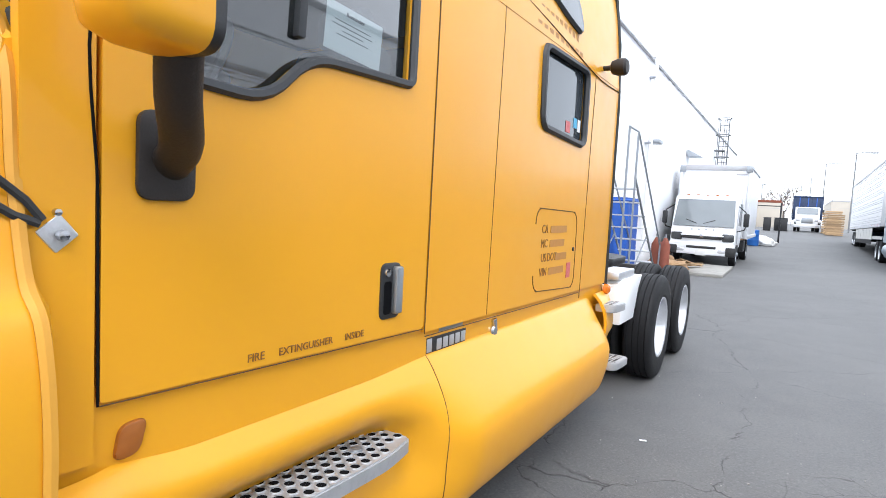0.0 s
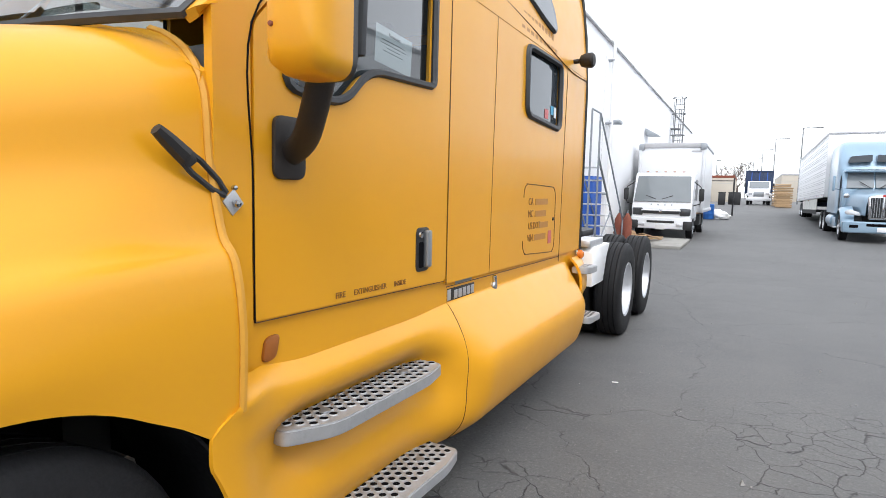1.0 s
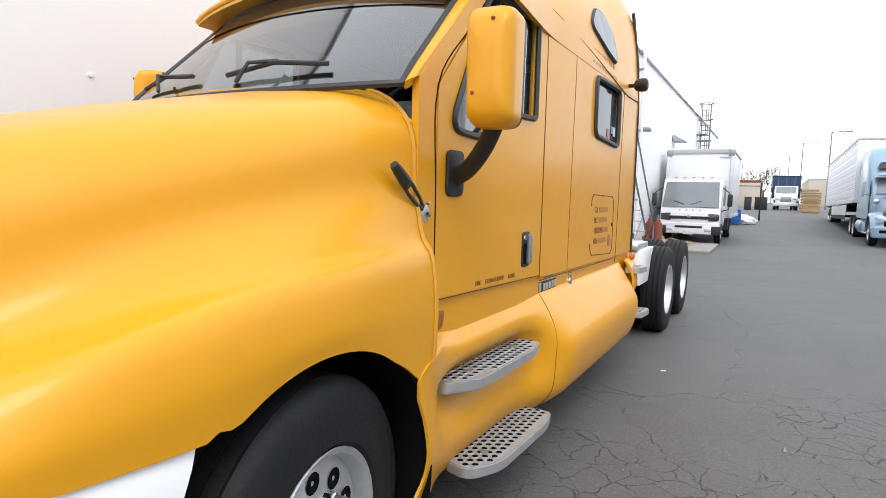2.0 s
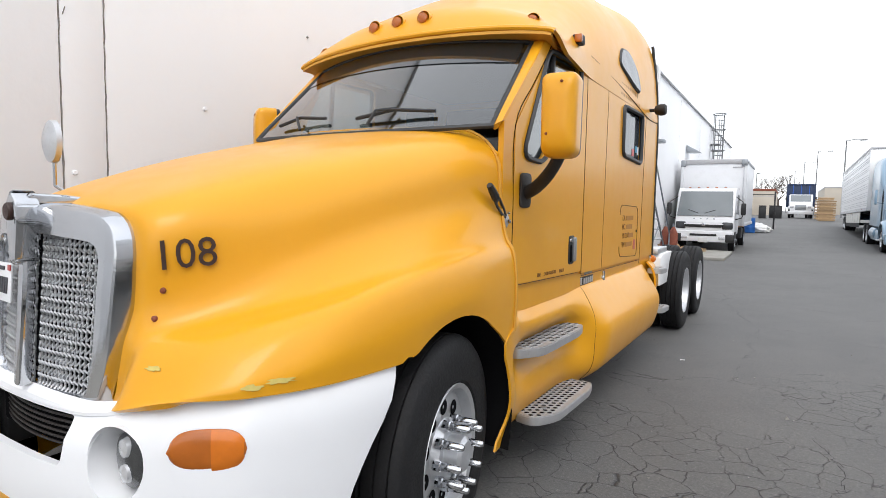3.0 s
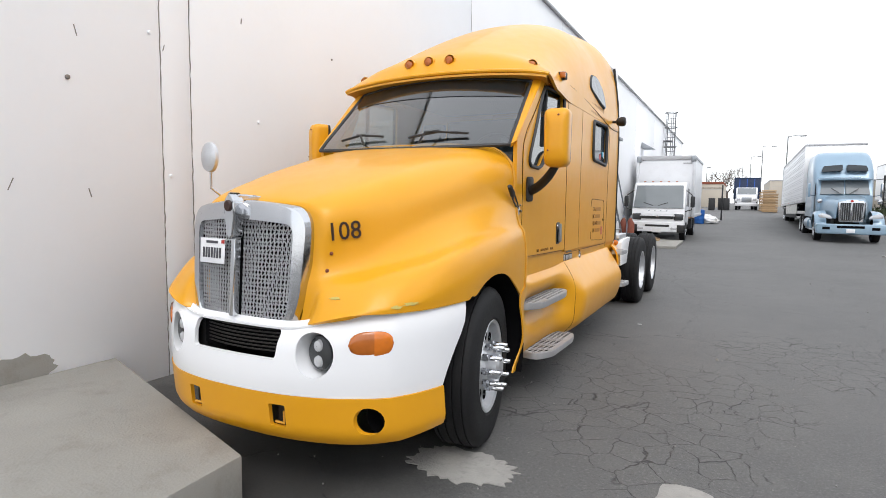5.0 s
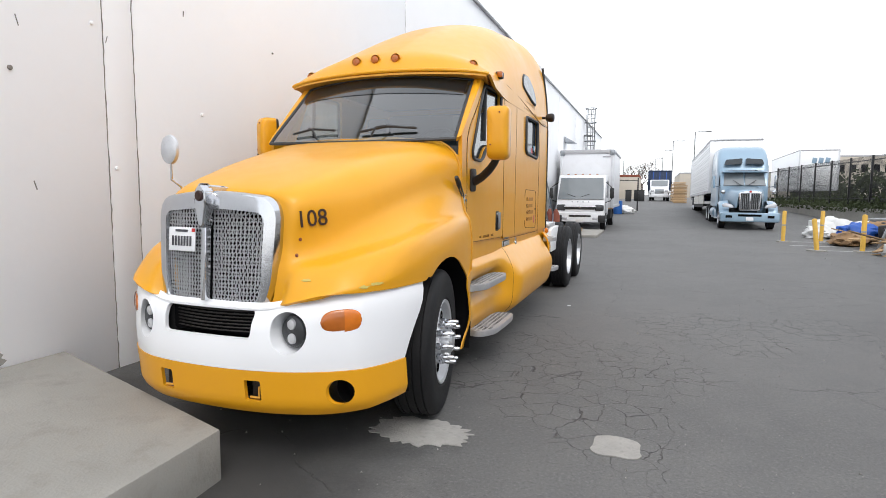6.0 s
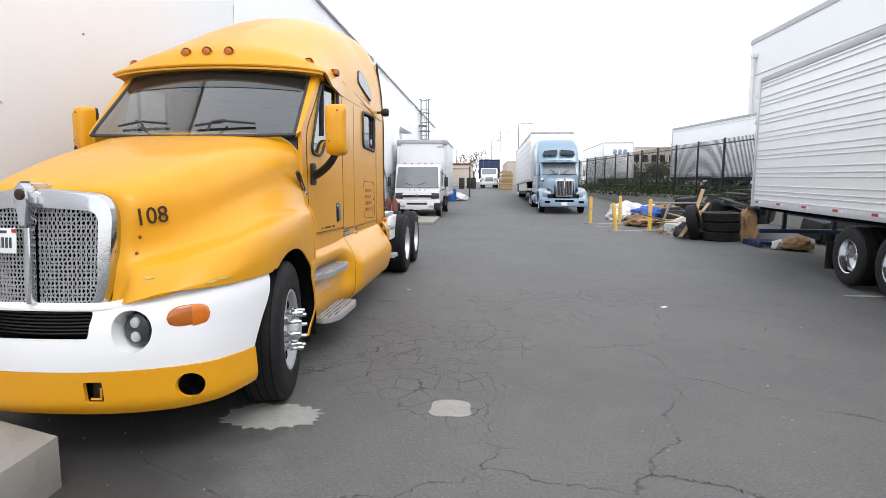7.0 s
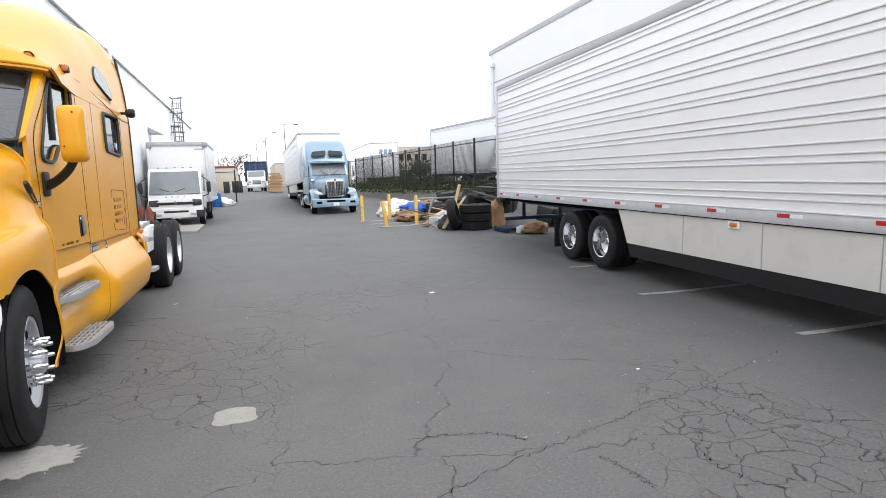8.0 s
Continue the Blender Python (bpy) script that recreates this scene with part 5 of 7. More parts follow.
# hood latches
def latch(sx):
    a, b = Vector((1.045, 0.42, 1.725)), Vector((1.045, 0.655, 1.55))
    d = (b - a).normalized()
    s = Vector((0, -d.z, d.y))
    def at(t, o, x=0.0):
        p = a.lerp(b, t) + s * o
        return (sx * (p.x + x), p.y, p.z)
    lt = part("hood_latch", T([at(0, 0), at(0.12, 0), at(0.35, 0)], lambda t: 0.016 + 0.010 * t, 8), BLACK, hood, "black rubber hood latch with a steel hook")
    for o in (-0.021, 0.021):
        part("strap", T([at(0.30, o * 0.7), at(0.5, o), at(0.75, o * 0.8), at(0.9, o * 0.2)], 0.009, 6), BLACK, lt)
    part("buckle", B((0.026, 0.04, 0.042), at(0.38, 0), 0.008, pose(0, 0, 0, 35, 0, 0)), BLACK, lt)
    part("bracket", B((0.012, 0.055, 0.055), at(1.03, 0, -0.015), 0.004, pose(0, 0, 0, 40, 0, 0)), ALU, lt)
    part("bracket_bolt", L([(0, 0.012), (sx * 0.02, 0.010), (sx * 0.022, 0.001)], 8, "x", at(1.05, 0)), CHROME, lt)
    part("bracket_bolt", L([(0, 0.008), (sx * 0.02, 0.007), (sx * 0.022, 0.001)], 8, "x", at(0.93, 0.03)), CHROME, lt)


latch(1)
latch(-1)
# gap behind the hood, and the channel of the fender's edge
for sx in (1, -1):
    pts = [(sx * (x + 0.004), y + 0.012, z) for x, y, z in hood_section(1.0)[8:]]
    part("hood_gap", T(pts, 0.014, 6), YELLOW_OLD, lorry)
    bm = bmesh.new()
    sec = hood_section(1.0)

    def inner_face(u, v, sx=sx):
        x, y, z = sec[int(round(lerp(6, 35, v)))]
        return (sx * lerp(x - 0.005, min(x, 1.0) - 0.02, u), y + 0.075 * u + 0.005, z)

    surf(bm, inner_face, 4, 30)
    thicken(bm, 0.01)
    part("fender_return", bm, YELLOW, lorry)


# ---- side fairings, steps ----
def fairing_half(y):
    """Cross-section of the side fairing at y, from its top edge down to its lower edge."""
    f = step(1.6, 2.2, y)
    front = ((0.985, 1.035), (1.02, 1.0), (1.06, 0.945), (1.045, 0.87), (0.96, 0.80), (0.95, 0.70), (1.02, 0.58), (1.03, 0.47), (0.96, 0.33))
    rear = ((0.985, 1.045), (1.03, 1.02), (1.09, 0.93), (1.155, 0.83), (1.212, 0.72), (1.21, 0.60), (1.18, 0.47), (1.14, 0.39), (1.07, 0.33))
    return [(lerp(p[0], q[0], f), lerp(p[1], q[1], f)) for p, q in zip(front, rear)]


def build_fairing(sx):
    bm = bmesh.new()
    ys = [0.50 + 3.72 * (i / 70) for i in range(71)]
    rows = []
    for y in ys:
        end = step(4.02, 4.22, y)
        pts = spline(fairing_half(y), 26)
        row = []
        for x, z in pts:
            yy = y
            if y < 0.8:
                # the front edge follows the wheel arch
                arch = math.sqrt(max(0.0, 0.585 ** 2 - (z - 0.54) ** 2)) - 0.05 * (1 - step(0.33, 0.5, z))
                yy = lerp(max(0.50, arch) + 0.14 * step(0.92, 1.02, z), 0.8, (y - 0.5) / 0.3)
            flare = (1 - step(0.50, 1.0, y)) ** 1.2 * (1 - step(0.97, 1.07, z))
            x = lerp(x, max(x, 1.20 - 0.09 * (1 - step(0.33, 0.62, z))), flare)
            row.append(bm.verts.new((sx * (x - 0.10 * end * (x - 0.9) / 0.3), yy, z)))
        rows.append(row)
    for a, b in zip(rows, rows[1:]):
        for k in range(len(a) - 1):
            bm.faces.new((a[k], b[k], b[k + 1], a[k + 1]))
    thicken(bm, 0.02)
    fr = part("side_fairing", bm, YELLOW, lorry, smooth=60)
    part("fairing_gap", T([(sx * (x + 0.001), 2.0 + 0.02 * (z - 0.6), z) for x, z in [tuple(p) for p in spline(fairing_half(2.0), 18)]], 0.002, 5), SEAM, fr)
    # rear quarter with its two short steps
    bm = bmesh.new()

    def quarter(u, v):
        a = u * math.pi / 2
        z = lerp(1.06, 0.36, v)
        w = 1.15 - 0.10 * (2 * v - 1) ** 4 - 0.05 * step(0.35, 0.55, v) * (1 - step(0.62, 0.8, v))
        return (sx * (0.75 + (w - 0.75) * math.cos(a) ** 0.6), 4.15 + 0.58 * math.sin(a), z)

    surf(bm, quarter, 14, 14)
    thicken(bm, 0.02)
    part("fairing_end", bm, YELLOW, lorry, smooth=60)
    part("fairing_bolt", L([(0, 0.016), (sx * 0.01, 0.014), (sx * 0.014, 0.001)], 12, "x", (sx * 1.075, 0.70, 0.845)), STEEL, fr)
    # front amber side marker below the door
    part("cab_marker", P(rounded([(0.775, 1.04), (0.835, 1.045), (0.855, 1.125), (0.79, 1.12)], 0.025), "x", sx * 0.99, sx * 1.022, 0.006), AMBER_DULL, lorry, "dull amber side marker")
    rm = part("rear_marker", L([(0.0, 0.04), (0.03, 0.038), (0.045, 0.02), (0.047, 0.001)], 16, "x", (sx * 1.04, 4.40, 1.07)), AMBER, lorry, "round amber marker lamp") if sx > 0 else None
    return fr


for sx in (1, -1):
    build_fairing(sx)


def tread_step(x0, x1, y0, y1, z, sx, taper=0.5, holes=True, small=False):
    """A pressed aluminium step plate with raised round holes; rounded at its ends."""
    w = x1 - x0
    if small:
        outline = rounded([(x0, y0), (x1 - 0.02, y0), (x1, y1), (x0, y1)], [0.01, 0.07, 0.05, 0.01])
    else:
        outline = rounded([(x0, y0 + 0.02), (x1 - 0.11, y0 - 0.01), (x1 - 0.015, y0 + 0.16), (x1, y1 - 0.16), (x1 - 0.03, y1), (x0, y1)], [0.03, 0.07, 0.07, 0.05, 0.03, 0.01])
    if sx < 0:
        outline = [(-p, q) for p, q in outline]
    bm = prism(bmesh.new(), outline, "z", z - 0.055, z)
    bmesh.ops.recalc_face_normals(bm, faces=bm.faces)
    bmesh.ops.bevel(bm, geom=[e for e in bm.edges if abs(e.verts[0].co.z - e.verts[1].co.z) < 1e-5], offset=0.006, segments=2, affect="EDGES")
    st = part("step", bm, TREAD, lorry, "perforated aluminium step plate")
    ring, hole = bmesh.new(), bmesh.new()
    pitch = 0.050 if not small else 0.045
    rows_n = int((w - 0.03) / (pitch * 0.8))
    poly = [Vector((abs(p), q)) for p, q in outline]

    def inside(px, py, marg=0.024):
        c = False
        dmin = 9
        for i in range(len(poly)):
            a, b = poly[i - 1], poly[i]
            if (a.y > py) != (b.y > py) and px < (b.x - a.x) * (py - a.y) / (b.y - a.y) + a.x:
                c = not c
            ab = b - a
            if ab.length > 1e-6:
                t = max(0, min(1, (Vector((px, py)) - a).dot(ab) / ab.length_squared))
                dmin = min(dmin, (Vector((px, py)) - a - ab * t).length)
        return c and dmin > marg

    k = 0
    for r in range(rows_n + 2):
        px = x0 + 0.03 + r * pitch * 0.8
        py = y0 + 0.03 + (pitch / 2 if r % 2 else 0)
        while py < y1:
            if inside(px, py):
                lathe(ring, [(z - 0.001, 0.0205), (z + 0.004, 0.0185), (z + 0.004, 0.0165), (z - 0.001, 0.0158)], 10, "z", (sx * px, py, 0))
                # uncut plate: a near-black disc in each ring paints the hole's shade
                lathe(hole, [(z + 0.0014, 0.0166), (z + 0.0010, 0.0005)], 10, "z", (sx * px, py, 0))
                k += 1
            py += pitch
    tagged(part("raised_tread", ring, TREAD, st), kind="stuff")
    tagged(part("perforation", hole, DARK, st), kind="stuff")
    if not small:
        for fy in (0.22, 0.78):
            part("bolt", L([(z, 0.022), (z + 0.008, 0.02), (z + 0.010, 0.010), (z + 0.010, 0.001)], 12, "z", (sx * lerp(x0, x1, 0.5), lerp(y0, y1, fy), 0)), STEEL, st)
    return st


for sx in (1, -1):
    tread_step(0.93, 1.155, 0.84, 1.77, 0.80, sx)
    tread_step(0.96, 1.215, 0.96, 1.84, 0.375, sx)
    tread_step(1.05, 1.215, 4.17, 4.42, 0.985, sx, small=True)
    tread_step(1.05, 1.24, 4.20, 4.50, 0.56, sx, small=True)

# ---- running gear ----
for sx in (1, -1):
    wheel(lorry, sx * 1.03, -0.02, 0.525, sx, 0.525, 0.29, 9, hub_out=0.03)
    # arch liner in near-black, the wheel arch's shade put into its colour
    bm = bmesh.new()
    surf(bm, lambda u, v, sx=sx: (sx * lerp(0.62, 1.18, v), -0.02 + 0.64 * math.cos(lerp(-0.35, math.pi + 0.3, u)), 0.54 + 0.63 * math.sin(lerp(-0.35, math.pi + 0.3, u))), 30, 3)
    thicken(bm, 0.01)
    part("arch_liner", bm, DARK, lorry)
    for y in (5.92, 7.24):
        wheel(lorry, sx * 1.03, y, 0.525, sx, 0.525, 0.28, 0, ALU, False, True)
    rail = part("frame_rail", B((0.09, 9.6, 0.28), (sx * 0.43, 3.6, 0.80), 0.01), BLACK, lorry)
    # bright deck boxes and quarter fender ahead of the rear wheels
    part("quarter_fender", P([(4.86, 0.70), (5.22, 0.70), (5.34, 0.96), (5.46, 1.08), (4.95, 1.08), (4.86, 1.04)], "x", sx * 0.80, sx * 1.04, 0.01), TRAILER, lorry, "white painted battery box")
    part("tool_box", B((0.22, 0.42, 0.07), (sx * 0.90, 5.05, 1.115), 0.01), ALU, lorry)
part("deck_plate", B((1.0, 1.4, 0.02), (0, 5.0, 1.0), 0.004), ALU, lorry)
fw = part("fifth_wheel", P(rounded([(-0.45, 6.3), (0.45, 6.3), (0.45, 7.0), (0.2, 7.3), (-0.2, 7.3), (-0.45, 7.0)], 0.1), "z", 1.05, 1.13, 0.01), BLACK, lorry)
part("rear_beam", B((0.9, 0.12, 0.25), (0, 8.35, 0.8), 0.01), BLACK, lorry)
part("front_axle", cyl(0.07, 1.9, "x", (0, -0.02, 0.5)), BLACK, lorry)
# added near-black box and tray, standing in for shade beneath the engine
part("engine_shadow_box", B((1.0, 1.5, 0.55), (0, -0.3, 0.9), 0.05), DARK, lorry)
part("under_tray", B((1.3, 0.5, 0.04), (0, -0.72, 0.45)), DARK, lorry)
for y in (5.92, 7.24):
    part("rear_axle", cyl(0.10, 1.7, "x", (0, y, 0.52)), BLACK, lorry)


for x, z, w, seed in ((1.12, 1.065, 0.05, 1), (1.06, 1.058, 0.035, 2), (0.70, 1.10, 0.03, 3)):
    m = hood_spot(x, z, 0, 0.002)
    bm = P(ragged(0, 0, w, 0.009, seed, 18, 0.35), "z", -0.002, 0.0015)
    bm.transform(m)
    part("paint_chip", bm, CHIP, hood, "pale chip in the paint", smooth=0)


def proportion(p):
    """The narrower nose, the lower roof and the longer tail of this lorry."""
    x, y, z = p
    if abs(x) > 1.03:
        k = (1 - step(0.75, 1.0, y)) * (1 - step(1.60, 1.75, z))
        x = math.copysign(1.03 + (abs(x) - 1.03) * lerp(1.0, 0.55, k), x)
    x = 1.03 + (x - 1.03) * 0.90 if x < 1.03 else x
    x = 0.10 + (x - 0.10) * lerp(0.91, 1, step(-1.45, -0.35, y))
    if x < -0.35:
        x = -0.35 + (x + 0.35) * lerp(0.84, 1, step(-0.4, 0.6, y))
    if y < -0.5:
        y = -0.5 + (y + 0.5) * 0.95
    if z > 2.1:
        z = 2.1 + (z - 2.1) * 0.88
    return Vector((x, y + 0.2 * step(4.5, 5.3, y), z))


bpy.context.view_layer.update()
inverse = lorry.matrix_world.inverted()
for ob in lorry.children_recursive:
    m = inverse @ ob.matrix_world
    if ob.name.startswith("tyre") or ob.parent.name.startswith("tyre"):
        mid = sum((v.co for v in ob.data.vertices), Vector()) / len(ob.data.vertices)
        ob.data.transform(Matrix.Translation((0.206 if mid.x < 0 else 0, 0, 0) if mid.y > 2 else (0.34 if mid.x < 0 else -0.06, 0, 0)))
        if mid.y > 2:
            ob.data.transform(Matrix.Translation((0, 0.2, 0)))
        continue
    back = m.inverted()
    drop = Vector((-0.04, 0, -0.025)) if grille in (ob, ob.parent, ob.parent.parent) else Vector()
    for v in ob.data.vertices:
        v.co = back @ (proportion(m @ v.co) + drop)


# ---- trailers and other vehicles ----
def trailer(name, label, x, y, yaw, length=16.15, bottom=1.13, top=4.12, ribs=13, z=0.0, pitch=0.0, skirt=True, tandem=4.2, spacing=1.25, rear_door=False):
    """A semi trailer; its origin is on the ground at the middle of its rear end, and it runs forward along -y."""
    t = thing(name, (x, y, z), label, "trailer")
    t.matrix_world = pose(x, y, z, pitch, 0, yaw)
    W = 2.6
    part("body", B((W - 0.03, length, top - bottom - 0.10), (0, -length / 2, (top + bottom) / 2), 0.01), TRAILER, t)
    part("roof", B((W, length, 0.13), (0, -length / 2, top - 0.065), 0.015), TRAILGREY, t)
    for sx in (1, -1):
        part("bottom_rail", B((0.03, length, 0.15), (sx * (W / 2 - 0.012), -length / 2, bottom + 0.095), 0.004), TRAILALU, t)
        part("rail_lip", B((0.05, length, 0.018), (sx * (W / 2 - 0.01), -length / 2, bottom + 0.175), 0.004), TRAILALU, t)
        part("rear_post", B((0.07, 0.10, top - bottom), (sx * (W / 2 - 0.02), -0.05, (top + bottom) / 2), 0.008), TRAILALU, t)
    first = None
    for sx in (-1, 1):
        for i in range(ribs):
            zz = lerp(bottom + 0.30, top - 0.26, i / (ribs - 1))
            for dz in (0.0, 0.085) if i % 2 == 0 else (0.0,):
                m = pose(sx * (W / 2 - 0.012), -length / 2 - 0.05, zz + dz)
                if first is None:
                    first = part("rib", B((0.024, length - 0.12, 0.018), (0, 0, 0), 0.004), TRAILRIB, t)
                    first.matrix_local = m
                else:
                    again(first, m)
    for sx in (-1, 1):
        for i in range(14):
            yy = -0.35 - i * length / 14
            for dy, mt in ((0.0, RED), (-0.18, WHITE)):
                part("reflector_tape", B((0.004, 0.17, 0.045), (sx * (W / 2 + 0.006), yy + dy, bottom + 0.12)), mt, t)
    part("rear_frame", B((W - 0.1, 0.05, 0.2), (0, 0.0, bottom + 0.1), 0.01), TRAILALU, t)
    part("rear_doors", B((W - 0.14, 0.04, top - bottom - 0.4), (0, 0.0, (top + bottom) / 2 + 0.05), 0.01), TRAILER, t)
    for k in range(2):
        yy = -tandem - spacing * k
        for sx in (1, -1):
            wheel(t, sx * 1.12, yy, 0.50, sx, 0.50, 0.27, 0, CHROME, False, True)
        part("axle", cyl(0.07, 2.0, "x", (0, yy, 0.5)), BLACK, t)
    part("bogie", B((1.1, 2.9, 0.25), (0, -tandem - spacing / 2, 0.92), 0.02), NAVY, t)
    for sx in (1, -1):
        part("slider_rail", B((0.08, tandem + 2.6, 0.16), (sx * 0.52, -(tandem + 2.6) / 2, 1.03), 0.01), NAVY, t)
        part("mud_flap", B((0.55, 0.02, 0.5), (sx * 0.95, -tandem + 0.75, 0.42)), BLACK, t)
    gd = part("rear_guard", B((2.2, 0.1, 0.1), (0, -0.06, 0.55), 0.01), NAVY, t)
    for sx in (1, -1):
        part("guard_post", B((0.08, 0.08, 0.6), (sx * 0.55, -0.06, 0.85), 0.006), NAVY, gd)
    if skirt:
        y0 = -tandem - spacing - 0.75
        y1 = -length + 3.2
        for sx in (1, -1):
            o = [(y0 + 0.12, bottom), (y0 - 0.16, 0.58), (y1, 0.58), (y1, bottom)]
            part("skirt", P(o, "x", sx * 1.235, sx * 1.262), TRAILER_DIRTY, t, "dirty white side skirt with a dark lower flap")
            part("skirt_flap", P([(y0 - 0.16, 0.58), (y0 - 0.24, 0.36), (y1, 0.36), (y1, 0.58)], "x", sx * 1.24, sx * 1.256), RUBBER, t)
            for k in range(5):
                part("skirt_joint", B((0.004, 0.012, bottom - 0.58), (sx * 1.264, y0 - 1.6 - 1.45 * k, (bottom + 0.58) / 2)), TRAILGREY, t)
        # near-black sheet: the shade below the trailer floor is in its colour
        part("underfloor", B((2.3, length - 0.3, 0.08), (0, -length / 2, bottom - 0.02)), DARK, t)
    for sx in (1, -1):
        mk = part("side_marker", B((0.03, 0.20, 0.10), (sx * 1.275, -length * 0.545, bottom - 0.05), 0.02), WHITE, t)
        part("marker_lens", B((0.03, 0.13, 0.06), (sx * 1.285, -length * 0.545, bottom - 0.045), 0.015), AMBER, mk)
        part("landing_leg", B((0.12, 0.12, 0.9), (sx * 0.6, -length + 2.9, 0.62), 0.01), STEEL, t)
    for zz in (1.7, 2.4, 3.1, 3.7):
        part("hinge", B((0.05, 0.10, 0.09), (-W / 2 - 0.0, 0.02, zz), 0.01), TRAILALU, t)
    return t


white_trailer = trailer("semi_trailer", "long white ribbed semi trailer parked with dirty skirts", 7.92, 9.95, -4.3, z=-0.06, pitch=0.5)


def blue_lorry():
    t = thing("semi_truck", (4.25, 26.3, ground_z(5, 26.3)), "pale blue semi truck tractor with chrome grille and sleeper", "truck")
    # hood
    bm = bmesh.new()

    def hd(u, v):
        a = (v - 0.5) * math.pi
        y = lerp(-1.05, 1.0, u)
        w = lerp(0.50, 0.92, u ** 0.8)
        zt = lerp(1.78, 2.02, u ** 0.8) - 0.10 * (1 - step(0, 0.12, u))
        s, c = math.sin(a), max(0, math.cos(a))
        return (math.copysign(abs(s) ** 0.5 * w, s), y, 1.0 + (zt - 1.0) * c ** 0.42)

    surf(bm, hd, 18, 25)
    part("hood", bm, BLUE, t, smooth=50)
    for sx in (1, -1):
        bm = bmesh.new()

        def fd(u, v, sx=sx):
            a = lerp(0.05, math.pi - 0.25, u)
            b = (v - 0.1) * math.pi * 0.62
            r = 0.66 + 0.06 * math.cos(b)
            return (sx * (0.72 + 0.50 * math.sin(max(0.05, b)) ** 0.6 * 1.0), 0.0 - r * math.cos(a) * (1.25 if math.cos(a) > 0 else 1.05), 0.52 + (r + 0.08 * math.cos(b)) * math.sin(a))

        surf(bm, fd, 22, 9)
        thicken(bm, 0.03)
        part("fender", bm, BLUE, t, smooth=50)
        lp = part("headlight", P(rounded([(0.62, 0.98), (1.08, 1.02), (1.13, 1.14), (0.98, 1.22), (0.68, 1.12)], 0.04), "y", -0.98, -0.84, 0.015), LENS, t) if sx > 0 else part("headlight", P(rounded([(-0.68, 1.12), (-0.98, 1.22), (-1.13, 1.14), (-1.08, 1.02), (-0.62, 0.98)], 0.04), "y", -0.98, -0.84, 0.015), LENS, t)
        wheel(t, sx * 1.03, 0.0, 0.51, sx, 0.51, 0.29, 0, ALU, False, detail=False)
        for y in (5.3, 6.6):
            wheel(t, sx * 1.02, y, 0.51, sx, 0.51, 0.28, 0, ALU, False, True, detail=False)
        m = part("mirror", B((0.10, 0.22, 0.62), (sx * 1.34, 0.98, 2.22), 0.05), BLUE if sx < 0 else CHROME, t)
        part("mirror_arm", T([(sx * 0.98, 1.2, 1.95), (sx * 1.3, 1.0, 2.0), (sx * 1.34, 0.98, 2.2)], 0.02, 6), CHROME, m)
        part("hood_mirror", L([(0, 0.001), (0.02, 0.09), (0.06, 0.10), (0.07, 0.001)], 14, "y", (sx * 1.05, -0.55, 1.72)), CHROME, t)
        part("fuel_tank", cyl(0.30, 1.7, "y", (sx * 0.93, 3.1, 0.68), 20, 0.05), BLUE, t)
        part("side_skirt", B((0.06, 2.4, 0.45), (sx * 1.12, 2.5, 0.62), 0.03), BLUE, t)
        part("step", B((0.2, 0.7, 0.05), (sx * 1.1, 1.25, 0.45), 0.01), ALU, t)
        part("stack", cyl(0.07, 2.6, "z", (sx * 0.95, 4.1, 2.4), 12), CHROME, t)
    bm = P(rounded([(-1.2, 0.36), (1.2, 0.36), (1.22, 0.78), (-1.22, 0.78)], 0.08), "y", -1.28, -0.95, 0.04)
    bp = part("bumper", bm, BLUE, t)
    part("bumper_slot", B((0.95, 0.04, 0.10), (0, -1.28, 0.66), 0.02), DARK, bp)
    for sx in (1, -1):
        part("bumper_slot", B((0.28, 0.04, 0.12), (sx * 0.85, -1.27, 0.60), 0.03), DARK, bp)
    part("number_plate", B((0.3, 0.01, 0.16), (0, -1.31, 0.50), 0.004), WHITE, bp)
    # grille: upright chrome frame with fine bars
    g = part("grille", P(rounded([(-0.42, 0.86), (0.42, 0.86), (0.48, 1.70), (0, 1.80), (-0.48, 1.70)], [0.05, 0.05, 0.1, 0.2, 0.1]), "y", -1.14, -0.98, 0.02), CHROME, t)
    part("grille_core", P(rounded([(-0.35, 0.93), (0.35, 0.93), (0.40, 1.66), (-0.40, 1.66)], 0.05), "y", -1.155, -1.10), LAMPGREY, g)
    part("grille_bar", B((0.05, 0.03, 0.78), (0, -1.165, 1.30), 0.008), CHROME, g)
    for k in range(10):
        x = -0.34 + 0.0755 * k
        part("grille_bar", B((0.012, 0.015, 0.70), (x, -1.158, 1.30)), STEEL, g)
    part("emblem", L([(-1.18, 0.001), (-1.175, 0.05), (-1.15, 0.055)], 14, "y", (0, 0, 1.73)), RED, g)
    # cab and sleeper
    cab = P([(0.85, 1.0), (2.2, 1.0), (2.2, 2.75), (1.35, 2.75), (0.92, 2.0)], "x", -1.02, 1.02, 0.05)
    part("cab", cab, BLUE, t)
    slp = bmesh.new()

    def sl(u, v):
        a = (v - 0.5) * math.pi
        y = lerp(1.42, 4.35, u)
        zt = lerp(2.80, 4.02, 1 - (1 - min(1, u / 0.45)) ** 2)
        s, c = math.sin(a), max(0, math.cos(a))
        return (math.copysign(abs(s) ** 0.26 * 1.16, s) * (1 if u > 0.1 else 0.93 + 0.7 * u), y, 1.0 + (zt - 1.0) * c ** 0.17)

    surf(slp, sl, 18, 31)
    bmesh.ops.holes_fill(slp, edges=slp.edges[:], sides=80)
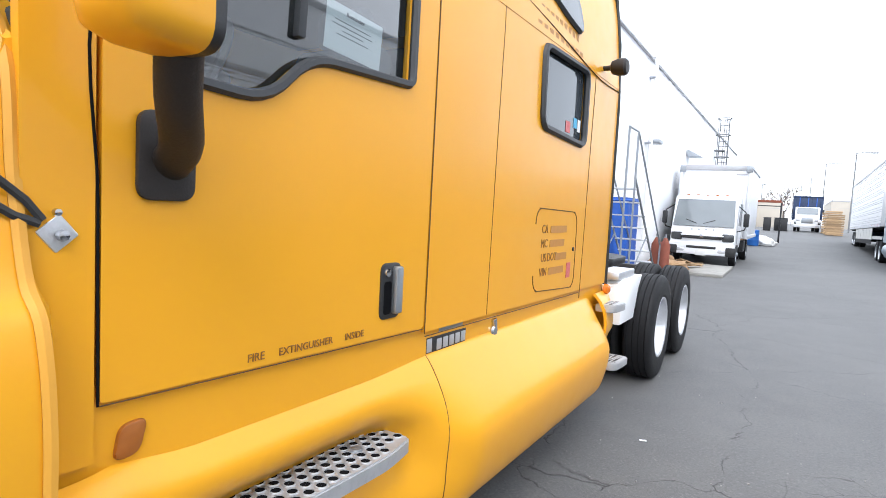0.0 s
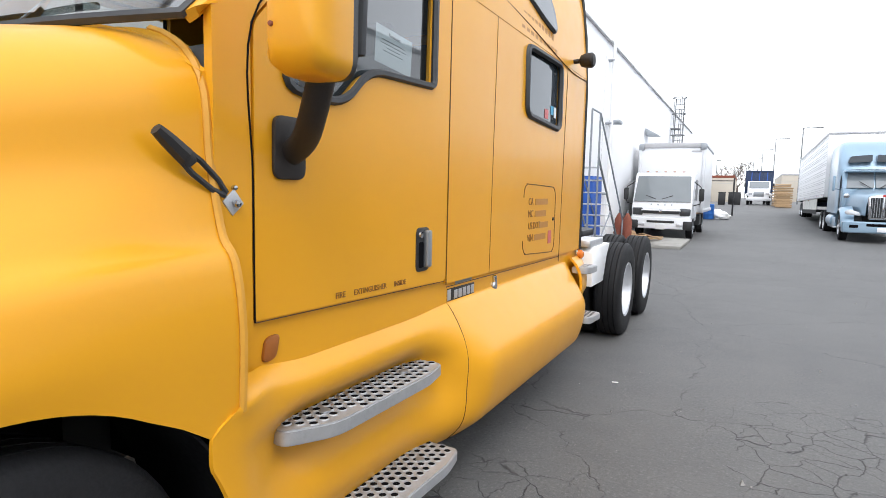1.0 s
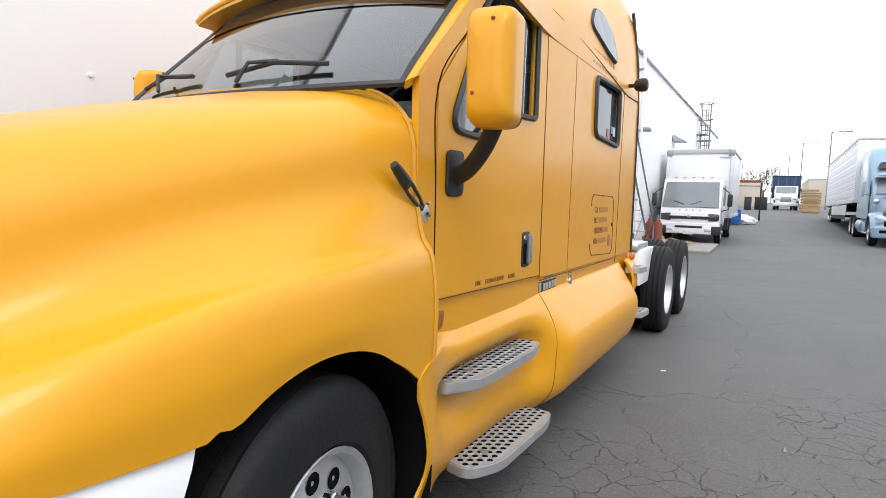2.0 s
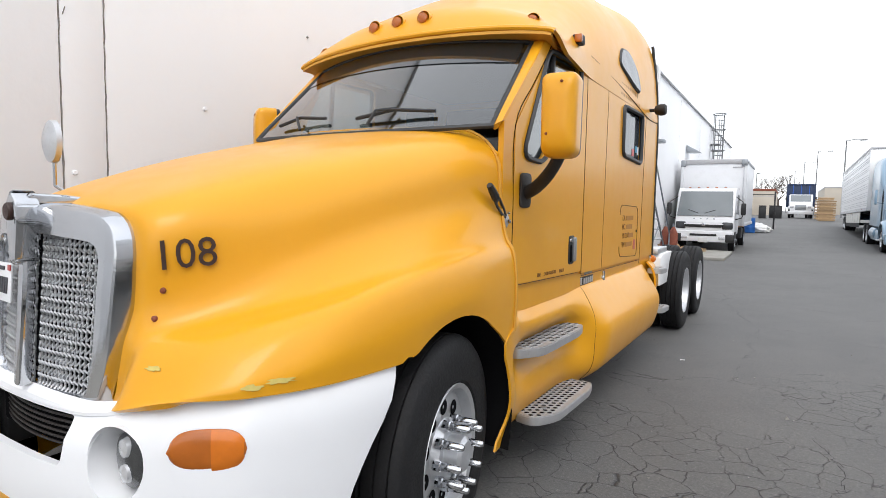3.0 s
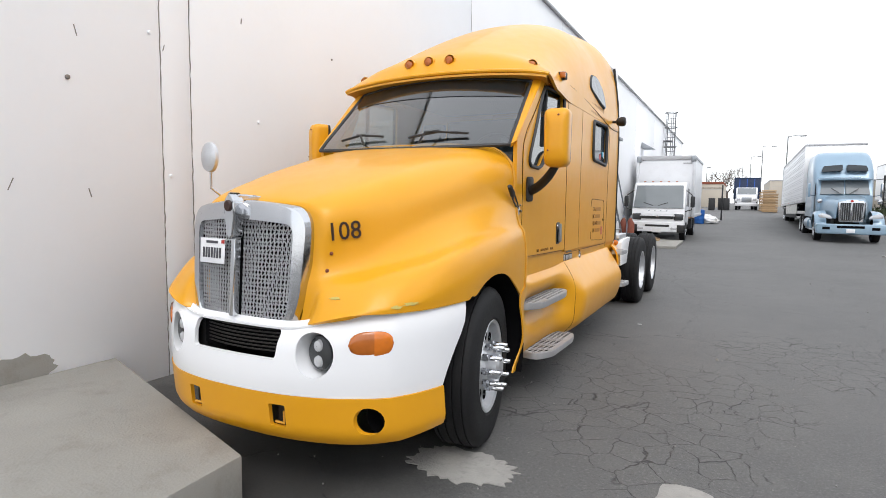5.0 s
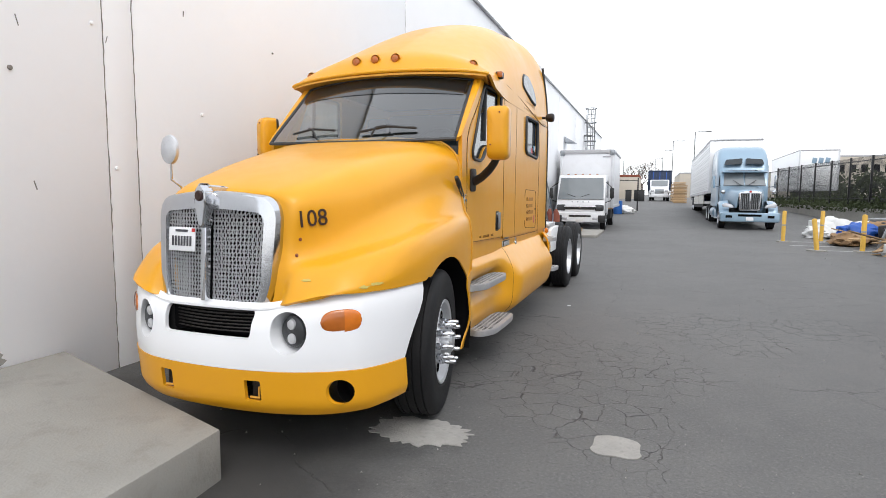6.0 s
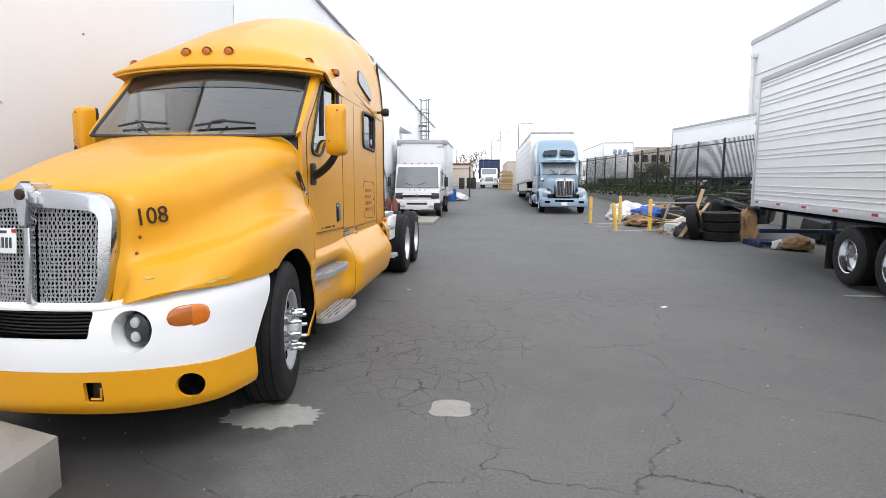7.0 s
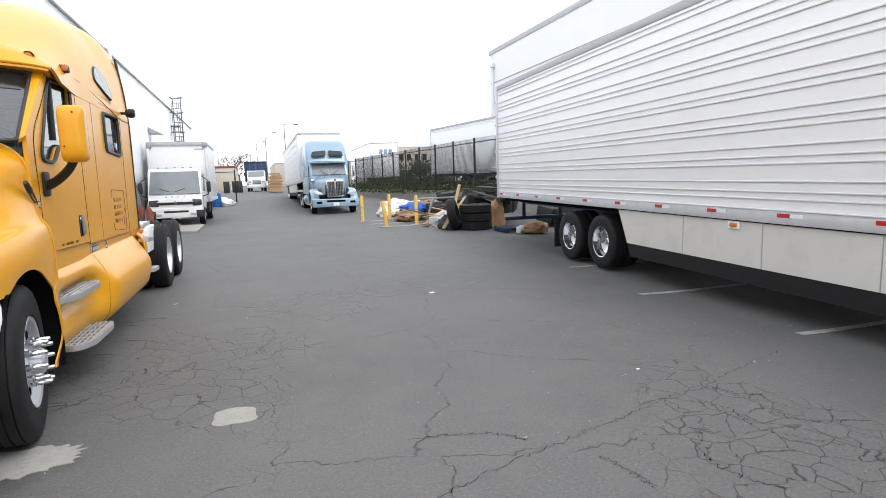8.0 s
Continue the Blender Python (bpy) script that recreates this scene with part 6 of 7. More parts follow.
    part("sleeper", slp, BLUE, t, smooth=50)
    for sx in (1, -1):
        part("upper_window", P(rounded([(sx * 0.08, 3.10), (sx * 0.88, 3.06), (sx * 0.80, 3.32), (sx * 0.08, 3.38)] if sx > 0 else [(-0.08, 3.38), (-0.80, 3.32), (-0.88, 3.06), (-0.08, 3.10)], 0.06), "y", 1.40, 1.80), GLASS_DARK, t)
        dr = part("door", P(rounded([(0.98, 1.05), (2.1, 1.05), (2.1, 2.65), (1.42, 2.65), (1.0, 2.0)], 0.04), "x", sx * 1.02, sx * 1.04, 0.006), BLUE, t)
        part("door_glass", P(rounded([(1.08, 2.02), (1.98, 1.98), (1.98, 2.55), (1.45, 2.57)], 0.05), "x", sx * 1.035, sx * 1.05), GLASS_DARK, dr)
        ws = [(sx * 0.03, 2.06), (sx * 0.92, 2.04), (sx * 0.86, 2.66), (sx * 0.03, 2.68)]
        bm = bmesh.new()
        q = [bm.verts.new((x, lerp(0.83, 1.27, (z - 2.04) / 0.64) + 0.05 * abs(x), z)) for x, z in ws]
        bm.faces.new(q)
        thicken(bm, 0.03)
        part("windshield", bm, GLASS_GREY, t, smooth=0)
        part("wiper", T([(sx * 0.15, 0.80, 2.05), (sx * 0.5, 0.95, 2.30)], 0.015, 5), BLACK, t)
    part("visor", P([(0.92, 2.70), (1.40, 2.78), (1.40, 2.70), (1.0, 2.66)], "x", -0.98, 0.98, 0.01), BLUE, t)
    part("wind_trim", B((1.9, 0.05, 0.05), (0, 1.15, 2.70), 0.01), BLACK, t)
    part("chassis", B((0.9, 7.5, 0.3), (0, 3.6, 0.8), 0.01), BLACK, t)
    return t


blue_lorry()
trailer("semi_trailer", "long white ribbed semi trailer behind the blue truck", 4.25, 47.1, 0, z=ground_z(5, 38), pitch=-0.9, tandem=2.6)


def box_lorry():
    t = thing("box_truck", (-2.85, 22.6, 0.0), "white cabover box truck parked beside the warehouse wall", "truck")
    t.scale = (1.05, 1.05, 1.08)
    prof = [(-1.02, 0.52), (-1.08, 0.60), (-1.08, 1.05), (-0.98, 1.30), (-0.62, 2.12), (-0.45, 2.26), (0.75, 2.28), (0.80, 0.60)]
    part("cab", P(prof, "x", -0.98, 0.98, 0.05), TRUCKWHITE, t)
    bm = bmesh.new()
    q = [bm.verts.new((x, y - 0.012, z)) for x, y, z in ((-0.93, -1.005, 1.27), (0.93, -1.005, 1.27), (0.87, -0.625, 2.13), (-0.87, -0.625, 2.13))]
    bm.faces.new(q)
    thicken(bm, 0.02)
    ws = part("windshield", bm, GLASS_GREY, t, smooth=0)
    for sx in (1, -1):
        part("wiper", T([(sx * 0.1 - 0.1, -1.0, 1.36), (sx * 0.45 - 0.1, -0.95, 1.48)], 0.014, 5), BLACK, ws)
        lp = part("headlight", B((0.36, 0.10, 0.26), (sx * 0.78, -1.06, 0.93), 0.05, pose(0, 0, 0, 0, 0, sx * 8)), LAMPGREY, t)
        part("door", P(rounded([(-0.55, 0.75), (0.62, 0.75), (0.62, 2.1), (-0.28, 2.1), (-0.70, 1.3)], 0.05), "x", sx * 0.985, sx * 1.0, 0.005), TRUCKWHITE, t)
        part("door_glass", P(rounded([(-0.55, 1.35), (0.50, 1.32), (0.50, 2.02), (-0.27, 2.04)], 0.05), "x", sx * 0.99, sx * 1.008), GLASS_DARK, t)
        m = part("mirror", B((0.16, 0.10, 0.42), (sx * 1.24, -0.85, 1.52), 0.04), BLACK, t)
        part("mirror_arm", T([(sx * 0.98, -0.62, 1.95), (sx * 1.2, -0.82, 1.78), (sx * 1.24, -0.85, 1.7)], 0.018, 6), BLACK, m)
        part("mirror_arm", T([(sx * 0.98, -0.7, 1.15), (sx * 1.2, -0.84, 1.22), (sx * 1.24, -0.85, 1.35)], 0.018, 6), BLACK, m)
        wheel(t, sx * 0.86, 0.0, 0.40, sx, 0.40, 0.22, 0, STEEL, False, detail=False)
        wheel(t, sx * 0.90, 3.9, 0.40, sx, 0.40, 0.22, 0, STEEL, False, True, detail=False)
        part("fog_lamp", B((0.22, 0.05, 0.10), (sx * 0.62, -1.145, 0.50), 0.03), LENS, t)
        part("bumper_corner", B((0.30, 0.28, 0.30), (sx * 0.87, -1.02, 0.50), 0.05), BLACK, t)
        part("step_panel", B((0.06, 0.6, 0.24), (sx * 0.98, -0.45, 0.60), 0.03), BLACK, t)
    part("bumper", P(rounded([(-0.99, 0.36), (0.99, 0.36), (1.0, 0.74), (-1.0, 0.74)], 0.06), "y", -1.14, -0.90, 0.03), TRUCKWHITE, t)
    part("lower_grille", B((0.9, 0.04, 0.08), (0, -1.135, 0.60), 0.02), BLACK, t)
    gr = part("grille", B((1.20, 0.05, 0.13), (0, -1.10, 0.93), 0.03), BLACK, t)
    part("grille_bar", B((1.3, 0.03, 0.035), (0, -1.115, 0.98), 0.01), WHITE, gr)
    part("grille_emblem", B((0.12, 0.03, 0.10), (0, -1.12, 0.96), 0.03), CHROME, gr)
    for k in range(4):
        part("badge_letter", B((0.055, 0.01, 0.05), (-0.33 + 0.22 * k, -1.045, 1.17), 0.006, pose(0, 0, 0, -22, 0, 0)), STEEL, t)
    part("number_plate", B((0.32, 0.01, 0.16), (0, -1.15, 0.42), 0.004), RAG, t)
    for k in range(5):
        part("roof_lamp", B((0.09, 0.06, 0.03), (-0.6 + 0.3 * k, -0.45, 2.29), 0.01), AMBER_DEEP, t)
    bd = part("cargo_box", B((2.30, 5.0, 2.45), (0, 3.45, 2.12), 0.03), TRUCKWHITE, t)
    part("box_front_edge", B((2.34, 0.08, 0.18), (0, 0.95, 3.30), 0.03), TRAILGREY, bd)
    for sx in (1, -1):
        part("corner_post", B((0.12, 0.10, 2.45), (sx * 1.12, 0.95, 2.12), 0.03), TRAILALU, bd)
        part("corner_cap", B((0.20, 0.14, 0.24), (sx * 1.08, 0.95, 3.25), 0.03), STEEL, bd)
        part("top_rail", B((0.05, 5.0, 0.10), (sx * 1.16, 3.45, 3.32), 0.01), TRAILALU, bd)
        part("bottom_rail", B((0.05, 5.0, 0.12), (sx * 1.16, 3.45, 0.95), 0.01), TRAILALU, bd)
    part("box_badge", B((0.34, 0.01, 0.05), (0.85, 0.935, 3.08)), TRAILGREY, bd)
    part("chassis", B((0.8, 6.0, 0.25), (0, 2.6, 0.68), 0.01), BLACK, t)
    part("tank_box", B((0.5, 0.8, 0.4), (0.8, 1.9, 0.62), 0.04), BLACK, t)
    return t


box_lorry()


def far_lorry():
    t = thing("dump_truck", (0.7, 64, ground_z(2.5, 64)), "far white conventional truck with a dark blue box bed", "truck")
    part("hood", P(rounded([(-1.5, 0.6), (0.2, 0.6), (0.2, 1.62), (-1.25, 1.48), (-1.5, 1.2)], 0.1), "x", -0.88, 0.88, 0.06), TRUCKWHITE, t)
    part("cab", P([(0.1, 0.6), (1.5, 0.6), (1.5, 2.35), (0.55, 2.35), (0.15, 1.65)], "x", -1.0, 1.0, 0.08), TRUCKWHITE, t)
    part("windshield", P([(0.14, 1.68), (0.12, 1.70), (0.50, 2.28), (0.56, 2.28)], "x", -0.85, 0.85), GLASS_GREY, t)
    part("grille", B((0.9, 0.06, 0.5), (0, -1.5, 1.05), 0.04), STEEL, t)
    part("bumper", B((2.1, 0.2, 0.3), (0, -1.55, 0.55), 0.05), TRUCKWHITE, t)
    for sx in (1, -1):
        part("headlight", B((0.3, 0.08, 0.2), (sx * 0.72, -1.48, 1.08), 0.03), LENS, t)
        part("fender", B((0.36, 1.2, 0.3), (sx * 0.92, -0.7, 1.0), 0.1), TRUCKWHITE, t)
        wheel(t, sx * 0.9, -0.7, 0.48, sx, 0.48, 0.25, 0, STEEL, False, detail=False)
        wheel(t, sx * 0.9, 4.2, 0.48, sx, 0.48, 0.25, 0, STEEL, False, True, detail=False)
        part("mirror", B((0.14, 0.1, 0.4), (sx * 1.25, 0.3, 1.95), 0.03), BLACK, t)
    bx = part("bed_box", B((2.5, 5.2, 2.3), (0, 4.4, 2.25), 0.04), NAVY, t)
    for k in range(7):
        part("bed_stake", B((0.07, 0.05, 2.1), (-1.05 + 0.35 * k, 1.78, 2.25), 0.01), TARPBLUE if k % 2 else NAVY, bx)
    part("bed_rail", B((2.5, 0.08, 0.12), (0, 1.77, 3.38), 0.01), NAVY, bx)
    return t


far_lorry()


def small_trailer(name, label, x, y, yaw, length, top, dark_end, z=0.9, bottom=1.15):
    t = thing(name, (x, y, z), label, "trailer", rz=yaw)
    part("body", B((2.6, length, top - bottom), (0, length / 2, (top + bottom) / 2), 0.02), TRAILER, t)
    part("roof", B((2.62, length + 0.02, 0.10), (0, length / 2, top), 0.02), TRAILGREY, t)
    part("bottom_rail", B((2.63, length + 0.02, 0.14), (0, length / 2, bottom + 0.05), 0.02), TRAILALU, t)
    for sx in (1, -1):
        part("corner_post", B((0.1, 0.06, top - bottom), (sx * 1.26, -0.01, (top + bottom) / 2), 0.01), TRAILALU, t)
    return t


bt = small_trailer("box_trailer", "white box trailer beyond the iron fence", 11.6, 45.9, -2, 13.5, 4.12, False, z=0.85)
for k, w in enumerate((0.30, 0.30, 0.30)):
    part("logo_block", B((w, 0.02, 0.42), (-0.30 + 0.42 * k, -0.02, 3.35), 0.03, pose(0, 0, 0, 0, 10, 0)), BLUE, bt)
part("rear_mark", B((0.3, 0.02, 0.2), (-0.1, -0.03, 2.2), 0.0), INK, bt)
part("nose_unit", B((1.6, 0.25, 1.2), (0.2, -0.1, 2.1), 0.06), TRAILER, bt)
trailer("semi_trailer", "white semi trailer parked on the raised lot behind the fence", 12.7, 31.6, 9.2, length=15.0, top=4.05, ribs=3, skirt=False, z=0.80)


# ---- bollards, tyres, junk ----
def bollard(x, y, lean=0.0, h=1.08):
    t = thing("bollard", (x, y, ground_z(x, y)), "yellow steel bollard on a pale concrete foot" if not lean else "yellow steel bollard knocked askew", "bollard", "yellow bollards")
    m = pose(0, 0, 0, 0, lean, 0)
    bm = L([(0.0, 0.065), (h - 0.05, 0.065), (h - 0.015, 0.052), (h, 0.001)], 16, "z")
    bm.transform(m)
    part("post", bm, BOLLARD, t)
    part("foot", P(ragged(0, 0, 0.24, 0.2, int(x * 10), 14, 0.12), "z", -0.01, 0.03, 0.006), CONCRETE, t)
    part("band", L([(h * 0.52, 0.0665), (h * 0.56, 0.0665)], 16, "z"), LINEPAINT, t) if not lean else None


HEAP = (-0.2, 1.8)
bollard(4.4, 18.6)
bollard(4.65, 15.3, -7, 0.95)
bollard(5.65, 19.1)
bollard(5.8, 15.45)
for x0, x1, y in ((4.7, 5.8, 18.7), (4.9, 5.8, 15.4), (4.3, 6.7, 17.0)):
    bm = B((x1 - x0, 0.18, 0.006), ((x0 + x1) / 2, y, 0.005))
    tagged(part("paint_bar", bm, LINEPAINT, smooth=0), "faded pale bar painted on the asphalt", "paint mark", kind="structure")


def tyre_lying(x, y, z, lean=None, r=0.51, w=0.27):
    t = thing("old_tyre", (x, y, z), "worn black truck tyre in the junk heap" if lean is None else "worn black truck tyre leaning on a stack", "tyre", "stacked tyres")
    h = w / 2
    prof = [(-h * 0.8, r * 0.56), (-h, r * 0.62), (-h, r * 0.82), (-h * 0.9, r * 0.96), (-h * 0.75, r)]
    for k in range(3):
        c = -h * 0.45 + k * h * 0.45
        prof += [(c - 0.012, r), (c - 0.01, r - 0.012), (c + 0.01, r - 0.012), (c + 0.012, r)]
    prof += [(h * 0.75, r), (h * 0.9, r * 0.96), (h, r * 0.82), (h, r * 0.62), (h * 0.8, r * 0.56), (-h * 0.8, r * 0.56)]
    bm = L(prof, 36, "z")
    part("casing", bm, RUBBER, t)
    if lean:
        t.matrix_world = pose(x, y, z, *lean)
    return t


gz = ground_z(6.9, 12.4)
for i in range(3):
    tyre_lying(6.92 + 0.02 * (i % 2), 12.5 - 0.015 * i, gz + 0.135 + 0.268 * i)
tyre_lying(6.28, 12.75, gz + 0.49, (78, 0, 62))


def plank(x, y, z, length, w, th, rx, ry, rz, material=None, name="plank", label="loose timber board in the junk heap", shift=HEAP):
    bm = B((length, w, th), (0, 0, 0), 0.004)
    ob = part(name, bm, material or WOOD)
    ob.matrix_world = pose(x + shift[0], y + shift[1], z, rx, ry, rz)
    return tagged(ob, label, name.replace("_", " "), "junk heap")


def crumple(name, label, category, x, y, z, sx, sy, sz, seed, material, shift=HEAP):
    """A slumped heap of sheet or bag, creased by noise."""
    bm = bmesh.new()
    bmesh.ops.create_icosphere(bm, subdivisions=4, radius=1.0)
    for v in bm.verts:
        d = v.co.normalized()
        k = 1 + 0.28 * noise.noise(d * 2.1 + Vector((seed, 0, 0))) + 0.16 * noise.noise(d * 5.3 + Vector((0, seed, 0))) + 0.07 * abs(noise.noise(d * 11 + Vector((0, 0, seed))))
        v.co = Vector((d.x * sx, d.y * sy, max(-0.35, d.z) * sz)) * k
    ob = part(name, bm, material, smooth=50)
    ob.matrix_world = pose(x + shift[0], y + shift[1], z, 0, 0, seed * 37 % 360)
    return tagged(ob, label, category, "junk heap")


rnd = random.Random(21)
# heap between the bollards and the tyre stack
for i in range(44):
    x, y = rnd.uniform(6.2, 8.6), rnd.uniform(11.4, 16.5)
    plank(x, y, rnd.uniform(0.06, 0.42), rnd.uniform(0.7, 2.0), rnd.uniform(0.07, 0.16), rnd.uniform(0.02, 0.045), rnd.uniform(-12, 12), rnd.uniform(-16, 16), rnd.uniform(-50, 70))
plank(7.25, 12.9, 0.78, 2.6, 0.11, 0.05, 0, -28, 62)
plank(7.1, 12.4, 0.55, 1.9, 0.09, 0.04, 0, -26, 48)
for i in range(26):
    plank(rnd.uniform(8.0, 9.4), rnd.uniform(10.6, 14.5), rnd.uniform(0.85, 1.4), rnd.uniform(1.2, 2.6), rnd.uniform(0.12, 0.3), 0.04, rnd.uniform(-5, 5), rnd.uniform(-6, 6), rnd.uniform(60, 120), SCRAP, "scrap_board", "dark weathered board on the scrap heap")
for i in range(46):
    x, y = rnd.uniform(7.2, 9.6), rnd.uniform(11.6, 19.0)
    bm = B((rnd.uniform(0.3, 0.9), rnd.uniform(0.3, 0.7), rnd.uniform(0.25, 0.55)), (0, 0, 0), 0.05)
    ob = part("scrap_block", bm, SCRAP)
    ob.matrix_world = pose(x + HEAP[0], y + HEAP[1], rnd.uniform(0.2, 0.55) + 0.5 * max(0, x - 7.8) * rnd.random(), rnd.uniform(-14, 14), rnd.uniform(-14, 14), rnd.uniform(0, 180))
    tagged(ob, "dark machine part on the scrap heap", "scrap metal", "junk heap")
for i, (x, y, z, a, b, c, mt, nm, lb, ct) in enumerate((
        (6.75, 12.6, 0.22, 0.55, 0.45, 0.36, RAG, "plastic_sheet", "crumpled white plastic sheet in the junk heap", "plastic sheet"),
        (6.6, 11.6, 0.2, 0.5, 0.34, 0.42, RAG, "plastic_sheet", "crumpled white plastic sheet in the junk heap", "plastic sheet"),
        (6.55, 11.3, 0.16, 0.45, 0.4, 0.34, SCRAP, "rubbish_bag", "black rubbish bag beside the tyres", "rubbish bag"),
        (6.7, 16.6, 0.5, 0.62, 0.5, 0.34, TARPBLUE, "tarpaulin", "crumpled blue tarpaulin on boards", "tarpaulin"),
        (6.3, 16.0, 0.22, 0.8, 0.5, 0.28, CARD, "crushed_carton", "flattened brown cardboard heap", "cardboard"),
        (6.9, 20.2, 0.34, 0.9, 0.7, 0.5, RAG, "rubbish_bag", "heap of white rubbish bags by the kerb", "rubbish bag"),
        (7.6, 19.2, 0.3, 0.8, 0.7, 0.45, RAG, "rubbish_bag", "heap of white rubbish bags by the kerb", "rubbish bag"),
        (6.3, 19.4, 0.2, 0.6, 0.5, 0.32, RAG, "rubbish_bag", "heap of white rubbish bags by the kerb", "rubbish bag"),
        (7.7, 17.6, 0.35, 0.7, 0.6, 0.5, CARD, "crushed_carton", "torn brown cardboard boxes in a heap", "cardboard"),
        (7.95, 10.9, 0.40, 0.42, 0.22, 0.62, CARD, "folded_sacking", "folded brown sacking behind the tyre stack", "sacking"),
        (7.35, 11.25, 0.52, 0.75, 0.2, 0.40, CARD, "folded_sacking", "folded brown sacking behind the tyre stack", "sacking"))):
    crumple(nm, lb, ct, x, y, ground_z(x, y) + z * 0.7, a, b, c, i * 1.7 + 0.3, mt)
for i in range(18):
    ob = part("scrap_block", B((rnd.uniform(0.3, 0.8), rnd.uniform(0.3, 0.6), rnd.uniform(0.2, 0.5)), (0, 0, 0), 0.04), SCRAP)
    ob.matrix_world = pose(rnd.uniform(9.0, 10.4), rnd.uniform(8.6, 12.2), rnd.uniform(0.15, 0.55), rnd.uniform(-14, 14), rnd.uniform(-14, 14), rnd.uniform(0, 180))
    tagged(ob, "dark machine part behind the trailer's tail", "scrap metal", "junk heap")
for i in range(14):
    plank(rnd.uniform(6.5, 7.4), rnd.uniform(11.2, 13.0), rnd.uniform(0.08, 0.55), rnd.uniform(0.8, 2.0), rnd.uniform(0.07, 0.14), 0.03, rnd.uniform(-10, 10), rnd.uniform(-24, 4), rnd.uniform(30, 75))
# frame of an old rack on the heap, and things under the white trailer
rk = thing("steel_rack", (7.4, 16.2, 0), "grey steel rack lying on the junk heap", "rack")
part("beam", B((2.6, 0.07, 0.07), (0, 0, 0.92), 0.01), STEEL, rk)
part("beam", B((0.07, 0.07, 0.95), (-0.9, -0.1, 0.46), 0.01, pose(0, 0, 0, 0, 18, 0)), STEEL, rk)
part("beam", B((0.07, 0.07, 0.95), (0.9, -0.1, 0.46), 0.01, pose(0, 0, 0, 0, -8, 0)), STEEL, rk)
part("panel", B((1.2, 0.03, 0.7), (0.3, -0.25, 0.5), 0.005, pose(0, 0, 0, 14, 0, 0)), SCRAP, rk)
crumple("cardboard_box", "crushed brown cardboard box under the trailer", "cardboard box", 8.1, 8.5, 0.10, 0.34, 0.25, 0.22, 4.4, CARD)
crumple("plastic_sheet", "scrap of white plastic beside a cardboard box", "plastic sheet", 7.75, 8.7, 0.06, 0.16, 0.14, 0.16, 6.4, RAG)
pl = thing("pallet", (7.75, 11.2, 0.0), "blue wooden pallet under the trailer's rear", "pallet")
for k in range(5):
    part("slat", B((1.1, 0.12, 0.02), (0, -0.4 + 0.2 * k, 0.13), 0.004), NAVY, pl)
for k in range(3):
    part("bearer", B((0.1, 0.95, 0.10), (-0.5 + 0.5 * k, 0, 0.06), 0.004), NAVY, pl)


# ---- the corner by the box truck ----
slab = P([(-3.1, 17.6), (-1.75, 17.65), (-1.80, 21.3), (-3.1, 21.3)], "z", 0.0, 0.09, 0.01)
tagged(part("concrete_slab", slab, CONCRETE), "low concrete slab in front of the box truck", "slab", kind="structure")


def rolling_stairs():
    t = thing("rolling_stairs", (-3.2, 12.4, 0), "grey steel warehouse stairs on wheels with handrails", "stairs")
    for sx in (-0.35, 0.35):
        part("stringer", T([(sx, 1.9, 0.1), (sx, -0.9, 2.35)], 0.025, 6), STEEL, t)
        part("handrail", T([(sx, 2.0, 0.95), (sx, -0.9, 3.25), (sx, -1.6, 3.25)], 0.02, 6), STEEL, t)
        part("handrail", T([(sx, 1.95, 0.15), (sx, 2.0, 0.95)], 0.02, 6), STEEL, t)
        part("upright", T([(sx, -0.9, 0.05), (sx, -0.9, 3.25)], 0.022, 6), STEEL, t)
        part("upright", T([(sx, -1.6, 0.05), (sx, -1.6, 3.25)], 0.022, 6), STEEL, t)
        part("brace", T([(sx, -0.9, 0.3), (sx, 0.5, 1.2)], 0.015, 6), STEEL, t)
    for k in range(8):
        part("tread", B((0.7, 0.22, 0.03), (0, 1.65 - 0.33 * k, 0.30 + 0.265 * k), 0.005), ALU, t)


rolling_stairs()


def tarp_bin():
    t = thing("covered_bin", (-3.9, 14.6, 0), "tall bin wrapped in bright blue tarpaulin", "bin")
    bm = bmesh.new()

    def fn(u, v):
        a = 2 * math.pi * v
        c, s = math.cos(a), math.sin(a)
        q = (c ** 6 + s ** 6) ** (-1 / 6)
        k = 1 + 0.03 * math.sin(9 * a + 4 * u) + 0.04 * noise.noise(Vector((c * 2, s * 2, u * 3)))
        return (0.34 * c * q * k, 0.6 * s * q * k, 2.05 * u)

    rows = surf(bm, fn, 14, 41)
    bmesh.ops.contextual_create(bm, geom=rows[-1])
    part("tarpaulin", bm, TARPBLUE, t, smooth=60)
    part("rim", T([(0.36 * math.cos(a) * (math.cos(a) ** 6 + math.sin(a) ** 6) ** (-1 / 6), 0.62 * math.sin(a) * (math.cos(a) ** 6 + math.sin(a) ** 6) ** (-1 / 6), 1.98) for a in [2 * math.pi * k / 32 for k in range(32)]], 0.03, 5, True), TARPBLUE, t)


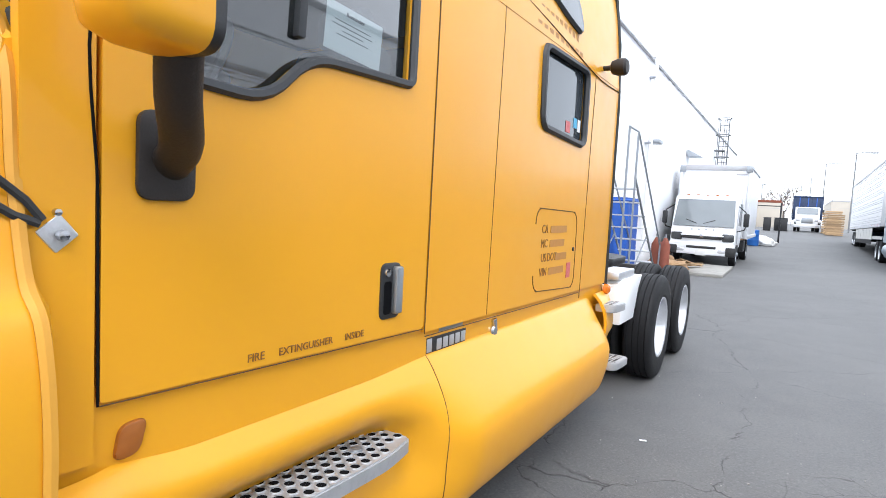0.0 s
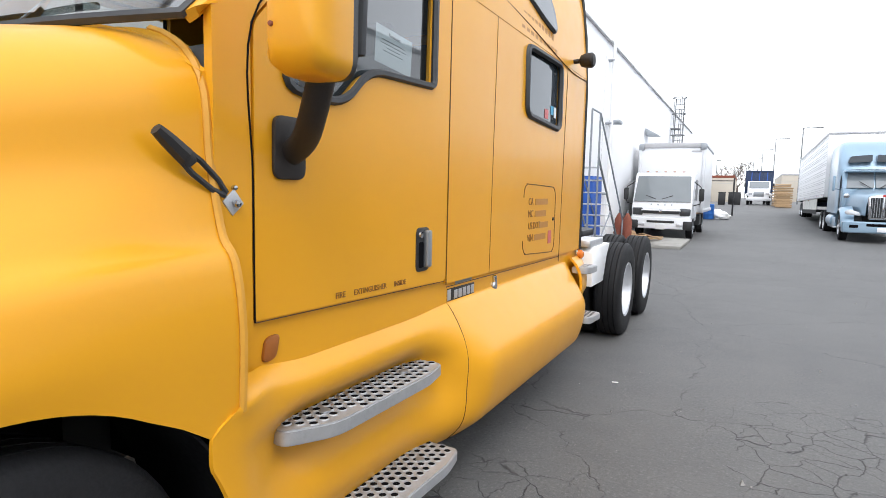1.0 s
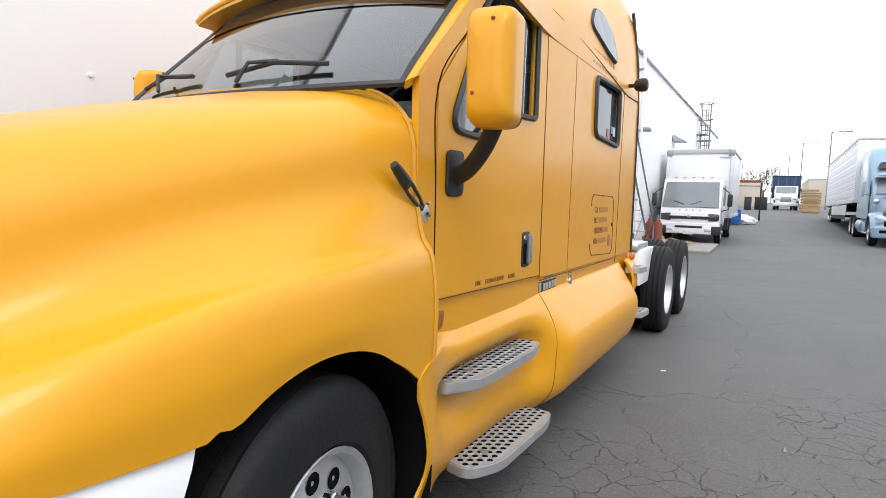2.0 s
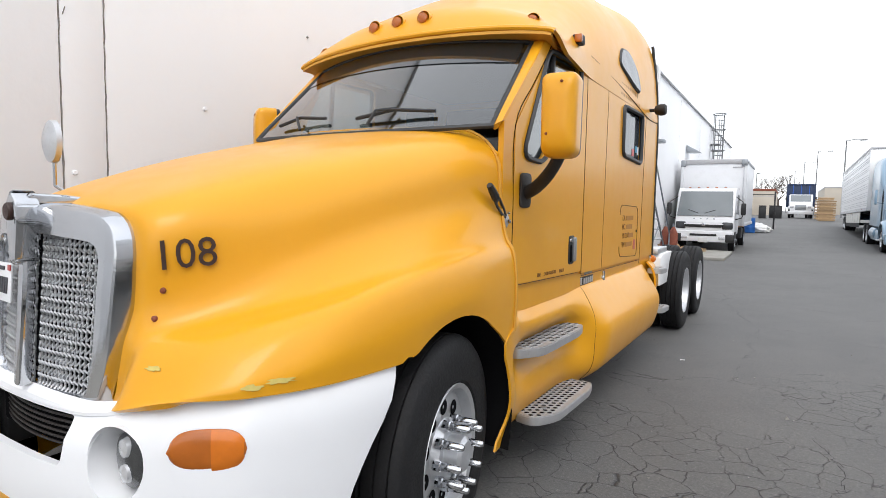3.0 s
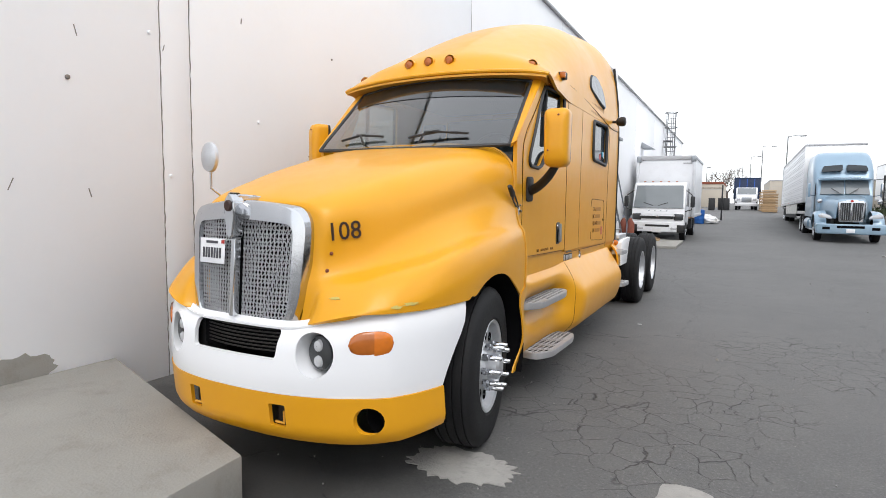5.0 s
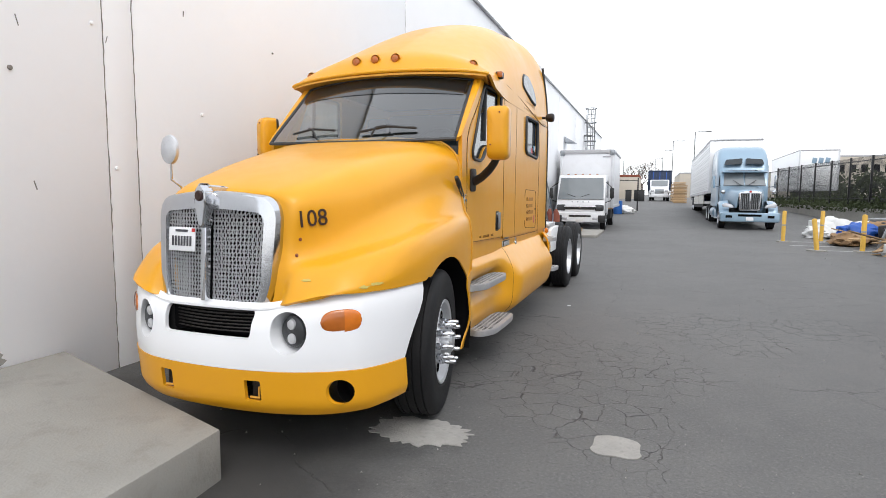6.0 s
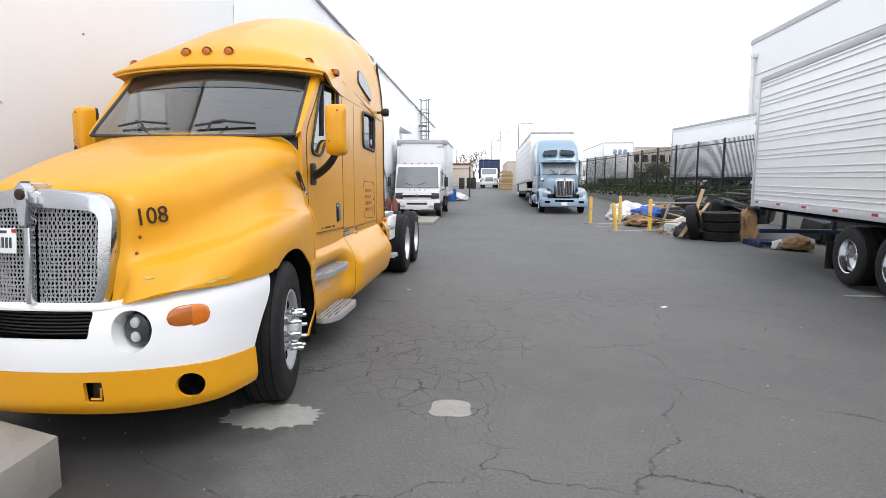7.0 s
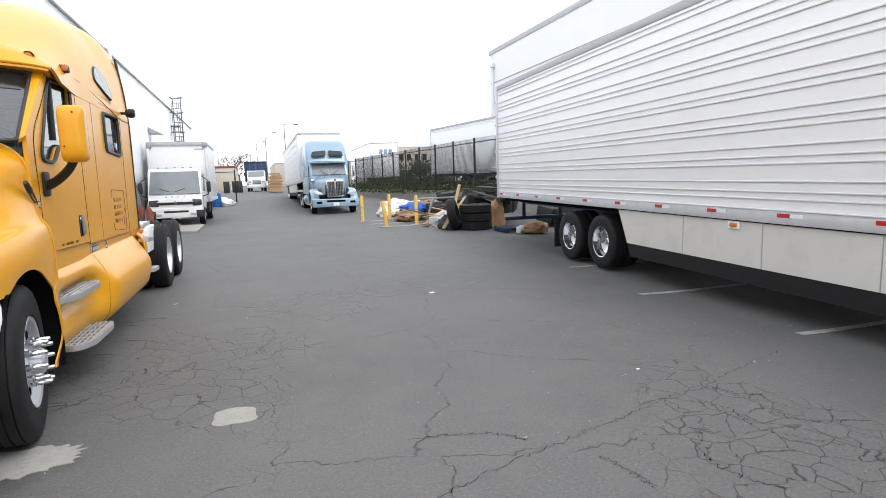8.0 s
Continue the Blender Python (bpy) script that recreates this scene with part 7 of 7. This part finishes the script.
tarp_bin()
for x, y in ((-3.2, 15.8), (-2.95, 15.6)):
    t = thing("gas_bottle", (x, y, 0), "rust red gas bottle beside the bin", "gas bottle", "gas bottles")
    part("bottle", L([(0, 0.13), (0.9, 0.13), (1.02, 0.07), (1.08, 0.04), (1.12, 0.001)], 16, "z"), RUST, t)
    part("valve", cyl(0.03, 0.1, "z", (0, 0, 1.13), 10), STEEL, t)
for i in range(14):
    x, y = rnd.uniform(-4.0, -2.9), rnd.uniform(15.6, 19.4)
    plank(x, y, rnd.uniform(0.06, 0.24), rnd.uniform(0.6, 1.6), rnd.uniform(0.1, 0.3), 0.03, rnd.uniform(-18, 18), rnd.uniform(-20, 20), rnd.uniform(-40, 90), None if i % 3 else CARD, shift=(0, 1.6))
crumple("crushed_carton", "heap of brown cardboard beside the bin", "cardboard", -3.2, 16.6, 0.12, 0.5, 0.45, 0.22, 2.2, CARD, (0, 1.6))
crumple("crushed_carton", "heap of brown cardboard beside the bin", "cardboard", -3.8, 18.3, 0.14, 0.4, 0.5, 0.26, 5.2, CARD, (0, 1.6))


# ---- far end of the yard ----
def drum(x, y):
    z = ground_z(x, y)
    t = thing("plastic_drum", (x, y, z), "bright blue plastic drum beside rubbish", "drum")
    part("drum", L([(0, 0.27), (0.03, 0.30), (0.3, 0.30), (0.32, 0.31), (0.36, 0.30), (0.62, 0.30), (0.64, 0.31), (0.68, 0.30), (0.88, 0.29), (0.92, 0.25), (0.92, 0.001)], 20, "z"), BLUEDEEP, t)


drum(-2.15, 37.0)
for x, y, a in ((-1.1, 37.6, 0.5), (-1.5, 39.0, 0.6), (-2.4, 37.5, 0.5), (-2.9, 36.0, 0.6)):
    crumple("rubbish_bag", "pale rubbish bags at the warehouse wall", "rubbish bag", x, y, ground_z(x, y) + 0.15, a, a * 0.8, a * 0.6, x * 3 + y, RAG if x > -2 else CARD, (-0.4, 0))
gt = thing("yard_gate", (-2.6, 41.5, ground_z(-2, 41)), "dark steel gate frame at the warehouse corner", "gate")
for x in (-1.6, 0.0, 1.6):
    part("post", B((0.1, 0.1, 2.5), (x, 0, 1.25), 0.01), FENCE, gt)
part("rail", B((3.3, 0.06, 0.06), (0, 0, 2.3), 0.01), FENCE, gt)
for x, y in ((-1.6, 62.0), (-1.1, 61.0), (-2.4, 60.0)):
    t = thing("black_bin", (x, y, ground_z(x, y)), "dark wheeled bin at the far end of the yard", "bin", "far bins")
    part("body", B((0.6, 0.7, 1.15), (0, 0, 0.57), 0.06), BLACK, t)
    part("lid", B((0.64, 0.76, 0.07), (0, 0, 1.18), 0.02), BLACK, t)


def pallet_stack(x, y, n):
    t = thing("pallet_stack", (x, y, ground_z(x, y)), "stack of brown wooden pallets", "pallets", "pallet stacks")
    for i in range(n):
        part("pallet", B((1.2, 1.0, 0.10), (0.03 * (i % 2), 0, 0.07 + 0.145 * i), 0.01), WOOD, t)


for x, y, n in ((2.5, 59, 14), (2.55, 56.6, 12), (2.4, 61.5, 13)):
    pallet_stack(x, y, n)

# grit, leaves and scraps on the asphalt
bm = bmesh.new()
rnd = random.Random(77)
for i in range(1500):
    x, y = rnd.uniform(-4.2, 9), rnd.uniform(-4, 16)
    s = rnd.uniform(0.003, 0.010) * (2.2 if rnd.random() < 0.03 else 1)
    z = ground_z(x, y)
    m = pose(x, y, z + s * 0.4, rnd.uniform(0, 360), rnd.uniform(0, 360), rnd.uniform(0, 360))
    v = [bm.verts.new(m @ Vector(c)) for c in ((s, 0, -s * 0.5), (-s * 0.6, s * 0.8, -s * 0.5), (-s * 0.6, -s * 0.8, -s * 0.5), (0, 0, s * 0.8))]
    for f in ((0, 1, 2), (0, 3, 1), (1, 3, 2), (2, 3, 0)):
        bm.faces.new([v[k] for k in f])
tagged(part("grit", bm, CONCRETE_PATCH, smooth=0), "scattered grit and crumbs on the asphalt", "grit", kind="stuff")
for x, y, w, h, r in ((-0.93, 4.34, 0.05, 0.02, 20), (-3.1, -1.1, 0.07, 0.05, 40), (3.2, -0.5, 0.03, 0.02, 10), (-2.5, -1.75, 0.05, 0.03, 5), (2.6, 3.4, 0.10, 0.05, 30)):
    ob = part("paper_scrap", B((w, h, 0.004), (0, 0, 0), 0.001), PAPER if r != 40 else CARD)
    ob.matrix_world = pose(x, y, ground_z(x, y) + 0.006, 0, 0, r)
    tagged(ob, "small pale scrap of litter on the asphalt", "litter", "litter")
